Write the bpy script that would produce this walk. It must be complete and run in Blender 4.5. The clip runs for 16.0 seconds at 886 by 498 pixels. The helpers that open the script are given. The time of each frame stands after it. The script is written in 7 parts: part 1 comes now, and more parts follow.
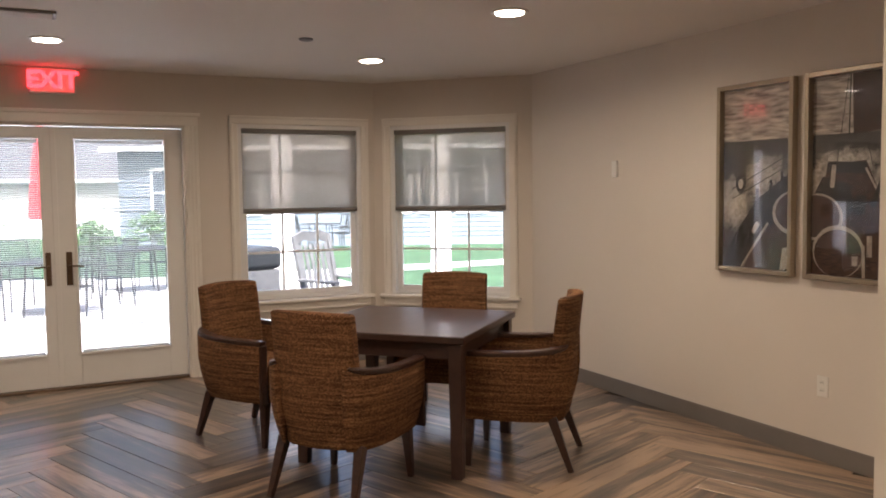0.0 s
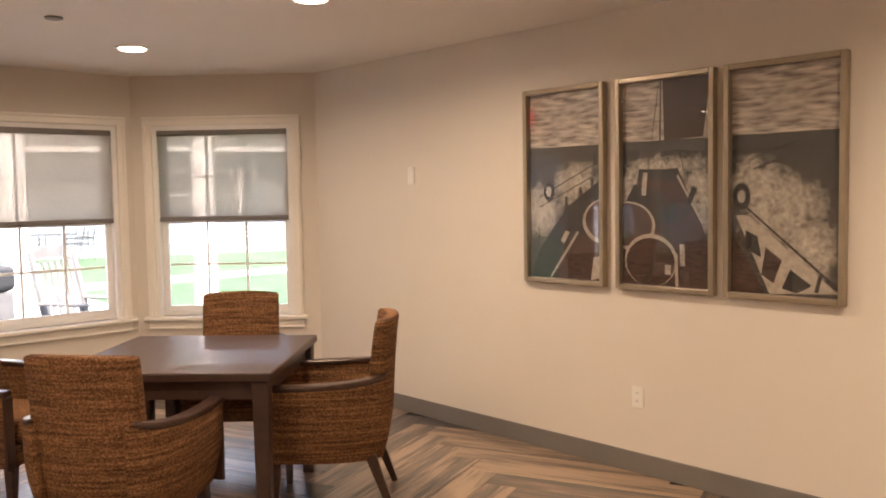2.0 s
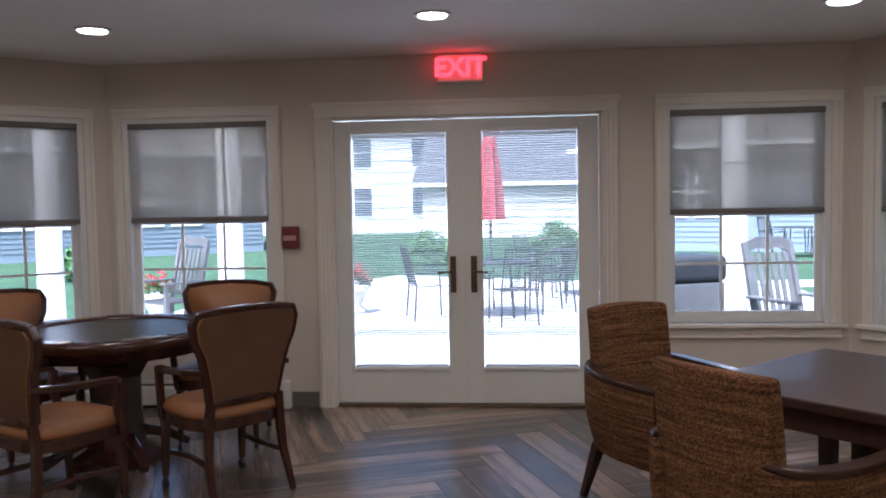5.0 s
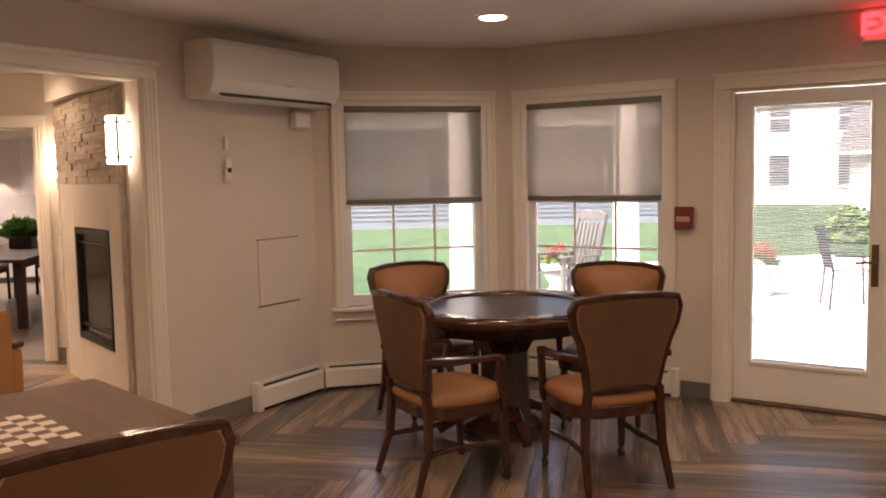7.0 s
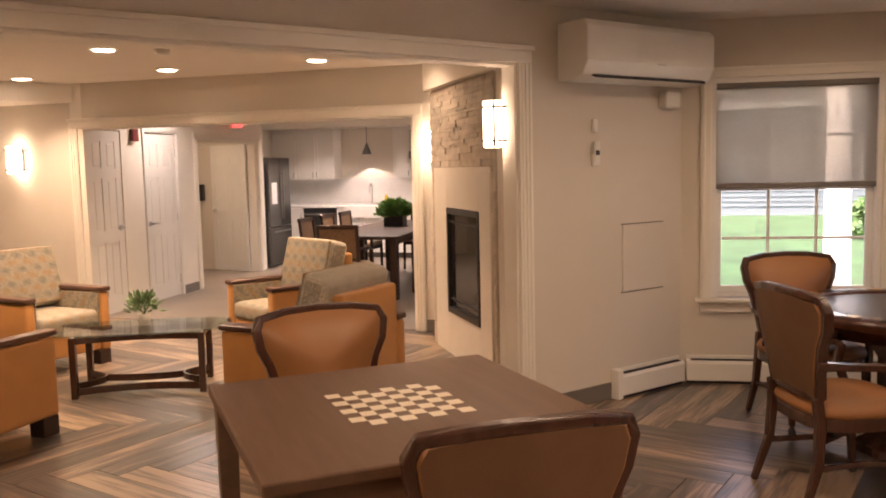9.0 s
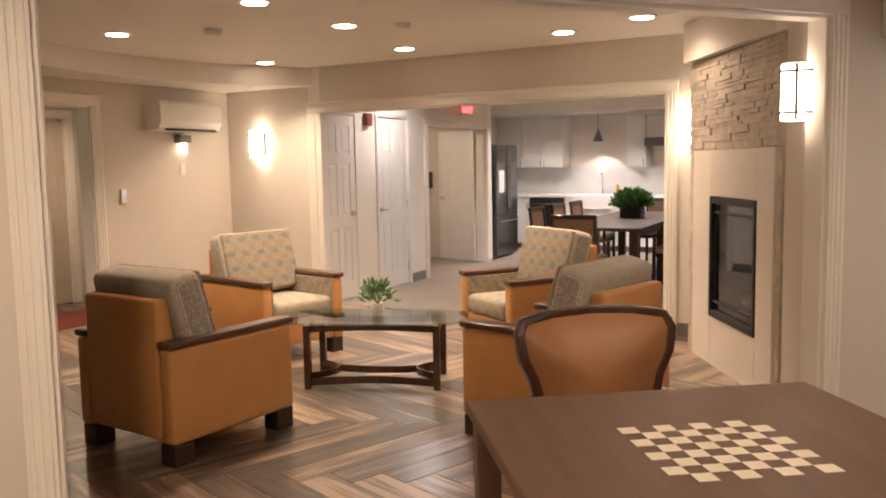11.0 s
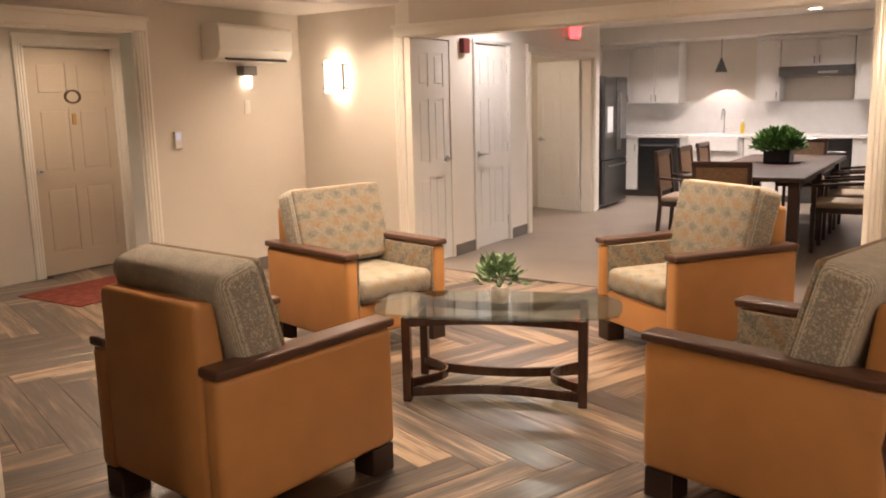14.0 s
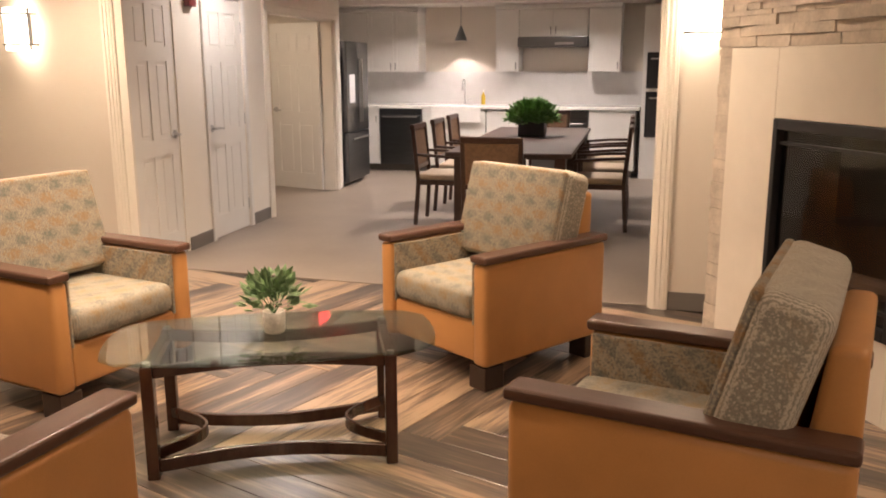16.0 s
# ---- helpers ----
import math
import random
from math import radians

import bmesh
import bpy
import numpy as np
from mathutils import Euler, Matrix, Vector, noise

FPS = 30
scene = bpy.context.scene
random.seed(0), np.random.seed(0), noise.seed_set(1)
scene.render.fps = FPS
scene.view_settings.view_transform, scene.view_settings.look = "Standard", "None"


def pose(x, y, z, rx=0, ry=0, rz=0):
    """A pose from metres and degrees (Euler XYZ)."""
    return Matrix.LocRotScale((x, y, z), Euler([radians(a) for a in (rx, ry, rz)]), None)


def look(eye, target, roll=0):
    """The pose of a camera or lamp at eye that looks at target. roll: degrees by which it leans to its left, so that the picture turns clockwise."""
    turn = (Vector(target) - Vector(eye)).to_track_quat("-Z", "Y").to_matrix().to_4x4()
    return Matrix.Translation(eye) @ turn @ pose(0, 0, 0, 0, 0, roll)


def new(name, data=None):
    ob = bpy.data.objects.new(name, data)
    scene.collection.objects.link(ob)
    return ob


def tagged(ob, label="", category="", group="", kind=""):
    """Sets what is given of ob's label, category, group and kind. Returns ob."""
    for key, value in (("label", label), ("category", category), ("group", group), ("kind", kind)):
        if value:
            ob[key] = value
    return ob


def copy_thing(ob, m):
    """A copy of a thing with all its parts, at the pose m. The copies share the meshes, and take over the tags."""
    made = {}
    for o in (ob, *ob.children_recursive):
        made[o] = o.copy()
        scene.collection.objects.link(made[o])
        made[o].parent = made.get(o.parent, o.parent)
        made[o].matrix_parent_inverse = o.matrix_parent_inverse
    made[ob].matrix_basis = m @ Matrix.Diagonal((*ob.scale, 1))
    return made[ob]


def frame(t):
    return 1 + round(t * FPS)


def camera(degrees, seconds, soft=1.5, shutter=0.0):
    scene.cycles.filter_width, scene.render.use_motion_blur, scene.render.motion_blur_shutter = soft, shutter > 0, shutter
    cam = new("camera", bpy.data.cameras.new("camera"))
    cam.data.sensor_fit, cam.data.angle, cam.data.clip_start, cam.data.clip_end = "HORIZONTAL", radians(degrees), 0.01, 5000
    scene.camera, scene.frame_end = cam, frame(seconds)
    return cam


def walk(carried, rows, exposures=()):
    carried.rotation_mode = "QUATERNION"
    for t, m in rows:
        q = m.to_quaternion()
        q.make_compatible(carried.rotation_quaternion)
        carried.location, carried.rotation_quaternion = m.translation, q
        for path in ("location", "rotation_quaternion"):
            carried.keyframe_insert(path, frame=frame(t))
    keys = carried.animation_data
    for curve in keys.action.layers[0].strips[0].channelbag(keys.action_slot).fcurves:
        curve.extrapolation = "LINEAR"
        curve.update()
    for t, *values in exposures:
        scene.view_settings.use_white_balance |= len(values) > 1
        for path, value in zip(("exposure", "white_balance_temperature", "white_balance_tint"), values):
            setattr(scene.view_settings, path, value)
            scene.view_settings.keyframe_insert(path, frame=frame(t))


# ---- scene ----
cam = camera(55.3, 16.0, soft=1.9)

PATH = [
    (0, (-0.256, -7.141, 1.501), (0.631, -5.353, 1.369), -0.7),
    (0.5, (-0.23, -6.916, 1.512), (0.803, -5.207, 1.398), 0.1),
    (1, (-0.228, -6.736, 1.514), (0.968, -5.136, 1.401), 0.0),
    (1.5, (-0.224, -6.603, 1.528), (1.1, -5.108, 1.412), -0.9),
    (2, (-0.218, -6.534, 1.532), (1.151, -5.082, 1.402), -1.0),
    (2.5, (-0.178, -6.429, 1.505), (1.126, -4.919, 1.365), -0.8),
    (3, (-0.017, -6.336, 1.495), (1.064, -4.659, 1.353), 0.6),
    (3.5, (0.126, -6.221, 1.485), (0.938, -4.399, 1.333), 0.5),
    (4, (0.206, -6.051, 1.481), (0.742, -4.129, 1.348), -0.7),
    (4.5, (0.286, -5.956, 1.477), (0.466, -3.967, 1.363), -1.1),
    (4.7, (0.35, -5.945, 1.464), (0.376, -3.948, 1.353), -1.1),
    (6.8, (0.421, -5.725, 1.567), (-0.564, -3.993, 1.392), -0.9),
    (7, (0.421, -5.712, 1.544), (-0.644, -4.027, 1.373), -1.1),
    (7.5, (0.418, -5.729, 1.55), (-0.818, -4.167, 1.369), -1.2),
    (8, (0.381, -5.746, 1.543), (-1.014, -4.325, 1.351), -1.4),
    (8.5, (0.346, -5.737, 1.57), (-1.18, -4.46, 1.366), -1.3),
    (9, (0.194, -5.745, 1.54), (-1.434, -4.598, 1.348), -1.3),
    (9.5, (0.008, -5.779, 1.556), (-1.683, -4.728, 1.369), -1.9),
    (10, (-0.138, -5.756, 1.515), (-1.898, -4.825, 1.324), -1.7),
    (12.5, (-1.24, -5.507, 1.461), (-3.155, -4.979, 1.231), -0.5),
    (13, (-1.508, -5.503, 1.46), (-3.423, -4.986, 1.21), -0.6),
    (13.5, (-1.76, -5.515, 1.457), (-3.67, -4.992, 1.176), -1.7),
    (14, (-2.026, -5.468, 1.466), (-3.921, -4.927, 1.125), -1.4),
    (14.5, (-2.284, -5.439, 1.47), (-4.162, -4.879, 1.072), -1.2),
    (15, (-2.562, -5.449, 1.465), (-4.394, -4.773, 1.034), -1.9),
    (15.5, (-2.795, -5.4, 1.463), (-4.549, -4.545, 1.025), -1.2),
    (16, (-3.056, -5.299, 1.458), (-4.659, -4.18, 1.035), -0.2),
]
walk(cam, [(t, look(eye, target, roll)) for t, eye, target, roll in PATH], [(0, 2.0, 6000, 15), (0.5, 2.35, 6100, 15), (1.5, 2.6, 6500, 18), (2, 2.7, 6600, 18), (3, 2.45, 5700, 16), (3.5, 2.1, 5200, 15), (4.0, 1.72, 5100, 14), (4.7, 1.5, 4950, 14), (6.8, 1.9, 6900, 25), (7.5, 1.98, 7800, 30), (8, 2.12, 7800, 30), (9.5, 2.22, 7100, 23), (12.5, 2.28, 6300, 17), (14, 2.24, 6500, 18), (15, 2.30, 6600, 18), (16, 2.18, 6600, 18)])

# ---- world, sun, exposure ----
world = bpy.data.worlds.new("world")
scene.world = world
world.use_nodes = True
wn = world.node_tree.nodes
sky = wn.new("ShaderNodeTexSky")
sky.sky_type = "NISHITA"
sky.sun_disc = False
sky.sun_elevation = radians(48)
sky.sun_rotation = radians(200)
sky.air_density = 1.0
sky.dust_density = 6.0
wn["Background"].inputs[1].default_value = 0.15
world.node_tree.links.new(sky.outputs[0], wn["Background"].inputs[0])
sun = new("sun", bpy.data.lights.new("sun", "SUN"))
sun.data.energy = 4.4
sun.data.angle = radians(14)
sun.data.color = (1.0, 0.96, 0.9)
sun.matrix_world = look((0, 0, 20), (4, 11, 0))

WARM = (1.0, 0.78, 0.54)
COOL = (0.86, 0.92, 1.0)


# ---- materials ----
def mat(name, col, rough=0.5, metal=0.0, vary=0.12, scale=6.0, grain=60.0, bump=0.05, spec=0.5, rand=0.0, coat=0.0, col2=None, stretch=(1, 1, 1)):
    """A surface with broad tone variation, fine grain and relief; rand: tone change from piece to piece."""
    m = bpy.data.materials.new(name)
    m.use_nodes = True
    t = m.node_tree
    n, l = t.nodes, t.links
    b = n["Principled BSDF"]
    b.inputs["Roughness"].default_value = rough
    b.inputs["Metallic"].default_value = metal
    b.inputs["Specular IOR Level"].default_value = spec
    b.inputs["Coat Weight"].default_value = coat
    tc = n.new("ShaderNodeTexCoord")
    mp = n.new("ShaderNodeMapping")
    mp.inputs["Scale"].default_value = stretch
    l.new(tc.outputs["Object"], mp.inputs[0])
    a, g = n.new("ShaderNodeTexNoise"), n.new("ShaderNodeTexNoise")
    a.inputs["Scale"].default_value, g.inputs["Scale"].default_value = scale, grain
    a.inputs["Detail"].default_value, g.inputs["Detail"].default_value = 4, 6
    l.new(mp.outputs[0], a.inputs[0])
    l.new(mp.outputs[0], g.inputs[0])
    ramp = n.new("ShaderNodeMix")
    ramp.data_type = "RGBA"
    c = Vector(col)
    ramp.inputs[6].default_value = (*(c * (1 - vary)), 1)
    ramp.inputs[7].default_value = (*(Vector(col2) if col2 else c * (1 + vary)), 1)
    add = n.new("ShaderNodeMath")
    add.operation = "MULTIPLY_ADD"
    l.new(g.outputs[0], add.inputs[0])
    add.inputs[1].default_value = 0.4
    l.new(a.outputs[0], add.inputs[2])
    sub = n.new("ShaderNodeMapRange")
    sub.inputs[1].default_value, sub.inputs[2].default_value = 0.45, 0.95
    l.new(add.outputs[0], sub.inputs[0])
    l.new(sub.outputs[0], ramp.inputs[0])
    out = ramp.outputs[2]
    if rand:
        oi = n.new("ShaderNodeObjectInfo")
        mr = n.new("ShaderNodeMapRange")
        mr.inputs[3].default_value, mr.inputs[4].default_value = 1 - rand, 1 + rand
        l.new(oi.outputs["Random"], mr.inputs[0])
        hs = n.new("ShaderNodeHueSaturation")
        l.new(mr.outputs[0], hs.inputs["Value"])
        l.new(out, hs.inputs["Color"])
        out = hs.outputs[0]
    l.new(out, b.inputs["Base Color"])
    if bump:
        bp = n.new("ShaderNodeBump")
        bp.inputs["Strength"].default_value = bump
        bp.inputs["Distance"].default_value = 0.01
        l.new(g.outputs[0], bp.inputs["Height"])
        l.new(bp.outputs[0], b.inputs["Normal"])
    return m


def glow(name, col, strength):
    m = bpy.data.materials.new(name)
    m.use_nodes = True
    b = m.node_tree.nodes["Principled BSDF"]
    b.inputs["Base Color"].default_value = (0.8, 0.8, 0.8, 1)
    b.inputs["Emission Color"].default_value = (*col, 1)
    b.inputs["Emission Strength"].default_value = strength
    return m


def glass(name, tint=(0.95, 0.98, 0.97), rough=0.0):
    m = bpy.data.materials.new(name)
    m.use_nodes = True
    b = m.node_tree.nodes["Principled BSDF"]
    b.inputs["Base Color"].default_value = (*tint, 1)
    b.inputs["Roughness"].default_value = rough
    b.inputs["Transmission Weight"].default_value = 1.0
    b.inputs["IOR"].default_value = 1.45
    return m


def sheet_glass(name, tint=(1, 1, 1), least=0.025):
    """Thin window glass: clear with a faint mirror."""
    m = bpy.data.materials.new(name)
    m.use_nodes = True
    t = m.node_tree
    n, l = t.nodes, t.links
    n.remove(n["Principled BSDF"])
    tr, gl, mx, fr = n.new("ShaderNodeBsdfTransparent"), n.new("ShaderNodeBsdfGlossy"), n.new("ShaderNodeMixShader"), n.new("ShaderNodeLayerWeight")
    pw, ma = n.new("ShaderNodeMath"), n.new("ShaderNodeMath")
    pw.operation, ma.operation = "POWER", "MULTIPLY_ADD"
    pw.inputs[1].default_value, ma.inputs[1].default_value, ma.inputs[2].default_value = 4.0, 0.85, least
    fr.inputs[0].default_value = 0.5
    l.new(fr.outputs["Facing"], pw.inputs[0])
    l.new(pw.outputs[0], ma.inputs[0])
    tr.inputs[0].default_value = (*tint, 1)
    gl.inputs["Roughness"].default_value = 0.0
    l.new(ma.outputs[0], mx.inputs[0])
    l.new(tr.outputs[0], mx.inputs[1])
    l.new(gl.outputs[0], mx.inputs[2])
    l.new(mx.outputs[0], n["Material Output"].inputs[0])
    return m


def shade_cloth(name):
    """Woven solar screen: part see-through, part lit from behind."""
    m = bpy.data.materials.new(name)
    m.use_nodes = True
    t = m.node_tree
    n, l = t.nodes, t.links
    n.remove(n["Principled BSDF"])
    tr, tl, df = n.new("ShaderNodeBsdfTransparent"), n.new("ShaderNodeBsdfTranslucent"), n.new("ShaderNodeBsdfDiffuse")
    tc, ws = n.new("ShaderNodeTexCoord"), n.new("ShaderNodeTexNoise")
    ws.inputs["Scale"].default_value = 90
    l.new(tc.outputs["Object"], ws.inputs[0])
    cb = n.new("ShaderNodeMix")
    cb.data_type = "RGBA"
    cb.inputs[6].default_value, cb.inputs[7].default_value = (0.24, 0.215, 0.18, 1), (0.33, 0.295, 0.25, 1)
    l.new(ws.outputs[0], cb.inputs[0])
    l.new(cb.outputs[2], df.inputs[0])
    tr.inputs[0].default_value = (0.55, 0.51, 0.45, 1)
    tl.inputs[0].default_value = (0.46, 0.40, 0.33, 1)
    m1, m2 = n.new("ShaderNodeMixShader"), n.new("ShaderNodeMixShader")
    m1.inputs[0].default_value = 0.4
    l.new(df.outputs[0], m1.inputs[1])
    l.new(tl.outputs[0], m1.inputs[2])
    m2.inputs[0].default_value = 0.12
    l.new(m1.outputs[0], m2.inputs[1])
    l.new(tr.outputs[0], m2.inputs[2])
    l.new(m2.outputs[0], n["Material Output"].inputs[0])
    return m


def plank_mat(name):
    """Wood-look vinyl plank: streaked grain along the plank, tone by piece."""
    m = bpy.data.materials.new(name)
    m.use_nodes = True
    t = m.node_tree
    n, l = t.nodes, t.links
    b = n["Principled BSDF"]
    tc, mp = n.new("ShaderNodeTexCoord"), n.new("ShaderNodeMapping")
    l.new(tc.outputs["UV"], mp.inputs[0])
    mp.inputs["Scale"].default_value = (0.9, 13, 1)
    a, g = n.new("ShaderNodeTexNoise"), n.new("ShaderNodeTexNoise")
    a.inputs["Scale"].default_value, a.inputs["Detail"].default_value = 1.0, 5
    g.inputs["Scale"].default_value, g.inputs["Detail"].default_value = 5, 6
    for q in (a, g):
        q.noise_dimensions = "4D"
        l.new(mp.outputs[0], q.inputs[0])
    oi, gi = n.new("ShaderNodeObjectInfo"), n.new("ShaderNodeNewGeometry")
    rs = n.new("ShaderNodeMath")
    l.new(oi.outputs["Random"], rs.inputs[0])
    l.new(gi.outputs["Random Per Island"], rs.inputs[1])
    rs2 = n.new("ShaderNodeMath")
    rs2.operation = "FRACT"
    l.new(rs.outputs[0], rs2.inputs[0])
    w = n.new("ShaderNodeMath")
    w.operation = "MULTIPLY"
    w.inputs[1].default_value = 40
    l.new(rs2.outputs[0], w.inputs[0])
    for q in (a, g):
        l.new(w.outputs[0], q.inputs["W"])
    mx = n.new("ShaderNodeMath")
    mx.operation = "MULTIPLY_ADD"
    mx.inputs[1].default_value = 0.60
    l.new(g.outputs[0], mx.inputs[0])
    l.new(a.outputs[0], mx.inputs[2])
    ad = n.new("ShaderNodeMath")
    ad.operation = "MULTIPLY_ADD"
    ad.inputs[1].default_value = 0.34
    l.new(rs2.outputs[0], ad.inputs[0])
    lo = n.new("ShaderNodeMath")
    lo.operation = "SUBTRACT"
    lo.inputs[1].default_value = 0.14
    l.new(mx.outputs[0], lo.inputs[0])
    l.new(lo.outputs[0], ad.inputs[2])
    cr = n.new("ShaderNodeValToRGB")
    e = cr.color_ramp.elements
    e[0].position, e[0].color = 0.55, (0.030, 0.022, 0.018, 1)
    e[1].position, e[1].color = 1.0, (0.36, 0.25, 0.165, 1)
    x = e.new(0.74)
    x.color = (0.068, 0.049, 0.038, 1)
    x = e.new(0.87)
    x.color = (0.16, 0.112, 0.080, 1)
    l.new(ad.outputs[0], cr.inputs[0])
    l.new(cr.outputs[0], b.inputs["Base Color"])
    b.inputs["Roughness"].default_value = 0.36
    b.inputs["Specular IOR Level"].default_value = 0.6
    b.inputs["Coat Weight"].default_value = 0.8
    b.inputs["Coat Roughness"].default_value = 0.27
    bp = n.new("ShaderNodeBump")
    bp.inputs["Strength"].default_value = 0.06
    bp.inputs["Distance"].default_value = 0.004
    l.new(mx.outputs[0], bp.inputs["Height"])
    l.new(bp.outputs[0], b.inputs["Normal"])
    return m


WALL = mat("wall_paint", (0.66, 0.605, 0.535), 0.75, vary=0.025, scale=1.2, grain=180, bump=0.06)
CEIL = mat("ceiling_paint", (0.78, 0.74, 0.68), 0.8, vary=0.02, scale=1.0, grain=200, bump=0.05)
TRIM = mat("trim_paint", (0.80, 0.76, 0.69), 0.4, vary=0.03, scale=3, grain=90, bump=0.02)
WHITE = mat("white_enamel", (0.80, 0.79, 0.77), 0.35, vary=0.03, scale=3, grain=90, bump=0.01)
DOORW = mat("door_paint", (0.76, 0.75, 0.72), 0.38, vary=0.03, scale=3, grain=80, bump=0.02)
DOORT = mat("door_paint_tan", (0.56, 0.48, 0.38), 0.45, vary=0.03, scale=3, grain=80, bump=0.02)
COVE = mat("base_rubber", (0.17, 0.155, 0.14), 0.5, vary=0.06, scale=4, grain=80, bump=0.02)
PLASTIC = mat("white_plastic", (0.76, 0.74, 0.69), 0.35, vary=0.02, bump=0.0)
DARKP = mat("dark_plastic", (0.02, 0.02, 0.022), 0.4, vary=0.1, bump=0.0)
RED = mat("red_plastic", (0.17, 0.03, 0.03), 0.4, vary=0.06, bump=0.0)
BRONZE = mat("oiled_bronze", (0.16, 0.11, 0.075), 0.35, 0.9, vary=0.15, scale=20, bump=0.02)
STEEL = mat("brushed_steel", (0.5, 0.5, 0.5), 0.3, 1.0, vary=0.08, scale=3, grain=150, bump=0.02, stretch=(1, 1, 20))
STEELD = mat("dark_stainless", (0.17, 0.175, 0.18), 0.28, 1.0, vary=0.1, scale=3, grain=150, bump=0.02, stretch=(1, 1, 20))
GLASS = sheet_glass("window_glass")
SHADE = shade_cloth("shade_cloth")
SHADE_BAR = mat("shade_bar", (0.16, 0.145, 0.13), 0.5, vary=0.05)
WALNUT = mat("dark_walnut", (0.040, 0.018, 0.012), 0.3, vary=0.35, scale=4, grain=40, bump=0.03, stretch=(1, 8, 8), coat=0.25)
MAHOG = mat("mahogany_stain", (0.052, 0.020, 0.013), 0.25, vary=0.3, scale=4, grain=40, bump=0.02, stretch=(6, 6, 1), coat=0.3)
TABLEW = mat("table_brown", (0.105, 0.056, 0.033), 0.45, vary=0.18, scale=3, grain=40, bump=0.02, stretch=(1, 9, 9))
PLANK = plank_mat("vinyl_plank")
SUBFLOOR = mat("plank_joint", (0.03, 0.025, 0.02), 0.8)
TILE = mat("sheet_vinyl_grey", (0.235, 0.195, 0.16), 0.35, vary=0.12, scale=1.6, grain=30, bump=0.02)
LAMP = glow("lamp_glass", (1.0, 0.84, 0.62), 4.5)
SCONCE = glow("sconce_glass", (1.0, 0.82, 0.60), 2.2)
EXITG = glow("exit_letters", (1.0, 0.02, 0.03), 1.5)
EXITF = glow("exit_face", (1.0, 0.03, 0.03), 0.22)


# ---- mesh helpers ----
def box(bm, lo, hi, m=None):
    vs = [bm.verts.new((x, y, z)) for x in (lo[0], hi[0]) for y in (lo[1], hi[1]) for z in (lo[2], hi[2])]
    if m is not None:
        for v in vs:
            v.co = m @ v.co
    for f in ((0, 1, 3, 2), (4, 6, 7, 5), (0, 4, 5, 1), (2, 3, 7, 6), (0, 2, 6, 4), (1, 5, 7, 3)):
        bm.faces.new([vs[i] for i in f])
    return bm


def boxes(*pairs):
    bm = bmesh.new()
    for lo, hi in pairs:
        box(bm, lo, hi)
    return bm


def cyl(bm, p0, p1, r0, r1=None, seg=16, caps=True):
    r1 = r0 if r1 is None else r1
    p0, p1 = Vector(p0), Vector(p1)
    d = (p1 - p0).normalized()
    a = d.orthogonal().normalized()
    b = d.cross(a)
    rings = []
    for p, r in ((p0, r0), (p1, r1)):
        rings.append([bm.verts.new(p + r * (math.cos(t) * a + math.sin(t) * b)) for t in (2 * math.pi * i / seg for i in range(seg))])
    for i in range(seg):
        j = (i + 1) % seg
        bm.faces.new((rings[0][i], rings[0][j], rings[1][j], rings[1][i]))
    if caps:
        bm.faces.new(rings[0][::-1])
        bm.faces.new(rings[1])
    return bm


def lathe(bm, prof, seg=24, at=(0, 0, 0)):
    rings = [[bm.verts.new((at[0] + r * math.cos(2 * math.pi * i / seg), at[1] + r * math.sin(2 * math.pi * i / seg), at[2] + z)) for i in range(seg)] for r, z in prof]
    for a, b in zip(rings, rings[1:]):
        for i in range(seg):
            j = (i + 1) % seg
            bm.faces.new((a[i], a[j], b[j], b[i]))
    bm.faces.new(rings[0][::-1])
    bm.faces.new(rings[-1])
    return bm


def sweep(bm, pts, w, h, up=(0, 0, 1), closed=False, taper=None):
    """A bar of section w (sideways) by h (along up) along points."""
    pts = [Vector(p) for p in pts]
    n = len(pts)
    rings = []
    for i, p in enumerate(pts):
        a = pts[i - 1] if (i or closed) else p
        b = pts[(i + 1) % n] if (i < n - 1 or closed) else p
        d = (b - a).normalized()
        s = d.cross(Vector(up)).normalized()
        u = s.cross(d).normalized()
        k = taper[i] if taper else 1.0
        rings.append([bm.verts.new(p + s * x * w * k / 2 + u * y * h * k / 2) for x, y in ((-1, -1), (1, -1), (1, 1), (-1, 1))])
    pairs = list(zip(rings, rings[1:])) + ([(rings[-1], rings[0])] if closed else [])
    for a, b in pairs:
        for i in range(4):
            j = (i + 1) % 4
            bm.faces.new((a[i], a[j], b[j], b[i]))
    if not closed:
        bm.faces.new(rings[0][::-1])
        bm.faces.new(rings[-1])
    return bm


def prism(bm, pts, z0, z1, m=None):
    a = [bm.verts.new((x, y, z0)) for x, y in pts]
    b = [bm.verts.new((x, y, z1)) for x, y in pts]
    if m is not None:
        for v in a + b:
            v.co = m @ v.co
    n = len(pts)
    for i in range(n):
        bm.faces.new((a[i], a[(i + 1) % n], b[(i + 1) % n], b[i]))
    bm.faces.new(a[::-1])
    bm.faces.new(b)
    return bm


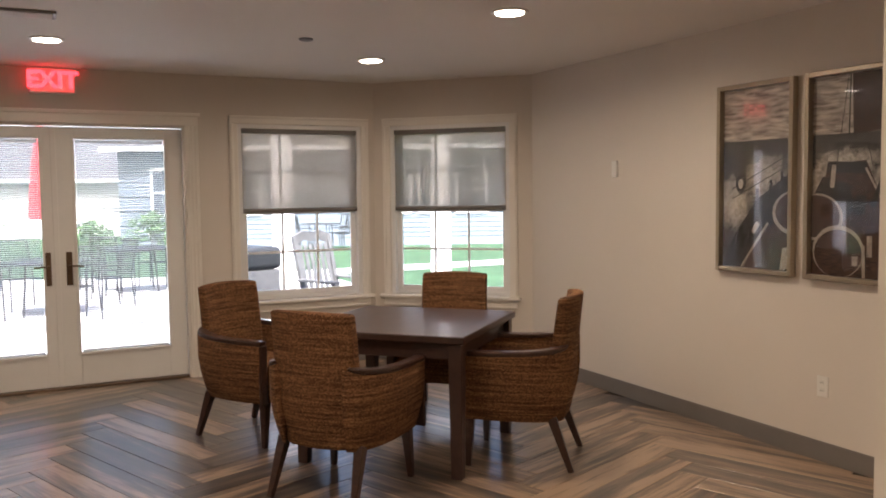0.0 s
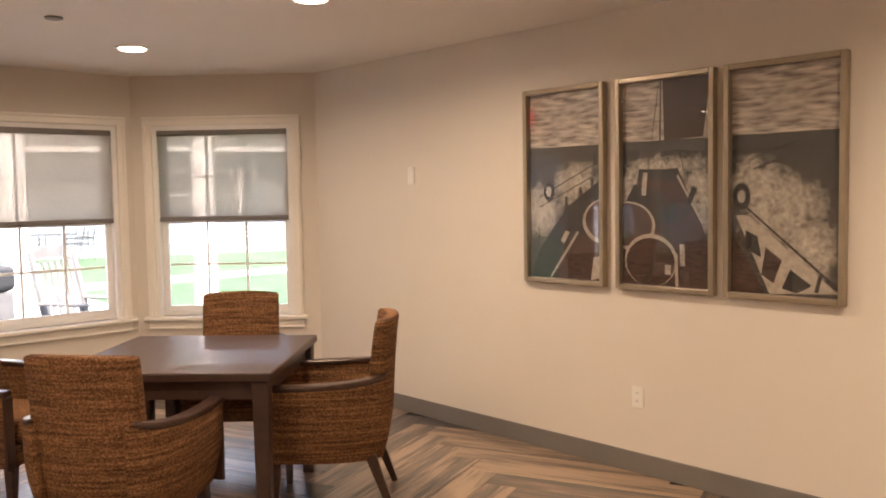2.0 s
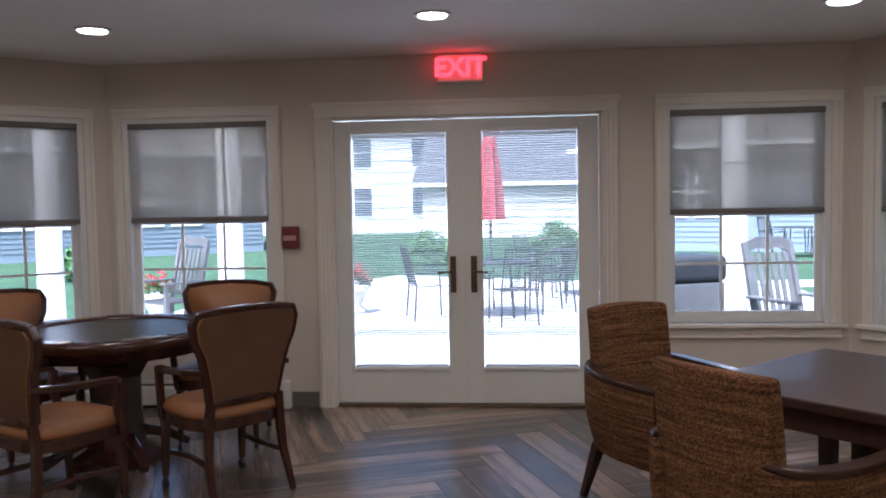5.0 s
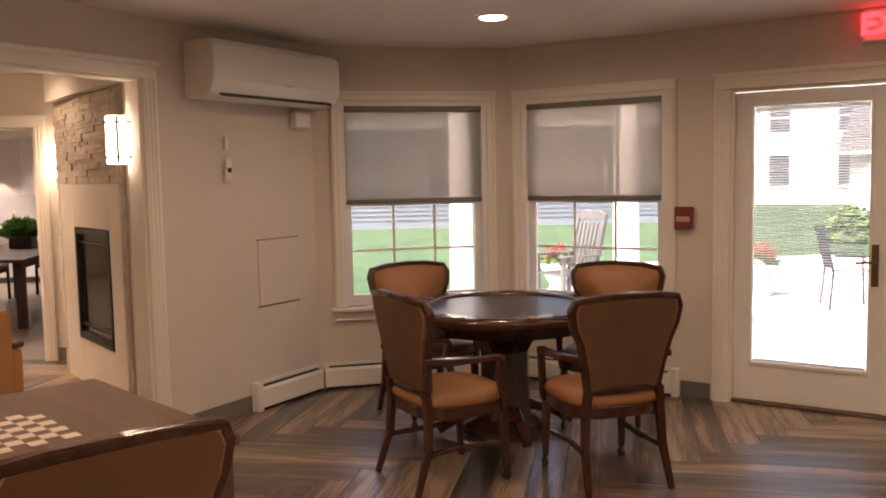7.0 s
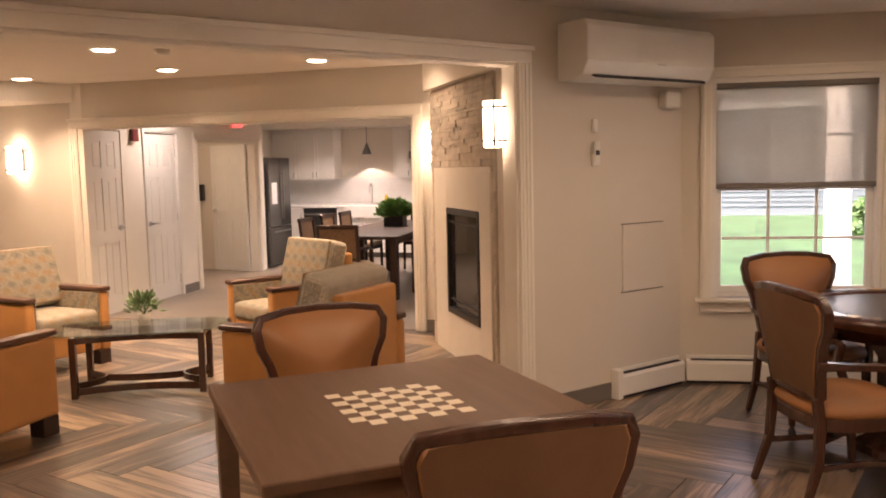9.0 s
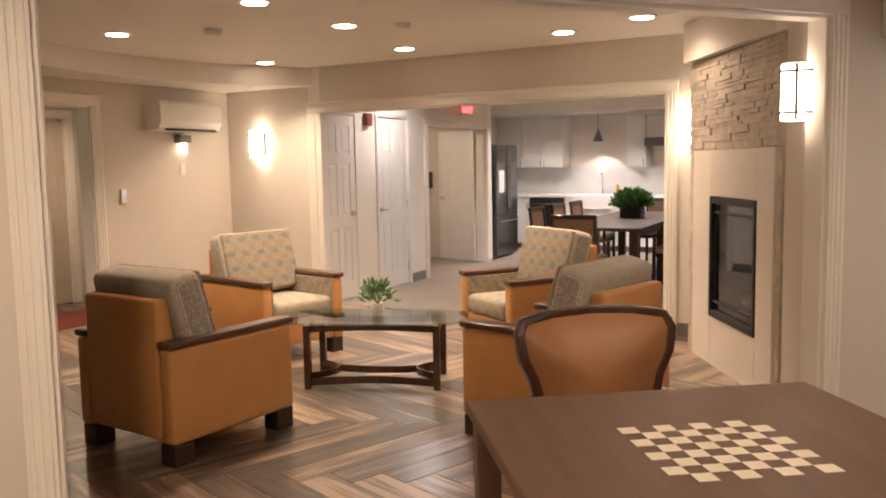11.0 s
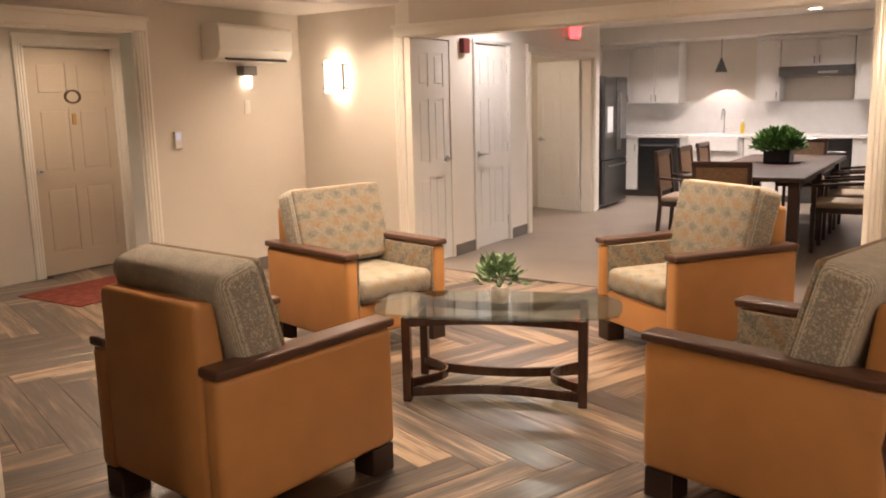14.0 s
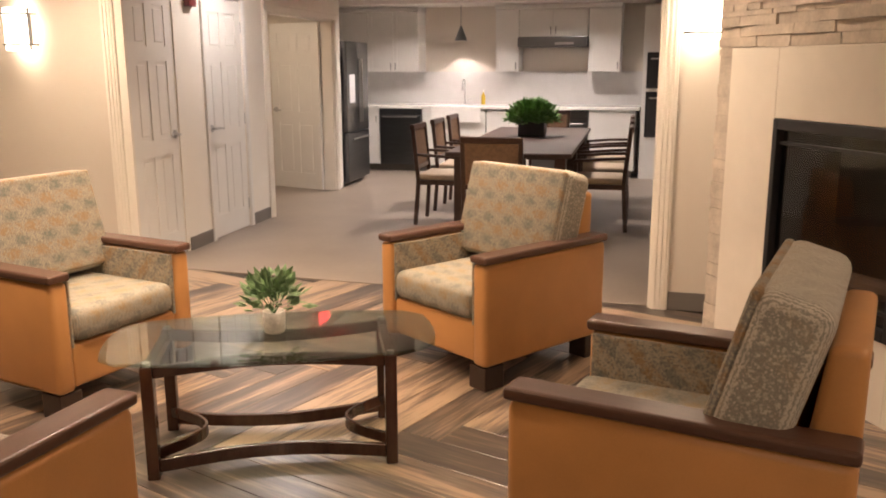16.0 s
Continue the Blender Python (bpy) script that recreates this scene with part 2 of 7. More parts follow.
def part(name, bm, material, parent=None, label="", bevel=0.0, smooth=False, m=None, seg=2):
    """Links a bmesh as one mesh object under a thing or a part."""
    bmesh.ops.recalc_face_normals(bm, faces=bm.faces)
    me = bpy.data.meshes.new(name)
    bm.to_mesh(me)
    bm.free()
    me.materials.append(material)
    if smooth:
        for p in me.polygons:
            p.use_smooth = True
    ob = new(name, me)
    if parent is not None:
        ob.parent = parent
    if m is not None:
        ob.matrix_basis = m
    if label:
        ob["label"] = label
    if bevel:
        b = ob.modifiers.new("bevel", "BEVEL")
        b.width, b.segments, b.limit_method, b.angle_limit = bevel, seg, "ANGLE", radians(35)
        b.harden_normals = False
    return ob


def thing(name, m, label, category, group="", kind=""):
    ob = new(name)
    ob.matrix_basis = m
    return tagged(ob, label, category, group, kind)


def struct(ob, label="", category=""):
    return tagged(ob, label, category, "", "structure")


def along(p0, p1):
    """Pose with x along the wall from p0 to p1, y to its left, z up."""
    return pose(p0[0], p0[1], 0, 0, 0, math.degrees(math.atan2(p1[1] - p0[1], p1[0] - p0[0])))


def wall(name, p0, p1, z1, openings=(), thick=0.14, z0=0.0, material=None, label="painted plaster wall", ext0=0.0, ext1=0.0):
    """A wall whose face runs from p0 to p1 with its thickness to the left; openings: (s0, s1, z0, z1)."""
    length = math.dist(p0, p1)
    xs = sorted({-ext0, length + ext1, *(v for o in openings for v in o[:2])})
    zs = sorted({z0, z1, *(v for o in openings for v in o[2:])})
    solid = {}
    for i, (a, b) in enumerate(zip(xs, xs[1:])):
        for j, (c, d) in enumerate(zip(zs, zs[1:])):
            solid[i, j] = not any(o[0] <= (a + b) / 2 <= o[1] and o[2] <= (c + d) / 2 <= o[3] for o in openings)
    bm = bmesh.new()

    def quad(*ps):
        bm.faces.new([bm.verts.new(p) for p in ps])

    for (i, j), s in solid.items():
        if not s:
            continue
        a, b, c, d = xs[i], xs[i + 1], zs[j], zs[j + 1]
        quad((a, 0, c), (b, 0, c), (b, 0, d), (a, 0, d))
        quad((b, thick, c), (a, thick, c), (a, thick, d), (b, thick, d))
        if not solid.get((i - 1, j)):
            quad((a, thick, c), (a, 0, c), (a, 0, d), (a, thick, d))
        if not solid.get((i + 1, j)):
            quad((b, 0, c), (b, thick, c), (b, thick, d), (b, 0, d))
        if not solid.get((i, j - 1)):
            quad((a, 0, c), (a, thick, c), (b, thick, c), (b, 0, c))
        if not solid.get((i, j + 1)):
            quad((a, 0, d), (b, 0, d), (b, thick, d), (a, thick, d))
    bmesh.ops.remove_doubles(bm, verts=bm.verts, dist=1e-5)
    return struct(part(name, bm, material or WALL, m=along(p0, p1)), label, "wall")


def baseboard(p0, p1, a, b, material=None, h=0.115, t=0.012):
    """A strip along the face of the wall from p0 to p1 between a and b along it."""
    bm = boxes(((a, -t, 0.002), (b, 0, h)))
    return struct(part("baseboard", bm, material or COVE, m=along(p0, p1), bevel=0.004), "dark grey rubber cove base along the wall", "baseboard")


# ---- plan ----
CZ = 2.49
HW = 3.63
NWc, NEc = (-2.60, 0.0), (2.60, 0.0)
NE2, NW2 = (HW, -1.03), (-HW, -1.03)
SE, SW = (HW, -9.6), (-HW, -9.6)
OPN, OPS = -2.50, -5.89           # the wide opening to the lounge, along the west wall
OPH = 2.135

DOOR_O = (-0.95, 0.95, 0.0, 2.07)
W_O = (0.60, 2.10)
N0 = 2.60
wall("wall_north", NWc, NEc, CZ, [(N0 + DOOR_O[0], N0 + DOOR_O[1], 0.0, 2.07), (N0 + 1.375, N0 + 2.475, *W_O), (N0 - 2.475, N0 - 1.375, *W_O)], label="warm beige painted wall with garden doors")
wall("wall_northeast", NEc, NE2, CZ, [(0.16, 1.26, *W_O)], label="beige painted angled bay wall")
wall("wall_northwest", NW2, NWc, CZ, [(0.195, 1.295, *W_O)], label="beige painted angled bay wall")
wall("wall_east", NE2, SE, CZ, label="warm beige painted wall")
wall("wall_south", SE, SW, CZ, label="warm beige painted wall")
wall("wall_pier", (0.80, -6.63), (0.44, -6.63), CZ, label="warm beige painted wall end where the walk begins")
wall("wall_west", SW, NW2, CZ, [(OPS - SW[1], OPN - SW[1], 0.0, OPH)], thick=0.12, label="beige painted wall with a wide cased opening")

# lounge, kitchen and service wing, set at an angle to the card room
A2 = Vector((-6.43, -1.40))       # right jamb of the opening to the kitchen
U2 = Vector((0.777, 0.629)).normalized()
KD = Vector((-0.675, 0.738)).normalized()
FG = Vector((0.9455, -0.3257)).normalized()
FB = Vector((-5.45, -1.697))
F0, F1 = FB - 0.50 * FG, FB + 1.12 * FG
OP2W, KWALL = 3.66, 3.60
C2 = A2 - 4.90 * U2               # far corner of the lounge
V2 = Vector((0.66, -0.75)).normalized()
K0 = A2 - KWALL * U2         # start of the closet wall
E2p = A2 + 1.0 * U2
wall("wall_kitchen_side", tuple(C2), tuple(E2p), CZ, [(4.90 - OP2W, 4.90, 0, 2.03)], thick=0.16, label="beige wall with a wide opening to the kitchen")
T3 = C2 + 9.0 * V2
O3A, O3B = 1.85, 3.25
wall("wall_entry_side", tuple(T3), tuple(C2), CZ, [(9.0 - O3B, 9.0 - O3A, 0, 2.06)], thick=0.16, label="cream painted wall with a cased opening to the hall")
wall("wall_fireplace_return", tuple(F1 + Vector((0.0, 0.02))), (-HW - 0.12, OPN + 0.02), CZ, thick=0.10, label="cream painted wall beside the fireplace")
wall("wall_lounge_south", (-HW - 0.12, -9.6), tuple(T3), CZ, label="cream painted wall")

K1 = K0 + 4.45 * KD
SB = (2.35, 4.19)
DL, DR = (0.03, 0.66), (1.13, 1.83)
wall("wall_closets", tuple(K0), tuple(K1), CZ, [(*SB, 0, 1.98), (*DL, 0, 2.03), (*DR, 0, 2.03)], thick=0.14, label="white painted wall with closet doors", material=TRIM)
R1 = K1 - 0.74 * U2
R2 = R1 + 2.35 * KD
wall("wall_fridge_end", tuple(K1), tuple(R1), CZ, thick=0.10)
wall("wall_fridge_back", tuple(R1), tuple(R2), CZ, thick=0.12)
KB1 = R2 + 5.30 * U2
wall("wall_kitchen", tuple(R2), tuple(KB1), CZ, thick=0.14, label="pale grey kitchen wall")
wall("wall_kitchen_far", tuple(KB1), tuple(E2p), CZ, thick=0.14)
wall("wall_chimney_back", tuple(E2p), (-HW - 0.12, -1.05), CZ, thick=0.10)
# service room and closets behind the closet wall
BV = Vector((-KD.y, KD.x))
wall("wall_service_back", tuple(K0 - 0.2 * KD + 1.9 * BV), tuple(K0 + 4.6 * KD + 1.9 * BV), CZ, thick=0.1)
wall("wall_service_side", tuple(K0 + 2.1 * KD + 0.15 * BV), tuple(K0 + 2.1 * KD + 1.9 * BV), CZ, thick=0.1)
wall("wall_service_end", tuple(K0 + 4.55 * KD + 0.16 * BV), tuple(K0 + 4.55 * KD + 1.9 * BV), CZ, thick=0.1)
# hall behind the cased opening
HV = Vector((-abs(V2.y), -abs(V2.x)))
wall("wall_hall_back", tuple(C2 + 5.2 * V2 + 1.5 * HV), tuple(C2 + 0.2 * V2 + 1.5 * HV), CZ, [(5.2 - 1.84, 5.2 - 0.94, 0, 2.05)], thick=0.12, label="cream painted hall wall")
wall("wall_hall_end", tuple(C2 + 0.35 * V2 + 1.5 * HV), tuple(C2 + 0.35 * V2 + 0.17 * HV), CZ, thick=0.1)

# unseen backing, added to stop daylight leaking round the closed entry door
wall("wall_entry_blocker", tuple(C2 + 2.3 * V2 + 1.75 * HV), tuple(C2 + 0.5 * V2 + 1.75 * HV), CZ, thick=0.1)

# ground floors and ceilings
OUTLINE = [(-16, -13.5), (4.0, -13.5), (3.95, -0.95), (2.75, 0.16), (-2.75, 0.16), (-HW - 0.21, -0.90), tuple(E2p + Vector((0.15, 0.12))), tuple(KB1 + Vector((0.1, 0.18))), tuple(R2 + Vector((-0.25, 0.15))), (-16, -1.0)]


def slab(name, pts, z0, z1, material, label, category):
    return struct(part(name, prism(bmesh.new(), pts, z0, z1), material), label, category)


slab("floor", OUTLINE, -0.12, -0.004, SUBFLOOR, "plank floor base", "floor")
slab("ceiling", OUTLINE, CZ, CZ + 0.12, CEIL, "white painted plaster ceiling", "ceiling")

# ---- lamps ----
def downlight(x, y, z=CZ, watts=7.0, col=WARM, spread=150):
    d = thing("ceiling_downlight", pose(x, y, z), "round white recessed downlight, lit, in the ceiling", "downlight", "recessed downlights")
    bm = lathe(bmesh.new(), [(0.075, -0.002), (0.095, -0.012), (0.105, -0.006), (0.105, 0.0)], 28)
    part("trim_ring", bm, WHITE, d, smooth=True)
    part("lens", cyl(bmesh.new(), (0, 0, -0.0135), (0, 0, -0.010), 0.078, seg=28), LAMP, d, "glowing lens")
    la = new("downlight_lamp", bpy.data.lights.new("downlight_lamp", "AREA"))
    la.data.shape, la.data.size, la.data.energy, la.data.color = "DISK", 0.15, watts, col
    la.data.spread = radians(spread)
    la.parent = d
    la.matrix_basis = pose(0, 0, -0.02)
    return d


for x, y in ((2.09, -1.25), (-0.08, -1.27), (-2.05, -1.2)):
    downlight(x, y, watts=2.2, spread=165)
for x, y, w in ((2.18, -3.09, 6.0), (-2.2, -3.3, 3.5), (0.05, -3.9, 4.5), (2.2, -6.2, 7.0), (-2.2, -6.2, 7.5), (0, -7.6, 7.0)):
    downlight(x, y, watts=w, spread=165)
for x, y in ((-8.92, -4.26), (-7.66, -3.25), (-6.60, -4.06), (-6.48, -2.33), (-7.4, -5.6)):
    downlight(x, y, watts=5.3, spread=115)
downlight(-5.72, -2.12, watts=1.7, spread=150)
downlight(-5.89, -4.81, watts=7.0, spread=130)
for x, y in ((-10.9, 1.8), (-12.3, 0.5)):
    downlight(x, y, watts=8.0, col=(1, 0.90, 0.80), spread=130)
downlight(-9.8, 0.2, watts=11, col=(1, 0.90, 0.80), spread=130)
downlight(*(K0 + 1.25 * KD - 0.55 * BV), watts=4.0, col=(1, 0.92, 0.84), spread=155)
downlight(*(C2 + 1.6 * V2 + 0.75 * HV), z=2.298, watts=2.8)
downlight(*(K0 + 3.3 * KD + 0.8 * BV), watts=2.8)


# ---- trim ----
def casing(name, p0, p1, s0, s1, z1, w=0.10, t=0.025, z0=0.0, side=-1, depth=0.0, label="cream painted moulded door casing", material=None):
    """Moulded casing round an opening on the face of the wall from p0 to p1; depth: jamb lining through the wall."""
    ob = struct(new(name), label, "trim")
    ob.matrix_basis = along(p0, p1)
    mm = material or TRIM
    a, b = (-t, 0.0) if side < 0 else (depth, depth + t)
    for nm, lo, hi in (("side_casing", (s0 - w, a, z0), (s0, b, z1)), ("side_casing", (s1, a, z0), (s1 + w, b, z1)), ("head_casing", (s0 - w, a, z1), (s1 + w, b, z1 + w))):
        bm = boxes((lo, hi))
        e = -0.008 if side < 0 else 0.008
        if nm == "side_casing":
            for f in (0.22, 0.5, 0.78):
                x = lo[0] + (hi[0] - lo[0]) * f
                box(bm, (x - 0.008, min(a, a + e), z0 + 0.002) if side < 0 else (x - 0.008, b - 0.001, z0 + 0.002), (x + 0.008, a + 0.001, z1) if side < 0 else (x + 0.008, b + e, z1))
        else:
            box(bm, (lo[0] - 0.015, a - 0.012, z1 + w - 0.03) if side < 0 else (lo[0] - 0.015, b - 0.001, z1 + w - 0.03), (hi[0] + 0.015, a + 0.001, z1 + w) if side < 0 else (hi[0] + 0.015, b + 0.012, z1 + w))
        part(nm, bm, mm, ob, bevel=0.004)
    if depth:
        j = 0.015
        part("jamb", boxes(((s0, 0.002, z0), (s0 + j, depth - 0.002, z1))), mm, ob)
        part("jamb", boxes(((s1 - j, 0.002, z0), (s1, depth - 0.002, z1))), mm, ob)
        part("head_jamb", boxes(((s0 + j, 0.002, z1 - j), (s1 - j, depth - 0.002, z1))), mm, ob)
    return ob


casing("trim_lounge_opening", SW, NW2, OPS - SW[1], OPN - SW[1], OPH, depth=0.12)
casing("trim_kitchen_opening", tuple(C2), tuple(E2p), 4.90 - OP2W, 4.90, 2.03, depth=0.16)
casing("trim_hall_opening", tuple(T3), tuple(C2), 9.0 - O3B, 9.0 - O3A, 2.06, depth=0.16, w=0.11)
casing("trim_service_opening", tuple(K0), tuple(K1), *SB, 1.98, depth=0.14, w=0.085)
casing("trim_garden_door", NWc, NEc, N0 - 0.95, N0 + 0.95, 2.07, depth=0.14, w=0.105)
for a, b in ((0, N0 - 2.55), (N0 - 1.30, N0 - 1.06), (N0 + 1.06, 2 * N0)):
    if b - a > 0.06 and a > 1:
        baseboard(NWc, NEc, a, b - 0.012)
baseboard(NEc, NE2, 0.015, math.dist(NEc, NE2) - 0.01)
baseboard(NE2, SE, 0.012, 8.5)
baseboard(SW, NW2, OPN - SW[1] + 0.105, 8.0 - 0.13)
baseboard(SW, NW2, 0.1, OPS - SW[1] - 0.105)
baseboard(tuple(T3), tuple(C2), 9.0 - O3A + 0.115, 8.98)
baseboard(tuple(T3), tuple(C2), 3.0, 9.0 - O3B - 0.115)
baseboard(tuple(C2), tuple(E2p), 0.02, 4.90 - OP2W - 0.105)
baseboard(tuple(K0), tuple(K1), DL[1] + 0.05, DR[0] - 0.05)
baseboard(tuple(K0), tuple(K1), DR[1] + 0.05, SB[0] - 0.09)
baseboard(tuple(C2), tuple(E2p), 4.90 + 0.105, 4.90 + 0.45)

# dropped ring of ceiling round the lounge's circular tray
bm = bmesh.new()
TC, TR = Vector((-6.55, -3.75)), 2.75
prev = None
for i in range(0, 61):
    a = radians(172 + i * 168 / 60)
    d = Vector((math.cos(a), math.sin(a)))
    p, q = TC + TR * d, TC + 5.2 * d
    if q.x > -HW - 0.125:
        q = TC + d * ((-HW - 0.125 - TC.x) / d.x)
    if p.x > -HW - 0.13:
        break
    ring = [bm.verts.new((*p, 2.30)), bm.verts.new((*p, CZ - 0.002)), bm.verts.new((*q, CZ - 0.002)), bm.verts.new((*q, 2.30))]
    if prev:
        for k in range(4):
            bm.faces.new((prev[k], prev[(k + 1) % 4], ring[(k + 1) % 4], ring[k]))
    else:
        bm.faces.new(ring)
    prev = ring
bm.faces.new(prev[::-1])
struct(part("ceiling_ring", bm, CEIL), "cream plaster dropped ceiling with a curved edge", "ceiling")
# dropped band over the kitchen units
bm = boxes(((0.0, -0.75, 2.27), (5.29, -0.003, CZ - 0.002)))
struct(part("ceiling_soffit", bm, CEIL, m=along(tuple(R2), tuple(KB1))), "white plaster soffit above the kitchen units", "ceiling")
struct(part("floor_kitchen", prism(bmesh.new(), [tuple(C2 + 0.2 * KD), tuple(E2p), tuple(KB1), tuple(R2 - 0.1 * U2), tuple(K0 - 2.0 * U2 + 4.6 * KD), tuple(K0 - 2.0 * U2 + 0.2 * KD)], -0.003, 0.0065), TILE), "grey-brown sheet vinyl kitchen floor", "floor")


# ---- windows ----
def window(idx, m, w=1.10, z0=0.60, z1=2.10):
    """Single-hung window with moulded casing, sill, apron, grids and panes; x from the opening's left edge, y outward."""
    ob = struct(new("window_%d" % idx), "white single-hung window with grids and cream casing", "window")
    ob.matrix_basis = m
    c, t = 0.068, 0.022
    for nm, lo, hi in (("side_casing", (-c, -t, z0), (0, 0, z1)), ("side_casing", (w, -t, z0), (w + c, 0, z1)), ("head_casing", (-c, -t - 0.004, z1), (w + c, 0, z1 + c))):
        bm = boxes((lo, hi))
        if nm == "side_casing":
            box(bm, (lo[0] + (0.01 if lo[0] < 0 else c - 0.03), -t - 0.01, z0 + 0.002), (lo[0] + (0.03 if lo[0] < 0 else c - 0.01), -t + 0.001, z1 - 0.001))
        else:
            box(bm, (-c, -t - 0.016, z1 + c - 0.022), (w + c, -t - 0.003, z1 + c - 0.001))
        part(nm, bm, TRIM, ob, bevel=0.004)
    part("window_sill", boxes(((-c - 0.03, -0.06, z0 - 0.03), (w + c + 0.03, 0.05, z0))), TRIM, ob, bevel=0.008)
    part("apron", boxes(((-c, -0.02, z0 - 0.10), (w + c, 0, z0 - 0.0305)), ((-c, -0.028, z0 - 0.10), (w + c, -0.019, z0 - 0.085))), TRIM, ob, bevel=0.003)
    f = 0.035
    part("window_frame", boxes(((0, 0.002, z0), (f, 0.138, z1)), ((w - f, 0.002, z0), (w, 0.138, z1)), ((f, 0.002, z1 - f), (w - f, 0.138, z1)), ((f, 0.05, z0), (w - f, 0.138, z0 + 0.03))), WHITE, ob)
    mid = 1.36
    for nm, y, a, b in (("lower_sash", 0.065, z0 + 0.03, mid + 0.02), ("upper_sash", 0.10, mid - 0.02, z1 - f)):
        r = 0.045
        x0, x1 = f, w - f
        bm = boxes(((x0, y, a), (x0 + r, y + 0.032, b)), ((x1 - r, y, a), (x1, y + 0.032, b)), ((x0 + r, y, a), (x1 - r, y + 0.032, a + r)), ((x0 + r, y, b - r), (x1 - r, y + 0.032, b)))
        sash = part(nm, bm, WHITE, ob, bevel=0.004)
        gx = [x0 + r + (x1 - x0 - 2 * r) * k / 3 for k in range(4)]
        gz = [a + r, (a + b) / 2, b - r]
        bm = bmesh.new()
        for x in gx[1:3]:
            box(bm, (x - 0.009, y + 0.008, a + r), (x + 0.009, y + 0.024, b - r))
        for k in range(3):
            box(bm, (gx[k] + 0.009, y + 0.009, gz[1] - 0.009), (gx[k + 1] - 0.009, y + 0.023, gz[1] + 0.009))
        part("muntins", bm, WHITE, sash)
        for i in range(3):
            for j in range(2):
                p = part("pane", boxes(((gx[i], y + 0.0145, gz[j]), (gx[i + 1], y + 0.0175, gz[j + 1]))), GLASS, sash)
                p.visible_shadow = False
    # roller shade
    sh = thing("roller_shade", m @ pose(0, 0, 0), "taupe solar-screen roller shade, drawn half down", "roller shade", "window roller shades")
    part("cassette", boxes(((0.02, 0.008, z1 - 0.075), (w - 0.02, 0.05, z1 - 0.003))), SHADE_BAR, sh, bevel=0.008)
    bm = bmesh.new()
    bm.faces.new([bm.verts.new(q) for q in ((0.028, 0.029, 1.385), (w - 0.028, 0.029, 1.385), (w - 0.028, 0.029, z1 - 0.07), (0.028, 0.029, z1 - 0.07))])
    part("screen_cloth", bm, SHADE, sh)
    part("bottom_rail", boxes(((0.026, 0.018, 1.35), (w - 0.026, 0.042, 1.387))), SHADE_BAR, sh, bevel=0.006)
    return ob


window(1, along(NWc, NEc) @ pose(N0 + 1.375, 0, 0))
window(2, along(NEc, NE2) @ pose(0.16, 0, 0))
window(3, along(NW2, NWc) @ pose(0.195, 0, 0))
window(4, along(NWc, NEc) @ pose(N0 - 2.475, 0, 0))


# ---- garden doors ----
SLAT = mat("blind_slat", (0.90, 0.91, 0.91), 0.5, vary=0.02, bump=0.0)
sb = SLAT.node_tree
sl, sa, sm = sb.nodes.new("ShaderNodeBsdfTranslucent"), sb.nodes["Principled BSDF"], sb.nodes.new("ShaderNodeMixShader")
sl.inputs[0].default_value = (0.90, 0.92, 0.92, 1)
sm.inputs[0].default_value = 0.55
sb.links.new(sa.outputs[0], sm.inputs[1])
sb.links.new(sl.outputs[0], sm.inputs[2])
sb.links.new(sm.outputs[0], sb.nodes["Material Output"].inputs[0])


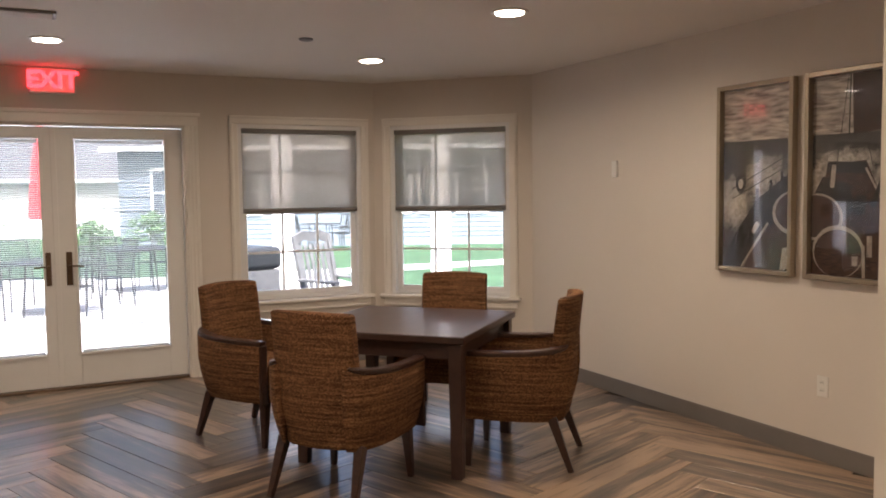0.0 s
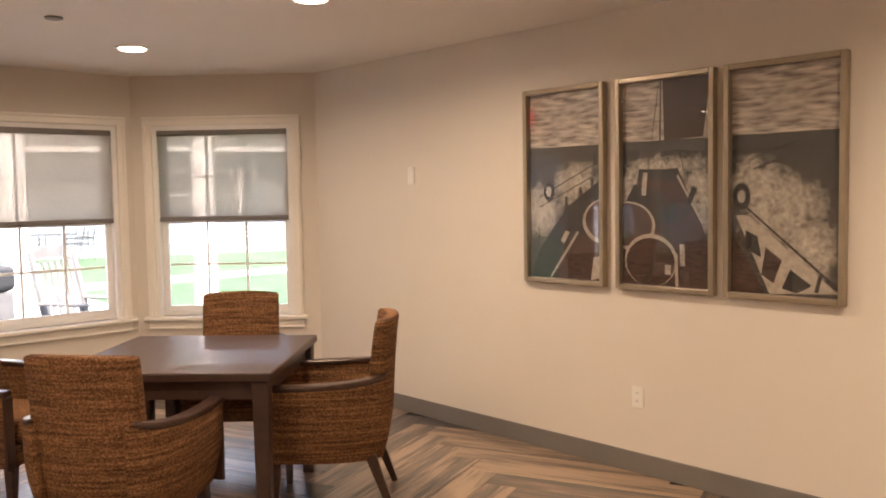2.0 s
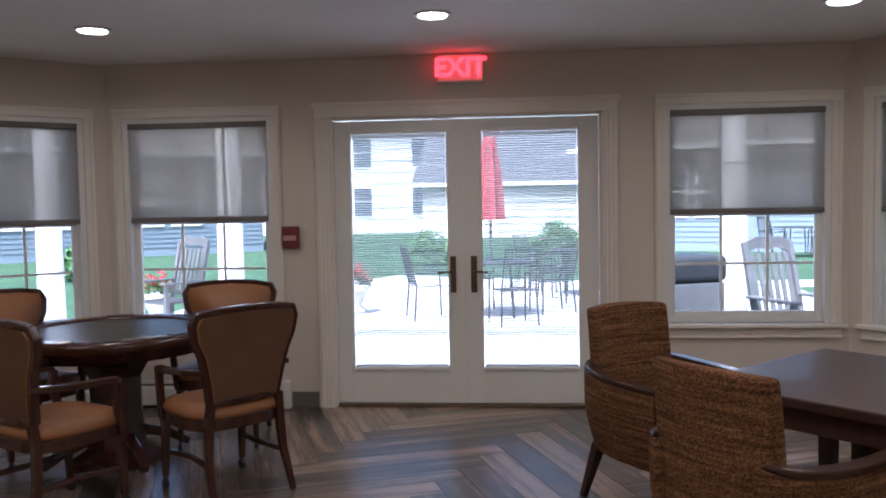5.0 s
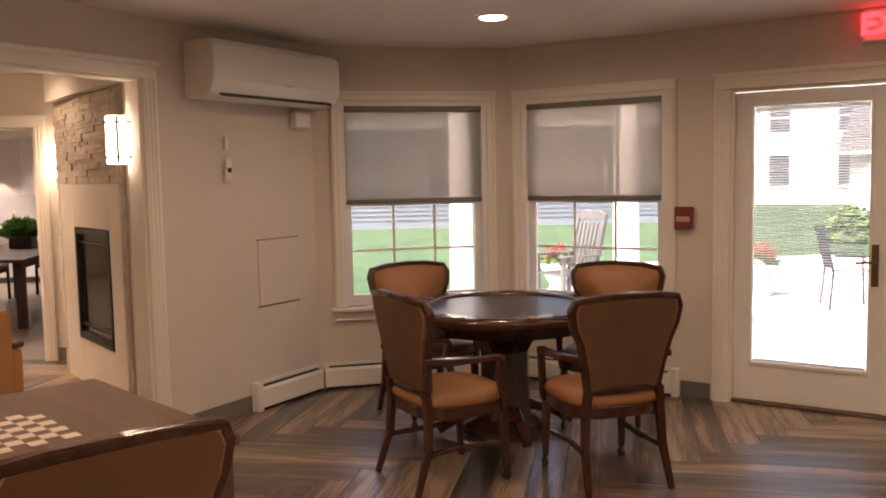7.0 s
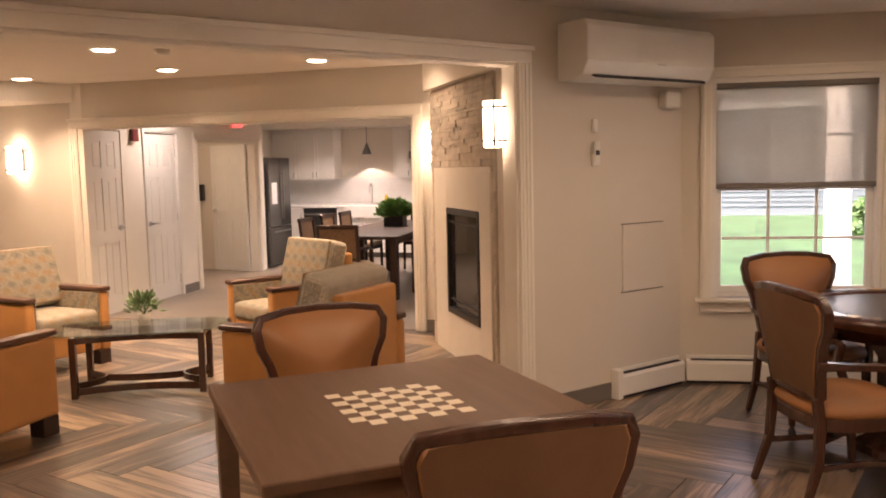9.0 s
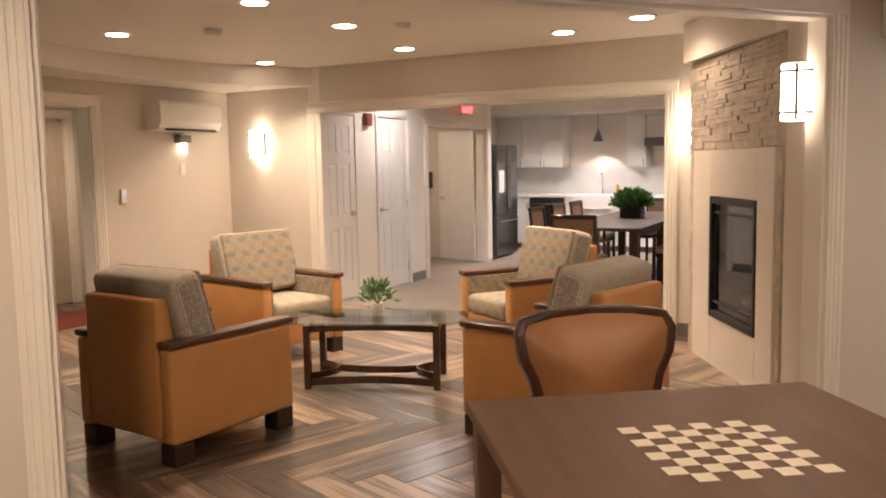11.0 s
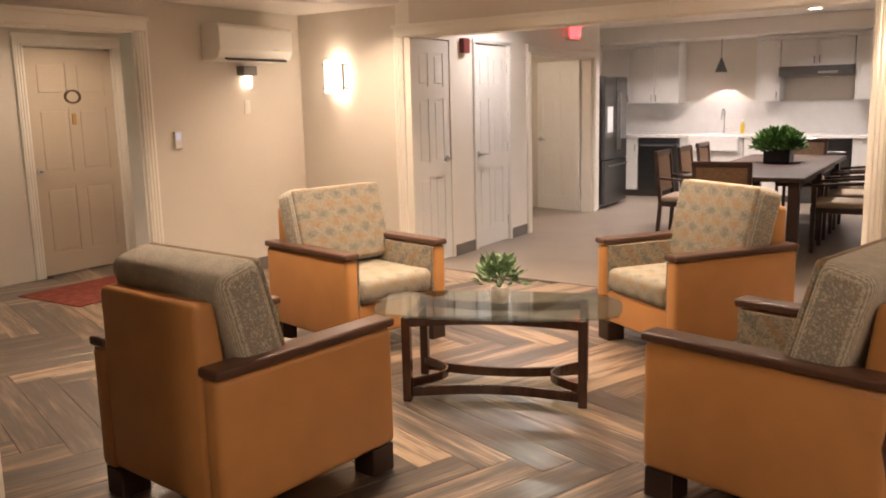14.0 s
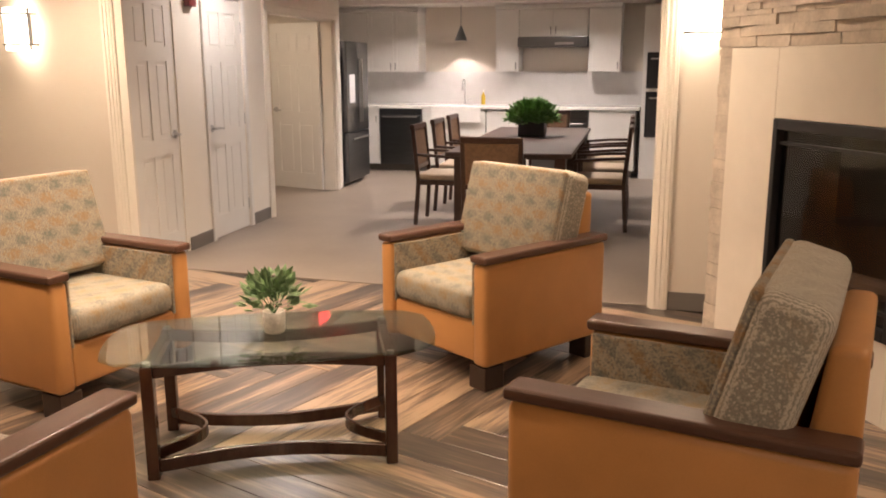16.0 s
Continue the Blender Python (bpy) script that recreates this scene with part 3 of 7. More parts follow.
def garden_doors():
    ob = struct(new("door_garden"), "pair of white glazed garden doors with inner blinds", "door")
    for s in (-1, 1):
        lo, hi = (-0.93, -0.032) if s < 0 else (-0.028, 0.93)
        g0, g1 = (-0.815, -0.13) if s < 0 else (0.12, 0.79)
        a, b, y0, y1 = 0.025, 2.045, 0.045, 0.09
        bm = boxes(((lo, y0, a), (g0, y1, b)), ((g1, y0, a), (hi, y1, b)), ((g0, y0, a), (g1, y1, 0.285)), ((g0, y0, 1.955), (g1, y1, b)))
        d = part("door_leaf", bm, DOORW, ob, bevel=0.003)
        fr = 0.022
        bm = boxes(((g0 - fr, y0 - 0.012, 0.285 - fr), (g0, y0 - 0.001, 1.955 + fr)), ((g1, y0 - 0.012, 0.285 - fr), (g1 + fr, y0 - 0.001, 1.955 + fr)), ((g0, y0 - 0.012, 0.285 - fr), (g1, y0 - 0.001, 0.285)), ((g0, y0 - 0.012, 1.955), (g1, y0 - 0.001, 1.955 + fr)))
        part("glazing_bead", bm, DOORW, d, bevel=0.004)
        for y in (y0 + 0.006, y1 - 0.01):
            p = part("pane", boxes(((g0, y, 0.285), (g1, y + 0.003, 1.955))), GLASS, d)
            p.visible_shadow = False
        bm = bmesh.new()
        z = 0.30
        while z < 1.94:
            box(bm, (g0 + 0.012, -0.0082, -0.0006), (g1 - 0.012, 0.0082, 0.0006), pose(0, 0.066, z, -26))
            z += 0.0165
        box(bm, (g0 + 0.008, 0.056, 1.925), (g1 - 0.008, 0.078, 1.95))
        box(bm, (g0 + 0.008, 0.058, 0.288), (g1 - 0.008, 0.076, 0.298))
        tagged(part("blind_slats", bm, SLAT, d, "white mini-blind slats between the panes"), kind="stuff")
        hx = -0.095 if s < 0 else 0.055
        h = part("handle_plate", boxes(((hx - 0.022, y0 - 0.012, 0.82), (hx + 0.022, y0 - 0.0005, 1.08))), BRONZE, d, "bronze lever handle plate", bevel=0.004)
        bm = cyl(bmesh.new(), (hx, y0 - 0.012, 0.97), (hx, y0 - 0.055, 0.97), 0.009, seg=10)
        sweep(bm, [(hx, y0 - 0.05, 0.97), (hx + s * 0.05, y0 - 0.055, 0.972), (hx + s * 0.10, y0 - 0.05, 0.965)], 0.02, 0.014)
        part("lever", bm, BRONZE, h, smooth=False)
    part("threshold", boxes(((-0.945, 0.004, 0.0), (0.945, 0.136, 0.022))), BRONZE, ob, bevel=0.006)
    part("astragal", boxes(((-0.05, 0.03, 0.026), (-0.01, 0.0445, 2.044))), DOORW, ob, bevel=0.003)
    part("door_closer_plate", boxes(((-0.22, 0.03, 2.05), (-0.10, 0.044, 2.062))), STEEL, ob)


garden_doors()


# ---- panel doors ----
def panel_door(name, m, w, material, label, h=2.02, t=0.035, knob_side=1, hinge=True, swing=0.0, thick_knob=BRONZE):
    """Six-panel door; x from its hinge edge if swing, y into the wall."""
    ob = struct(new(name), label, "door")
    ob.matrix_basis = m
    st, mid = 0.105, 0.09
    cols = [(st, w / 2 - mid / 2), (w / 2 + mid / 2, w - st)]
    rows = [(0.20, 0.80), (0.93, 1.50), (1.61, h - 0.115)]
    xs = sorted({0, w, *(v for c in cols for v in c)})
    zs = sorted({0.012, h, *(v for r in rows for v in r)})
    bm = bmesh.new()
    for i, (a, b) in enumerate(zip(xs, xs[1:])):
        for c, d in zip(zs, zs[1:]):
            if (a, b) in cols and (c, d) in rows:
                box(bm, (a, 0.008, c), (b, t - 0.008, d))
            else:
                box(bm, (a, 0, c), (b, t, d))
    leaf = part("door_leaf", bm, material, ob)
    e = 0.028
    for a, b in cols:
        for c, d in rows:
            part("panel", boxes(((a + e, 0.0025, c + e), (b - e, t - 0.0025, d - e))), material, leaf, bevel=0.005)
    kx = w - 0.065 if knob_side > 0 else 0.065
    for sy in (-1, 1):
        y = 0 if sy < 0 else t
        bm = cyl(bmesh.new(), (kx, y, 0.95), (kx, y + sy * 0.012, 0.95), 0.030, seg=18)
        cyl(bm, (kx, y + sy * 0.012, 0.95), (kx, y + sy * 0.05, 0.95), 0.010, seg=10)
        sweep(bm, [(kx, y + sy * 0.05, 0.95), (kx - knob_side * 0.05, y + sy * 0.055, 0.953), (kx - knob_side * 0.11, y + sy * 0.05, 0.945)], 0.022, 0.014)
        part("lever_handle", bm, STEEL, leaf, "satin steel lever handle")
    hxx = -0.004 if knob_side > 0 else w - 0.006
    for z in (0.22, 1.0, 1.80):
        part("hinge", boxes(((hxx, -0.008, z - 0.05), (hxx + 0.010, 0.004, z + 0.05))), STEEL, leaf)
    return ob


CW = along(tuple(K0), tuple(K1))
panel_door("door_closet_1", CW @ pose(DL[0], 0.012, 0), DL[1] - DL[0], DOORW, "white six-panel closet door, closed", knob_side=1)
panel_door("door_closet_2", CW @ pose(DR[0], 0.012, 0), DR[1] - DR[0], DOORW, "white six-panel closet door, closed", knob_side=-1)
casing("trim_closet", tuple(K0), tuple(K1), *DR, 2.03, w=0.05, t=0.012, material=DOORW)
panel_door("door_service", CW @ pose(SB[1] - 0.02, 0.145, 0, 0, 0, 71), 0.74, DOORW, "cream six-panel service-room door, standing open", h=1.96, knob_side=1)
HW0, HW1 = tuple(C2 + 5.2 * V2 + 1.5 * HV), tuple(C2 + 0.2 * V2 + 1.5 * HV)
panel_door("door_entry", along(HW0, HW1) @ pose(5.2 - 1.84, 0.02, 0), 0.90, DOORT, "tan six-panel apartment door with a wreath ring and knocker", knob_side=-1)
casing("trim_entry_door", HW0, HW1, 5.2 - 1.84, 5.2 - 0.94, 2.05, depth=0.02, w=0.09)


# ---- furniture materials ----
def weave_mat(name, dark, light, accent, sx=120.0, sz=120.0):
    """Coarse basket weave with rows of mixed yarns."""
    m = bpy.data.materials.new(name)
    m.use_nodes = True
    t = m.node_tree
    n, l = t.nodes, t.links
    b = n["Principled BSDF"]
    b.inputs["Roughness"].default_value = 0.85
    b.inputs["Specular IOR Level"].default_value = 0.15
    tc, mp = n.new("ShaderNodeTexCoord"), n.new("ShaderNodeMapping")
    l.new(tc.outputs["Object"], mp.inputs[0])
    ck = n.new("ShaderNodeTexVoronoi")
    ck.inputs["Scale"].default_value = 1.0
    ck.inputs["Randomness"].default_value = 0.45
    mp.inputs["Scale"].default_value = (sx, sx, sz)
    l.new(mp.outputs[0], ck.inputs["Vector"])
    row, mp2 = n.new("ShaderNodeTexNoise"), n.new("ShaderNodeMapping")
    mp2.inputs["Scale"].default_value = (3.0, 3.0, 85.0)
    l.new(tc.outputs["Object"], mp2.inputs[0])
    l.new(mp2.outputs[0], row.inputs[0])
    row.inputs["Scale"].default_value = 1.0
    cr = n.new("ShaderNodeValToRGB")
    e = cr.color_ramp.elements
    e[0].position, e[0].color = 0.30, (*dark, 1)
    e[1].position, e[1].color = 0.72, (*light, 1)
    x = e.new(0.5)
    x.color = (*accent, 1)
    sep = n.new("ShaderNodeSeparateColor")
    l.new(ck.outputs["Color"], sep.inputs[0])
    mx = n.new("ShaderNodeMath")
    mx.operation = "MULTIPLY_ADD"
    mx.inputs[1].default_value = 0.26
    l.new(sep.outputs[0], mx.inputs[0])
    ad = n.new("ShaderNodeMath")
    ad.operation = "MULTIPLY_ADD"
    ad.inputs[1].default_value = 0.62
    ad.inputs[2].default_value = 0.06
    l.new(row.outputs[0], ad.inputs[0])
    l.new(ad.outputs[0], mx.inputs[2])
    l.new(mx.outputs[0], cr.inputs[0])
    l.new(cr.outputs[0], b.inputs["Base Color"])
    bp = n.new("ShaderNodeBump")
    bp.inputs["Strength"].default_value, bp.inputs["Distance"].default_value = 0.7, 0.004
    bp.invert = True
    l.new(ck.outputs["Distance"], bp.inputs["Height"])
    l.new(bp.outputs[0], b.inputs["Normal"])
    return m


def print_mat(name, base, mid, gold, scale=11.0, wav=30.0, amount=0.5, lines=0.35):
    """Upholstery print: blue-grey and gold motifs in rows on a pale ground with fine wavy lines."""
    m = bpy.data.materials.new(name)
    m.use_nodes = True
    t = m.node_tree
    n, l = t.nodes, t.links
    b = n["Principled BSDF"]
    b.inputs["Roughness"].default_value = 0.8
    b.inputs["Specular IOR Level"].default_value = 0.2

    def op(kind, p, q, r=None):
        x = n.new("ShaderNodeMath")
        x.operation = kind
        for i, v in enumerate((p, q, r)):
            if v is None:
                continue
            if isinstance(v, (int, float)):
                x.inputs[i].default_value = v
            else:
                l.new(v, x.inputs[i])
        return x.outputs[0]

    def mix(f, p, q):
        x = n.new("ShaderNodeMix")
        x.data_type = "RGBA"
        for i, v in ((0, f), (6, p), (7, q)):
            if isinstance(v, (int, float)):
                x.inputs[i].default_value = v
            elif isinstance(v, (tuple, Vector)):
                x.inputs[i].default_value = (*v, 1)
            else:
                l.new(v, x.inputs[i])
        return x.outputs[2]

    tc, xyz, wob = n.new("ShaderNodeTexCoord"), n.new("ShaderNodeSeparateXYZ"), n.new("ShaderNodeTexNoise")
    l.new(tc.outputs["Object"], xyz.inputs[0])
    wob.inputs["Scale"].default_value, wob.inputs["Detail"].default_value = 70, 5
    l.new(tc.outputs["Object"], wob.inputs[0])
    u = op("MULTIPLY_ADD", xyz.outputs[1], 0.6, xyz.outputs[0])
    v = op("SUBTRACT", xyz.outputs[2], xyz.outputs[1])
    p, q = op("MULTIPLY", op("ADD", u, v), 0.7071), op("MULTIPLY", op("SUBTRACT", u, v), 0.7071)
    cv = n.new("ShaderNodeCombineXYZ")
    l.new(p, cv.inputs[0])
    l.new(q, cv.inputs[1])
    vo = n.new("ShaderNodeTexVoronoi")
    vo.voronoi_dimensions = "2D"
    vo.inputs["Scale"].default_value = scale
    vo.inputs["Randomness"].default_value = 0.0
    l.new(cv.outputs[0], vo.inputs["Vector"])
    dist = op("MULTIPLY_ADD", wob.outputs[0], 1.9, vo.outputs["Distance"])
    lt = n.new("ShaderNodeMapRange")
    lt.inputs[1].default_value, lt.inputs[2].default_value = 1.52, 0.98
    l.new(dist, lt.inputs[0])
    row = op("MULTIPLY_ADD", op("COSINE", op("MULTIPLY", v, math.pi * 1.4142 * scale), None), 0.9, 0.5)
    rowc = n.new("ShaderNodeClamp")
    l.new(row, rowc.inputs[0])
    motif = mix(rowc.outputs[0], mid, gold)
    wv = n.new("ShaderNodeTexWave")
    wv.bands_direction = "X"
    wv.inputs["Scale"].default_value = wav
    wv.inputs["Distortion"].default_value = 5.0
    wv.inputs["Detail"].default_value = 2.0
    wv.inputs["Detail Scale"].default_value = 3.0
    l.new(tc.outputs["Object"], wv.inputs[0])
    ground = mix(op("MULTIPLY_ADD", wv.outputs["Fac"], lines, 1 - lines), Vector(mid), base)
    l.new(mix(op("MULTIPLY", lt.outputs[0], amount), ground, motif), b.inputs["Base Color"])
    gr = n.new("ShaderNodeTexNoise")
    gr.inputs["Scale"].default_value = 300
    l.new(tc.outputs["Object"], gr.inputs[0])
    bp = n.new("ShaderNodeBump")
    bp.inputs["Strength"].default_value, bp.inputs["Distance"].default_value = 0.3, 0.003
    l.new(op("MULTIPLY_ADD", wob.outputs[0], 2.0, gr.outputs[0]), bp.inputs["Height"])
    l.new(bp.outputs[0], b.inputs["Normal"])
    return m


VINYL = mat("tan_orange_vinyl", (0.47, 0.222, 0.074), 0.42, vary=0.10, scale=5, grain=260, bump=0.10)
CAPW = mat("arm_cap_wood", (0.085, 0.040, 0.026), 0.33, vary=0.2, scale=5, grain=40, bump=0.03, stretch=(8, 1, 8))
LEGW = mat("block_leg_wood", (0.030, 0.016, 0.011), 0.4, vary=0.2, bump=0.02)
PRINT = print_mat("printed_upholstery", (0.37, 0.315, 0.235), (0.105, 0.112, 0.108), (0.27, 0.150, 0.058), scale=10.0, wav=40.0, amount=0.66, lines=0.72)
PRINTS = print_mat("printed_upholstery_seat", (0.36, 0.315, 0.245), (0.14, 0.142, 0.13), (0.31, 0.20, 0.09), scale=10.0, wav=40.0, amount=0.65, lines=0.62)
# PRINTB: same fabric as PRINT, with the fall of light put into its colour
PRINTB = print_mat("wavy_upholstery", (0.56, 0.50, 0.41), (0.20, 0.19, 0.165), (0.34, 0.25, 0.15), wav=42.0, amount=0.25, lines=0.85)
WEAVE = weave_mat("basket_weave", (0.045, 0.024, 0.013), (0.30, 0.165, 0.075), (0.14, 0.064, 0.030), 165.0, 190.0)
SEATV = mat("caramel_vinyl", (0.28, 0.122, 0.044), 0.5, vary=0.10, scale=5, grain=260, bump=0.08)
REARC = mat("brown_cloth", (0.135, 0.068, 0.034), 0.6, vary=0.12, scale=8, grain=200, bump=0.1)
SEATF = mat("beige_seat_cloth", (0.42, 0.33, 0.24), 0.8, vary=0.1, scale=9, grain=200, bump=0.1)
BACKC = mat("cane_back", (0.15, 0.085, 0.045), 0.6, vary=0.25, scale=40, grain=200, bump=0.2)
SILVER = mat("champagne_frame", (0.36, 0.30, 0.22), 0.35, 0.7, vary=0.1, scale=8, bump=0.03)


# ---- lounge chairs ----
def lounge_chair(m, label):
    c = thing("lounge_armchair", m, label, "armchair", "lounge armchairs round the coffee table")
    for s in (-1, 1):
        x0, x1 = sorted((s * 0.297, s * 0.387))
        part("arm", boxes(((x0, -0.42, 0.115), (x1, 0.42, 0.598))), VINYL, c, bevel=0.026, seg=3, smooth=True)
        cx = (x0 + x1) / 2
        part("arm_cap", boxes(((cx - 0.053, -0.425, 0.598), (cx + 0.053, 0.43, 0.634))), CAPW, c, "dark wood arm cap", bevel=0.012, seg=3)
        xi = s * 0.294
        part("inner_arm_panel", boxes(((min(xi, xi - s * 0.014), -0.22, 0.30), (max(xi, xi - s * 0.014), 0.405, 0.592))), PRINT, c, "patterned inner arm panel", bevel=0.005)
    bm = prism(bmesh.new(), [(-0.42, 0.13), (-0.30, 0.13), (-0.29, 0.50), (-0.335, 0.838), (-0.42, 0.838)], -0.294, 0.294, Matrix(((0, 0, 1, 0), (1, 0, 0, 0), (0, 1, 0, 0), (0, 0, 0, 1))))
    part("back_frame", bm, VINYL, c, bevel=0.024, seg=3, smooth=True)
    part("front_rail", boxes(((-0.294, 0.33, 0.125), (0.294, 0.40, 0.315))), VINYL, c, bevel=0.015, seg=3, smooth=True)
    part("seat_deck", boxes(((-0.29, -0.28, 0.22), (0.29, 0.33, 0.30))), LEGW, c)
    part("seat_cushion", boxes(((-0.277, -0.22, 0.318), (0.277, 0.425, 0.462))), PRINTS, c, "pale patterned seat cushion", bevel=0.045, seg=4, smooth=True)
    bm = bmesh.new()
    box(bm, (-0.345, -0.09, -0.245), (0.345, 0.10, 0.25), pose(0, -0.205, 0.705, 15.5))
    part("back_cushion", bm, PRINTB, c, "wavy-lined loose back cushion, toned for how light falls", bevel=0.05, seg=4, smooth=True)
    bm = bmesh.new()
    box(bm, (-0.332, 0.0, -0.232), (0.332, 0.034, 0.238), pose(0, -0.205, 0.705, 15.5) @ pose(0, 0.076, 0))
    part("cushion_front", bm, PRINT, c, "blue and gold printed cushion front", bevel=0.030, seg=3, smooth=True)
    for x in (-0.325, 0.325):
        for y in (-0.35, 0.35):
            part("leg", boxes(((x - 0.055, y - 0.06, 0.002), (x + 0.055, y + 0.06, 0.116))), LEGW, c, "dark block leg", bevel=0.006)
    return c


def face(deg):
    return deg - 90


CH = "tan vinyl lounge armchair with printed cushions and wood arm caps"
lounge_chair(pose(-5.287, -5.341, 0, 0, 0, face(125)), CH)
lounge_chair(pose(-4.48, -3.43, 0, 0, 0, face(207)), CH)
lounge_chair(pose(-7.22, -4.56, 0, 0, 0, face(27)), CH)
lounge_chair(pose(-6.34, -2.70, 0, 0, 0, face(-84)), CH)


# ---- coffee table ----
def rounded(pts_x, pts_y, bulge, n=10):
    """A boat-shaped outline: bowed long sides, rounded ends."""
    out = []
    for i in range(n + 1):
        u = -1 + 2 * i / n
        out.append((u * pts_x * 0.86, -pts_y - bulge * (1 - u * u)))
    for i in range(1, 6):
        a = radians(-60 + 120 * i / 6)
        out.append((pts_x * 0.86 + pts_x * 0.14 * math.cos(a), pts_y * math.sin(a) / math.sin(radians(60))))
    for i in range(n + 1):
        u = 1 - 2 * i / n
        out.append((u * pts_x * 0.86, pts_y + bulge * (1 - u * u)))
    for i in range(1, 6):
        a = radians(120 + 120 * i / 6)
        out.append((-pts_x * 0.86 + pts_x * 0.14 * math.cos(a), pts_y * math.sin(a) / math.sin(radians(60))))
    return out


def coffee_table(m):
    c = thing("coffee_table", m, "oval glass coffee table on a dark red-brown wood base", "coffee table")
    top = part("glass_top", prism(bmesh.new(), rounded(0.62, 0.25, 0.06), 0.442, 0.454), sheet_glass("table_glass", (0.78, 0.86, 0.83), 0.05), c, "clear glass top", bevel=0.003)
    lx, ly = 0.43, 0.215
    for x in (-lx, lx):
        for y in (-ly, ly):
            part("leg", boxes(((x - 0.022, y - 0.026, 0.002), (x + 0.022, y + 0.026, 0.43))), MAHOG, c, bevel=0.005)
            part("glass_pad", cyl(bmesh.new(), (x, y, 0.43), (x, y, 0.4415), 0.014, seg=12), STEEL, c)
    for y in (-ly, ly):
        s = 1 if y > 0 else -1
        pts = [(-lx + 0.02 + (2 * lx - 0.04) * k / 12, y - s * 0.075 * math.sin(math.pi * k / 12), 0.05) for k in range(13)]
        part("curved_stretcher", sweep(bmesh.new(), pts, 0.024, 0.05), MAHOG, c, bevel=0.004)
        part("top_rail", sweep(bmesh.new(), [(p[0], p[1], 0.405) for p in pts], 0.022, 0.045), MAHOG, c, bevel=0.004)
    for x in (-lx, lx):
        s = 1 if x > 0 else -1
        pts = [(x - s * 0.16 * math.sin(math.pi * k / 14), -ly + 0.02 + (2 * ly - 0.04) * k / 14, 0.085) for k in range(15)]
        part("end_hoop", sweep(bmesh.new(), pts, 0.014, 0.045), MAHOG, c, bevel=0.003)
        part("end_rail", boxes(((x - 0.016, -ly + 0.027, 0.385), (x + 0.016, ly - 0.027, 0.428))), MAHOG, c, bevel=0.004)
    return c


coffee_table(pose(-5.97, -4.06, 0, 0, 0, 63.5))

LEAF = mat("leaf_green", (0.055, 0.13, 0.045), 0.5, vary=0.4, scale=30, bump=0.05)
LEAF2 = mat("grey_green_leaf", (0.17, 0.27, 0.13), 0.55, vary=0.35, scale=30, bump=0.05)
FERN = mat("fern_green", (0.075, 0.165, 0.035), 0.5, vary=0.4, scale=30, bump=0.05)
POT = mat("speckled_pot", (0.62, 0.58, 0.51), 0.6, vary=0.2, scale=60, grain=200, bump=0.08)


def leafy(bm, rng, n, r, h, size, z0, up=0.5):
    for _ in range(n):
        a, e = rng.uniform(0, 2 * math.pi), rng.uniform(0.05, 1.25)
        d = Vector((math.cos(a) * math.cos(e), math.sin(a) * math.cos(e), math.sin(e)))
        k = rng.uniform(0.45, 1.0)
        p = Vector((d.x * r * k, d.y * r * k, z0 + d.z * h * k))
        tip = (d + Vector((0, 0, rng.uniform(-0.4, up)))).normalized() * size * rng.uniform(0.7, 1.3)
        s = tip.cross(Vector((rng.uniform(-1, 1), rng.uniform(-1, 1), 1))).normalized() * size * 0.26
        u = s.cross(tip).normalized() * size * 0.12
        v = [bm.verts.new(q) for q in (p, p + tip * 0.45 + s, p + tip, p + tip * 0.45 - s, p + tip * 0.5 + u)]
        bm.faces.new((v[0], v[1], v[4]))
        bm.faces.new((v[1], v[2], v[4]))
        bm.faces.new((v[2], v[3], v[4]))
        bm.faces.new((v[3], v[0], v[4]))
    return bm


def potted_plant(m):
    p = thing("potted_plant", m, "small artificial green plant in a speckled white pot", "plant")
    part("pot", lathe(bmesh.new(), [(0.036, 0.0), (0.042, 0.01), (0.043, 0.085), (0.039, 0.085), (0.038, 0.07)], 24), POT, p, smooth=True)
    rng = random.Random(3)
    bm = bmesh.new()
    leafy(bm, rng, 170, 0.115, 0.145, 0.055, 0.09)
    part("foliage", bm, LEAF2, p)
    bm = bmesh.new()
    for k in range(9):
        a = k * 0.7
        cyl(bm, (0, 0, 0.07), (0.06 * math.cos(a), 0.06 * math.sin(a), 0.17), 0.002, 0.001, 5)
    part("stems", bm, LEAF, p)


potted_plant(pose(-6.0, -4.04, 0.4545))


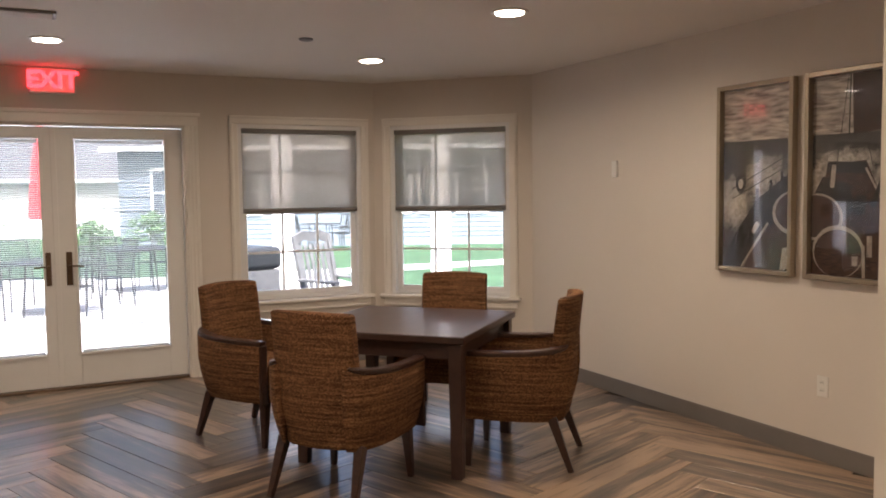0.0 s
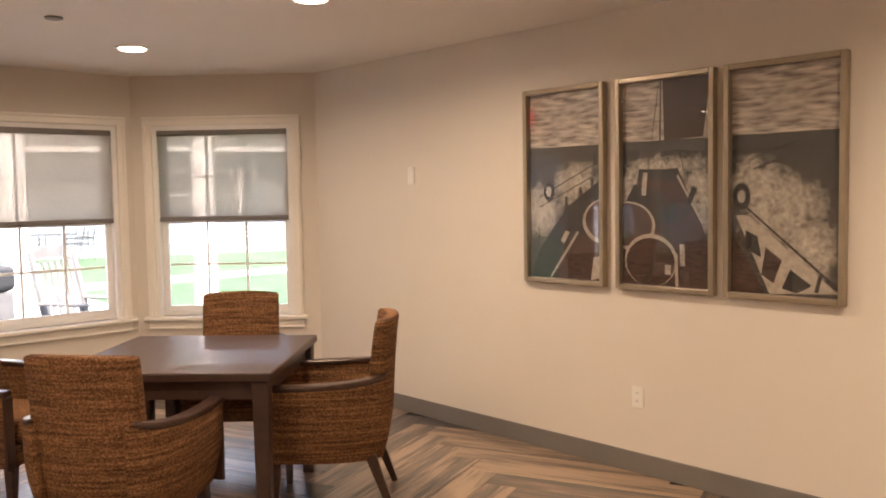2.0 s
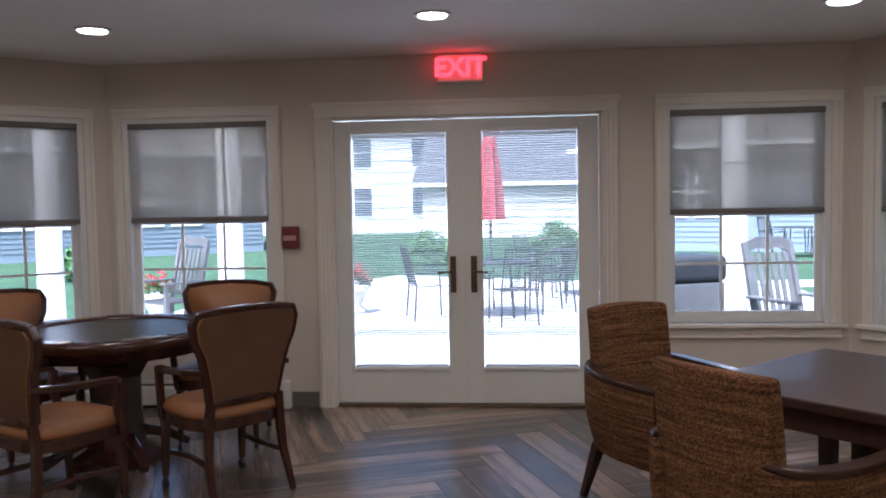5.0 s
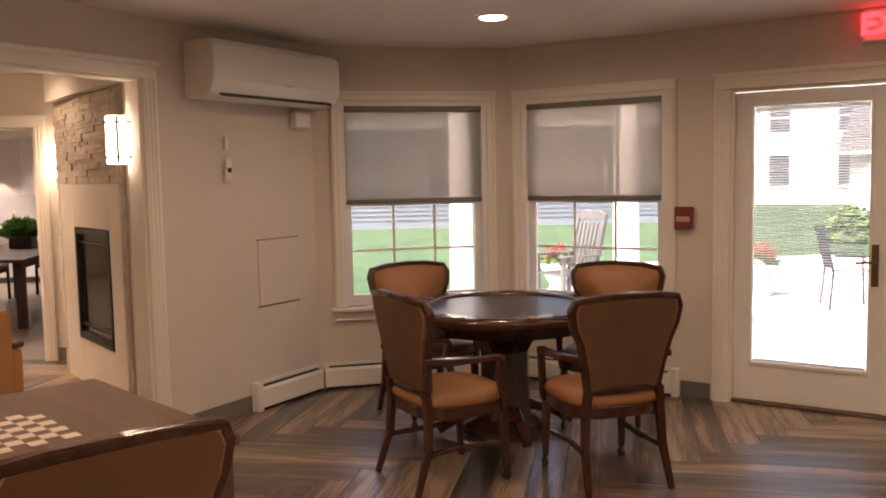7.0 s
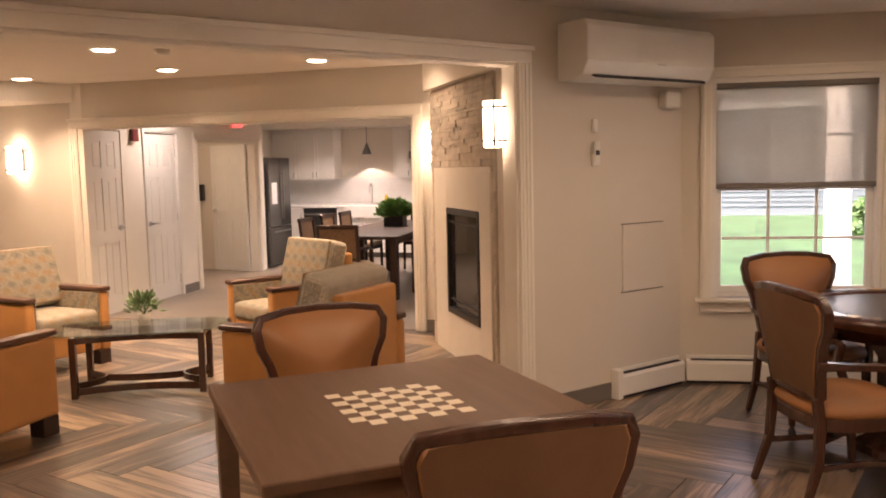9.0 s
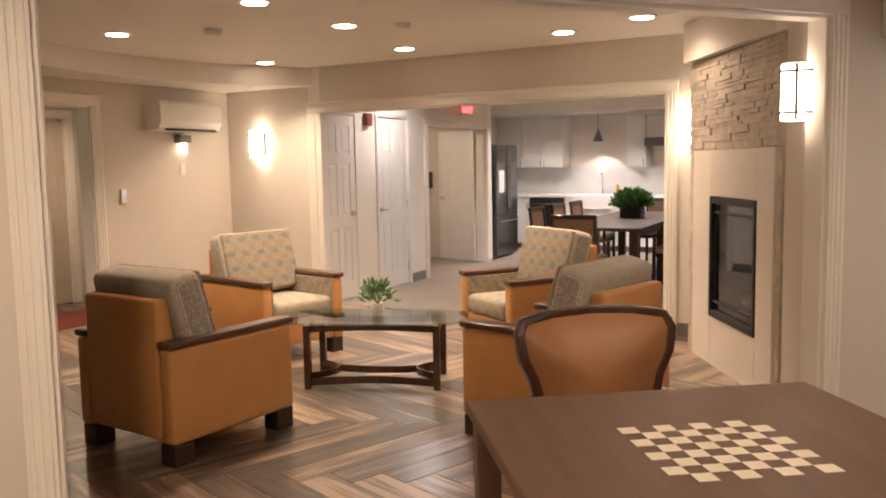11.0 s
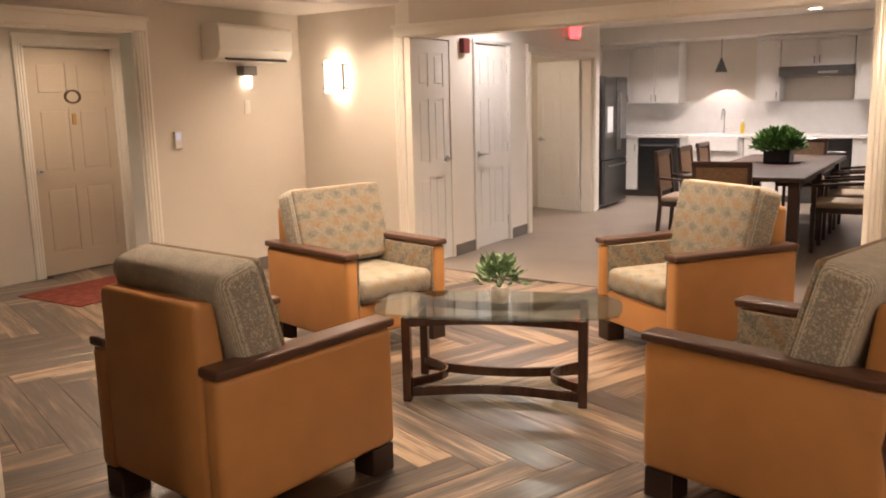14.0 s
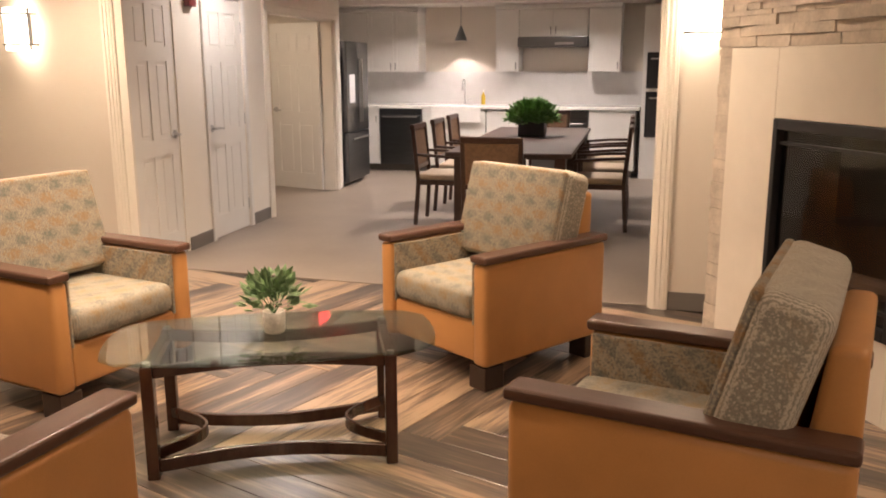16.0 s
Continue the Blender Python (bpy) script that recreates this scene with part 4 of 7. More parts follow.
# ---- card tables and chairs ----
def square_table(m, w, material, label, apron=0.09, leg=0.075):
    t = thing("square_table", m, label, "table")
    h = w / 2
    part("tabletop", boxes(((-h, -h, 0.722), (h, h, 0.762))), material, t, bevel=0.008, seg=3)
    i = h - 0.06
    for nm, lo, hi in (("apron", (-i, -i - 0.01, 0.722 - apron), (i, -i + 0.012, 0.7215)), ("apron", (-i, i - 0.012, 0.722 - apron), (i, i + 0.01, 0.7215)), ("apron", (-i - 0.01, -i + 0.014, 0.722 - apron), (-i + 0.012, i - 0.014, 0.7215)), ("apron", (i - 0.012, -i + 0.014, 0.722 - apron), (i + 0.01, i - 0.014, 0.7215))):
        part(nm, boxes((lo, hi)), material, t, bevel=0.003)
    for x in (-1, 1):
        for y in (-1, 1):
            cx, cy = x * (h - 0.055), y * (h - 0.055)
            bm = bmesh.new()
            a, b = leg / 2, leg / 2 * 0.8
            prism(bm, [(cx - b, cy - b), (cx + b, cy - b), (cx + b, cy + b), (cx - b, cy + b)], 0.002, 0.7215)
            for v in bm.verts:
                if v.co.z > 0.5:
                    v.co.x, v.co.y = cx + (v.co.x - cx) * a / b, cy + (v.co.y - cy) * a / b
            part("leg", bm, material, t, bevel=0.005)
    return t


TABLED = mat("espresso_top", (0.047, 0.024, 0.018), 0.42, vary=0.2, scale=3, grain=40, bump=0.02, stretch=(1, 9, 9), coat=0.08)
INLAY = mat("cream_inlay", (0.70, 0.64, 0.52), 0.4, vary=0.06, bump=0.0)
square_table(pose(1.755, -2.625, 0, 0, 0, 43.5), 1.02, TABLED, "dark espresso wood square table set with four woven chairs")
gt = square_table(pose(-2.155, -4.29, 0, 0, 0, -13), 1.10, TABLEW, "brown wood square game table with an inlaid checkerboard")
sq = None
for i in range(8):
    for j in range(8):
        if (i + j) % 2 == 0:
            m = pose(-0.175 + i * 0.05, -0.175 + j * 0.05, 0.7622)
            if sq is None:
                sq = part("checker_square", boxes(((-0.0245, -0.0245, 0), (0.0245, 0.0245, 0.0012))), INLAY, gt, "cream inlaid square", m=m)
            else:
                o = sq.copy()
                scene.collection.objects.link(o)
                o.parent = gt
                o.matrix_basis = m


def arm_plan(f):
    """Plan of the chair's side, from the back's edge (0) round to the front (1)."""
    p = [Vector((0.195, -0.315)), Vector((0.335, -0.275)), Vector((0.366, -0.03)), Vector((0.315, 0.290))]
    g = 1 - f
    return g ** 3 * p[0] + 3 * g * g * f * p[1] + 3 * g * f * f * p[2] + f ** 3 * p[3]


def arm_normal(f):
    d = arm_plan(min(1, f + 0.02)) - arm_plan(max(0, f - 0.02))
    return Vector((d.y, -d.x)).normalized()


def tuck(z):
    """How far the shell draws in towards its foot."""
    return 0.055 * max(0.0, (0.52 - z) / 0.25) ** 1.6


def arm_top(f):
    return 0.64 + 0.035 * (1 - f) ** 3 - 0.015 * f


def woven_chair(m):
    c = thing("woven_armchair", m, "brown basket-weave upholstered armchair with dark wood arm caps", "chair", "woven chairs round the square table")
    bm = bmesh.new()
    nx, nz = 12, 14
    grid = {}
    for side, off in ((0, 0.0), (1, -0.082)):
        for i in range(nx + 1):
            for j in range(nz + 1):
                u, v = -1 + 2 * i / nx, j / nz
                z = 0.265 + 0.672 * v + 0.010 * (1 - u * u) * v
                half = 0.232 - 0.9 * tuck(z)
                y = -0.235 - 0.055 * v * v + 0.055 * u * u + off * (1 - 0.22 * v) + (0.8 * tuck(z) if side else 0)
                grid[side, i, j] = bm.verts.new((u * half, y, z))
    for i in range(nx):
        for j in range(nz):
            bm.faces.new([grid[0, i, j], grid[0, i + 1, j], grid[0, i + 1, j + 1], grid[0, i, j + 1]])
            bm.faces.new([grid[1, i, j], grid[1, i, j + 1], grid[1, i + 1, j + 1], grid[1, i + 1, j]])
    for i in range(nx):
        for j in (0, nz):
            bm.faces.new([grid[0, i, j], grid[0, i + 1, j], grid[1, i + 1, j], grid[1, i, j]])
    for j in range(nz):
        for i in (0, nx):
            bm.faces.new([grid[0, i, j], grid[0, i, j + 1], grid[1, i, j + 1], grid[1, i, j]])
    part("backrest", bm, WEAVE, c, bevel=0.02, seg=3, smooth=True)
    for s in (-1, 1):
        bm = bmesh.new()
        rows = []
        n = 16
        for k in range(n + 1):
            f = k / n
            p, q = arm_plan(f), arm_normal(f)
            zt, zb = arm_top(f), 0.27
            ring = []
            for j in range(6):
                z = zb + (zt - zb) * j / 5
                o = p - q * tuck(z)
                ring.append(bm.verts.new((s * o.x, o.y, z)))
            i0 = p - q * 0.058
            ring += [bm.verts.new((s * i0.x, i0.y, zt)), bm.verts.new((s * i0.x, i0.y, zb))]
            rows.append(ring)
        for a, b in zip(rows, rows[1:]):
            for k in range(8):
                bm.faces.new((a[k], a[(k + 1) % 8], b[(k + 1) % 8], b[k]))
        bm.faces.new(rows[0])
        bm.faces.new(rows[-1][::-1])
        part("side_panel", bm, WEAVE, c, bevel=0.008, seg=2, smooth=True)
        pts = []
        for k in range(1, n + 1):
            f = k / n
            o = arm_plan(f) - arm_normal(f) * 0.030
            pts.append((s * o.x, o.y + (0.012 if k == n else 0), arm_top(f) + 0.013))
        part("arm_cap", sweep(bmesh.new(), pts, 0.066, 0.028, taper=[0.6 + 0.4 * min(1, k / 4) for k in range(n)]), WALNUT, c, "dark wood arm cap", bevel=0.009, seg=3)
        part("front_post", boxes(((s * 0.285 - 0.026, 0.283, 0.272), (s * 0.285 + 0.026, 0.305, 0.624))), WALNUT, c, bevel=0.005)
    bm = prism(bmesh.new(), [(-0.238, 0.285), (-0.255, -0.05), (-0.21, -0.22), (-0.14, -0.27), (0.14, -0.27), (0.21, -0.22), (0.255, -0.05), (0.238, 0.285)], 0.272, 0.372)
    part("seat_frame", bm, WEAVE, c, bevel=0.012, seg=3, smooth=True)
    part("seat_cushion", boxes(((-0.224, -0.21, 0.373), (0.224, 0.30, 0.485))), WEAVE, c, bevel=0.038, seg=4, smooth=True)
    for x in (-1, 1):
        for y, dy in ((0.245, 0.008), (-0.205, -0.105)):
            bm = bmesh.new()
            sweep(bm, [(x * 0.225, y, 0.29), (x * 0.245, y + dy, 0.002)], 0.052, 0.052, up=(0, 1, 0), taper=(1, 0.58))
            part("leg", bm, WALNUT, c, bevel=0.005)
    return c


first = woven_chair(pose(1.049, -1.905, 0, 0, 0, face(-58)))
copy_thing(first, pose(1.185, -3.075, 0, 0, 0, face(37)))
copy_thing(first, pose(2.27, -2.06, 0, 0, 0, face(227)))
copy_thing(first, pose(2.24, -3.085, 0, 0, 0, face(139)))


def captain_chair(m, label, group):
    c = thing("captain_chair", m, label, "chair", group)
    # shield-shaped back pad and its frame
    prof = [(-0.185, 0.50), (-0.205, 0.62), (-0.235, 0.74), (-0.272, 0.82), (-0.285, 0.90), (-0.265, 0.945), (-0.15, 0.962), (0, 0.967)]
    prof = prof + [(-x, z) for x, z in prof[-2::-1]]

    def bend(x, z, off=0.0):
        return (x, -0.215 - 0.16 * (z - 0.5) + 0.55 * x * x + off, z)

    bm = bmesh.new()
    f = [bm.verts.new(bend(x * 0.95, 0.5 + (z - 0.5) * 0.97 + 0.005, 0.022)) for x, z in prof]
    b = [bm.verts.new(bend(x * 0.95, 0.5 + (z - 0.5) * 0.97 + 0.005, -0.022)) for x, z in prof]
    fc, bc = bm.verts.new(bend(0, 0.72, 0.035)), bm.verts.new(bend(0, 0.72, -0.028))
    n = len(prof)
    for i in range(n):
        j = (i + 1) % n
        bm.faces.new((f[i], f[j], fc))
        bm.faces.new((b[j], b[i], bc))
        bm.faces.new((f[j], f[i], b[i], b[j]))
    part("back_pad", bm, SEATV, c, "caramel vinyl back pad", smooth=True)
    bm = bmesh.new()
    k2 = [bm.verts.new(bend(x * 0.93, 0.5 + (z - 0.5) * 0.955 + 0.008, -0.0235)) for x, z in prof]
    kc = bm.verts.new(bend(0, 0.72, -0.031))
    for i in range(n):
        bm.faces.new((k2[(i + 1) % n], k2[i], kc))
    part("back_cover", bm, REARC, c, "brown cloth on the back", smooth=True)
    part("back_frame", sweep(bmesh.new(), [bend(x, z) for x, z in prof], 0.036, 0.044, up=(0, 1, 0)), MAHOG, c, bevel=0.008, seg=3)
    part("lower_back_rail", sweep(bmesh.new(), [bend(x, 0.505) for x in (-0.19, -0.1, 0, 0.1, 0.19)], 0.03, 0.04, up=(0, 1, 0)), MAHOG, c, bevel=0.005)
    pts = []
    for k in range(24):
        a = 2 * math.pi * k / 24
        ca, sa = math.cos(a), math.sin(a)
        pts.append((0.262 * math.copysign(abs(ca) ** 0.6, ca), 0.02 + 0.25 * math.copysign(abs(sa) ** 0.6, sa)))
    part("seat_frame", prism(bmesh.new(), [(x * 1.0, y) for x, y in pts], 0.365, 0.425), MAHOG, c, bevel=0.006)
    bm = bmesh.new()
    rings = [[bm.verts.new((x * k, 0.02 + (y - 0.02) * k, z)) for x, y in pts] for k, z in ((1.0, 0.426), (1.02, 0.445), (0.97, 0.475), (0.75, 0.49), (0.3, 0.496))]
    for a, b in zip(rings, rings[1:]):
        for i in range(24):
            bm.faces.new((a[i], a[(i + 1) % 24], b[(i + 1) % 24], b[i]))
    bm.faces.new(rings[0][::-1])
    bm.faces.new(rings[-1])
    part("seat_cushion", bm, SEATV, c, "caramel vinyl seat", smooth=True)
    for s in (-1, 1):
        part("arm", sweep(bmesh.new(), [(s * 0.225, -0.235, 0.665), (s * 0.27, -0.12, 0.66), (s * 0.285, 0.03, 0.655), (s * 0.275, 0.15, 0.65), (s * 0.262, 0.185, 0.635)], 0.045, 0.032), MAHOG, c, bevel=0.008, seg=3)
        part("arm_post", sweep(bmesh.new(), [(s * 0.262, 0.18, 0.64), (s * 0.268, 0.165, 0.55), (s * 0.245, 0.20, 0.43), (s * 0.232, 0.215, 0.37)], 0.036, 0.036, up=(0, 1, 0)), MAHOG, c, bevel=0.006)
        leg = part("front_leg", sweep(bmesh.new(), [(s * 0.222, 0.21, 0.37), (s * 0.225, 0.225, 0.06)], 0.042, 0.042, up=(0, 1, 0), taper=(1, 0.72)), MAHOG, c, bevel=0.006)
        bm = cyl(bmesh.new(), (s * 0.225 - 0.010, 0.228, 0.026), (s * 0.225 + 0.010, 0.228, 0.026), 0.024, seg=14)
        cyl(bm, (s * 0.225, 0.226, 0.045), (s * 0.225, 0.226, 0.065), 0.012, seg=8)
        part("caster", bm, DARKP, leg, "small dark caster")
        part("rear_leg", sweep(bmesh.new(), [(s * 0.19, -0.215, 0.51), (s * 0.20, -0.205, 0.40), (s * 0.21, -0.215, 0.22), (s * 0.222, -0.285, 0.003)], 0.04, 0.04, up=(0, 1, 0), taper=(1, 1.05, 0.95, 0.7)), MAHOG, c, bevel=0.006)
        part("side_stretcher", sweep(bmesh.new(), [(s * 0.214, -0.225, 0.20), (s * 0.19, 0.0, 0.205), (s * 0.222, 0.215, 0.20)], 0.02, 0.026), MAHOG, c, bevel=0.004)
    return c


PK = "mahogany captain chair with caramel vinyl seat at the round table"
first = captain_chair(pose(-1.87, -2.10, 0, 0, 0, face(62)), PK, "captain chairs round the card table")
copy_thing(first, pose(-1.16, -1.71, 0, 0, 0, face(139)))
copy_thing(first, pose(-2.55, -1.22, 0, 0, 0, face(-28)))
copy_thing(first, pose(-1.47, -0.83, 0, 0, 0, face(-82)))
GK = "mahogany captain chair with caramel vinyl back at the game table"
first = captain_chair(pose(-2.82, -4.14, 0, 0, 0, face(-8)) @ Matrix.Diagonal((1.0, 1.0, 0.977, 1.0)), GK, "captain chairs at the game table")
copy_thing(first, pose(-1.52, -4.40, 0, 0, 0, face(162)))


def card_table(m):
    t = thing("card_table", m, "round dark mahogany card table with a black leather top", "table")
    leather = mat("black_leather", (0.016, 0.014, 0.015), 0.32, vary=0.2, grain=300, bump=0.1)
    part("rim", lathe(bmesh.new(), [(0.47, 0.735), (0.47, 0.768), (0.49, 0.778), (0.585, 0.776), (0.61, 0.765), (0.615, 0.745), (0.60, 0.715), (0.565, 0.70), (0.55, 0.655), (0.50, 0.65), (0.46, 0.66)], 48), MAHOG, t, smooth=True)
    part("playing_surface", cyl(bmesh.new(), (0, 0, 0.72), (0, 0, 0.764), 0.4695, seg=48), leather, t, "black leather playing surface")
    for k in range(8):
        bm = bmesh.new()
        box(bm, (-0.085, -0.03, 0), (0.085, 0.03, 0.004), Matrix.Rotation(radians(45 * k + 22), 4, "Z") @ pose(0, -0.54, 0.7775))
        part("chip_tray", bm, leather, t, "black chip tray", bevel=0.002)
    for k in range(8):
        bm = bmesh.new()
        lathe(bm, [(0.028, 0), (0.035, 0.003), (0.035, 0.005), (0.024, 0.005)], 16, (0.54 * math.cos(radians(45 * k)), 0.54 * math.sin(radians(45 * k)), 0.776))
        part("cup_holder", bm, BRASS, t, "brass cup ring")
    part("pedestal", lathe(bmesh.new(), [(0.27, 0.0), (0.27, 0.05), (0.17, 0.10), (0.15, 0.30), (0.15, 0.5), (0.20, 0.58), (0.34, 0.66)], 8), MAHOG, t)
    for k in range(4):
        bm = bmesh.new()
        sweep(bm, [(0.15, 0, 0.16), (0.30, 0, 0.11), (0.42, 0, 0.035)], 0.07, 0.06, taper=(1, 0.9, 0.7))
        bm.transform(Matrix.Rotation(radians(45 + 90 * k), 4, "Z"))
        part("foot", bm, MAHOG, t, bevel=0.008)


BRASS = mat("aged_brass", (0.55, 0.36, 0.14), 0.3, 1.0, vary=0.1)
card_table(pose(-1.96, -1.27, 0))


# ---- card room fixtures ----
NW_M, N_M, E_M, W_M = along(NW2, NWc), along(NWc, NEc), along(NE2, SE), along(SW, NW2)
BLK = mat("black_vent", (0.01, 0.01, 0.011), 0.6, vary=0.1, bump=0.0)


def text_mesh(body, size, depth, material, parent, m, name="lettering", bold=0.0):
    cu = bpy.data.curves.new(name, "FONT")
    cu.body, cu.size, cu.extrude, cu.align_x, cu.align_y = body, size, depth, "CENTER", "CENTER"
    cu.offset = bold
    tmp = bpy.data.objects.new(name, cu)
    scene.collection.objects.link(tmp)
    me = bpy.data.meshes.new_from_object(tmp.evaluated_get(bpy.context.evaluated_depsgraph_get()))
    bpy.data.objects.remove(tmp)
    me.materials.clear()
    me.materials.append(material)
    ob = new(name, me)
    ob.parent = parent
    ob.matrix_basis = m
    return ob


def exit_sign(m, label="white exit sign with glowing red letters"):
    """x along the wall, y into the wall, hung with its top at z 0."""
    e = thing("exit_sign", m, label, "exit sign", "exit signs")
    part("housing", boxes(((-0.165, -0.05, -0.20), (0.165, -0.001, 0))), PLASTIC, e, bevel=0.008)
    part("face_plate", boxes(((-0.15, -0.054, -0.185), (0.15, -0.0502, -0.015))), EXITF, e, "backlit red face")
    text_mesh("EXIT", 0.175, 0.001, EXITG, e, pose(0, -0.0565, -0.10, 90, 0, 0), bold=0.006)
    return e


exit_sign(N_M @ pose(N0 - 0.015, 0, 2.486))


def mini_split(m, label, w=0.86, h=1.0):
    """Wall air-conditioner; x along, y into the wall, z from its underside."""
    a = thing("wall_air_conditioner", m, label, "air conditioner", "wall air conditioners")
    bm = prism(bmesh.new(), [(0, 0.30 * h), (-0.20 * h, 0.30 * h), (-0.225 * h, 0.27 * h), (-0.225 * h, 0.09 * h), (-0.19 * h, 0.02 * h), (-0.12 * h, 0.0), (0, 0.0)], 0, w, Matrix(((0, 0, 1, 0), (1, 0, 0, 0), (0, 1, 0, 0), (0, 0, 0, 1))))
    part("body", bm, PLASTIC, a, bevel=0.01, seg=3)
    # black slab on the solid body stands in for shade inside the outlet
    bm = bmesh.new()
    box(bm, (0.08, -0.014, -0.06), (w - 0.08, 0.0, 0.06), pose(0, -0.165 * h, 0.022 * h, -70))
    part("louvre", bm, BLK, a, "black slab for the shaded air outlet slot", bevel=0.003)
    bm = bmesh.new()
    for k in range(3):
        box(bm, (0.09, -0.016, -0.03 + 0.026 * k), (w - 0.09, -0.012, -0.025 + 0.026 * k), pose(0, -0.165 * h, 0.022 * h, -70))
    part("louvre_blades", bm, PLASTIC, a)
    part("status_mark", boxes(((0.60, -0.225 * h - 0.0025, 0.10), (0.68, -0.225 * h - 0.0012, 0.106))), mat("grey_mark", (0.45, 0.44, 0.42), 0.5), a)
    return a


mini_split(W_M @ pose(7.42, -0.002, 2.04), "white wall air conditioner above the access panel", 1.16, 1.14)
fx = thing("line_cover_box", W_M @ pose(8.40, -0.002, 1.90), "small cream cover box under the air conditioner", "cover box")
part("box", boxes(((-0.07, -0.07, 0), (0.07, 0, 0.11))), PLASTIC, fx, bevel=0.01)
# remote holder, access panel
rm = thing("remote_holder", W_M @ pose(7.73, -0.002, 1.55), "white remote control in a wall holder", "remote control")
part("holder", boxes(((-0.03, -0.022, -0.02), (0.03, 0, 0.06))), PLASTIC, rm, bevel=0.004)
part("remote", boxes(((-0.024, -0.03, -0.01), (0.024, -0.0225, 0.13))), PLASTIC, rm, bevel=0.004)
part("screen", boxes(((-0.017, -0.0312, 0.045), (0.017, -0.0301, 0.075))), DARKP, rm)
cl = thing("hanging_hook", W_M @ pose(7.73, -0.002, 1.74), "small white wall hook above the remote", "hook")
part("hook", boxes(((-0.018, -0.015, 0), (0.018, 0, 0.08))), PLASTIC, cl, bevel=0.004)
ap = thing("access_panel", W_M @ pose(7.98, -0.002, 0.70), "beige painted square access panel in the wall", "access panel")
part("panel", boxes(((0, -0.008, 0), (0.385, 0, 0.44))), WALL, ap, bevel=0.002)
part("frame_edge", boxes(((-0.012, -0.004, -0.008), (0.397, 0.0005, -0.001))), COVE, ap)
part("frame_edge", boxes(((-0.012, -0.004, 0.441), (0.397, 0.0005, 0.448))), COVE, ap)


def heater(m, length, ends=(True, True)):
    h = thing("baseboard_heater", m, "cream enamel hot-water baseboard heater along the wall", "heater", "baseboard heaters")
    bm = prism(bmesh.new(), [(0, 0.025), (-0.062, 0.025), (-0.062, 0.145), (-0.05, 0.165), (-0.012, 0.168), (-0.012, 0.195), (0, 0.195)], 0.0, length, Matrix(((0, 0, 1, 0), (1, 0, 0, 0), (0, 1, 0, 0), (0, 0, 0, 1))))
    part("cover", bm, PLASTIC, h, bevel=0.003)
    # black bars stand in for shade in the top slot and below the cover
    part("outlet_slot", boxes(((0.03, -0.052, 0.1665), (length - 0.03, -0.014, 0.172))), BLK, h, "black bar for the shaded outlet slot")
    part("foot_gap_shade", boxes(((0.01, -0.045, 0.002), (length - 0.01, -0.002, 0.0245))), BLK, h)
    for k, e in enumerate(ends):
        if e:
            x = -0.05 if k == 0 else length
            part("end_cap", boxes(((x, -0.068, 0.004), (x + 0.05, 0, 0.20))), PLASTIC, h, bevel=0.006)
    return h


heater(W_M @ pose(7.92, -0.002, 0), 8.57 - 7.92 - 0.03, (True, False))
heater(NW_M @ pose(0.035, -0.002, 0), 1.40, (False, False))
heater(N_M @ pose(0.03, -0.002, 0), N0 - 1.27 - 0.03 - 0.05, (False, True))
al = thing("fire_alarm_pull", N_M @ pose(N0 - 1.245, -0.001, 1.16), "red fire alarm pull station on the wall", "fire alarm", "fire alarm stations")
part("body", boxes(((-0.06, -0.05, 0), (0.06, 0, 0.15))), RED, al, bevel=0.008)
part("pull_bar", boxes(((-0.045, -0.058, 0.05), (0.045, -0.0505, 0.085))), mat("pale_bar", (0.55, 0.33, 0.30), 0.4), al, bevel=0.003)


def outlet(m, label="white duplex power outlet in the wall"):
    o = thing("power_outlet", m, label, "outlet")
    part("plate", boxes(((-0.036, -0.007, -0.058), (0.036, 0, 0.058))), PLASTIC, o, bevel=0.003)
    for z in (-0.022, 0.022):
        so = part("socket", boxes(((-0.017, -0.010, z - 0.014), (0.017, -0.0071, z + 0.014))), PLASTIC, o, bevel=0.003)
        part("slots", boxes(((-0.008, -0.0106, z - 0.005), (-0.005, -0.0101, z + 0.006)), ((0.005, -0.0106, z - 0.005), (0.008, -0.0101, z + 0.006))), DARKP, so)


outlet(E_M @ pose(3.97 - 1.03, -0.001, 0.42))
sw = thing("wall_sensor", E_M @ pose(1.13, -0.001, 1.66), "small white sensor box on the wall", "sensor")
part("box", boxes(((-0.03, -0.018, -0.06), (0.03, 0, 0.06))), PLASTIC, sw, bevel=0.006)


# ---- sea triptych ----
PICGLASS = sheet_glass("picture_glass", least=0.03)


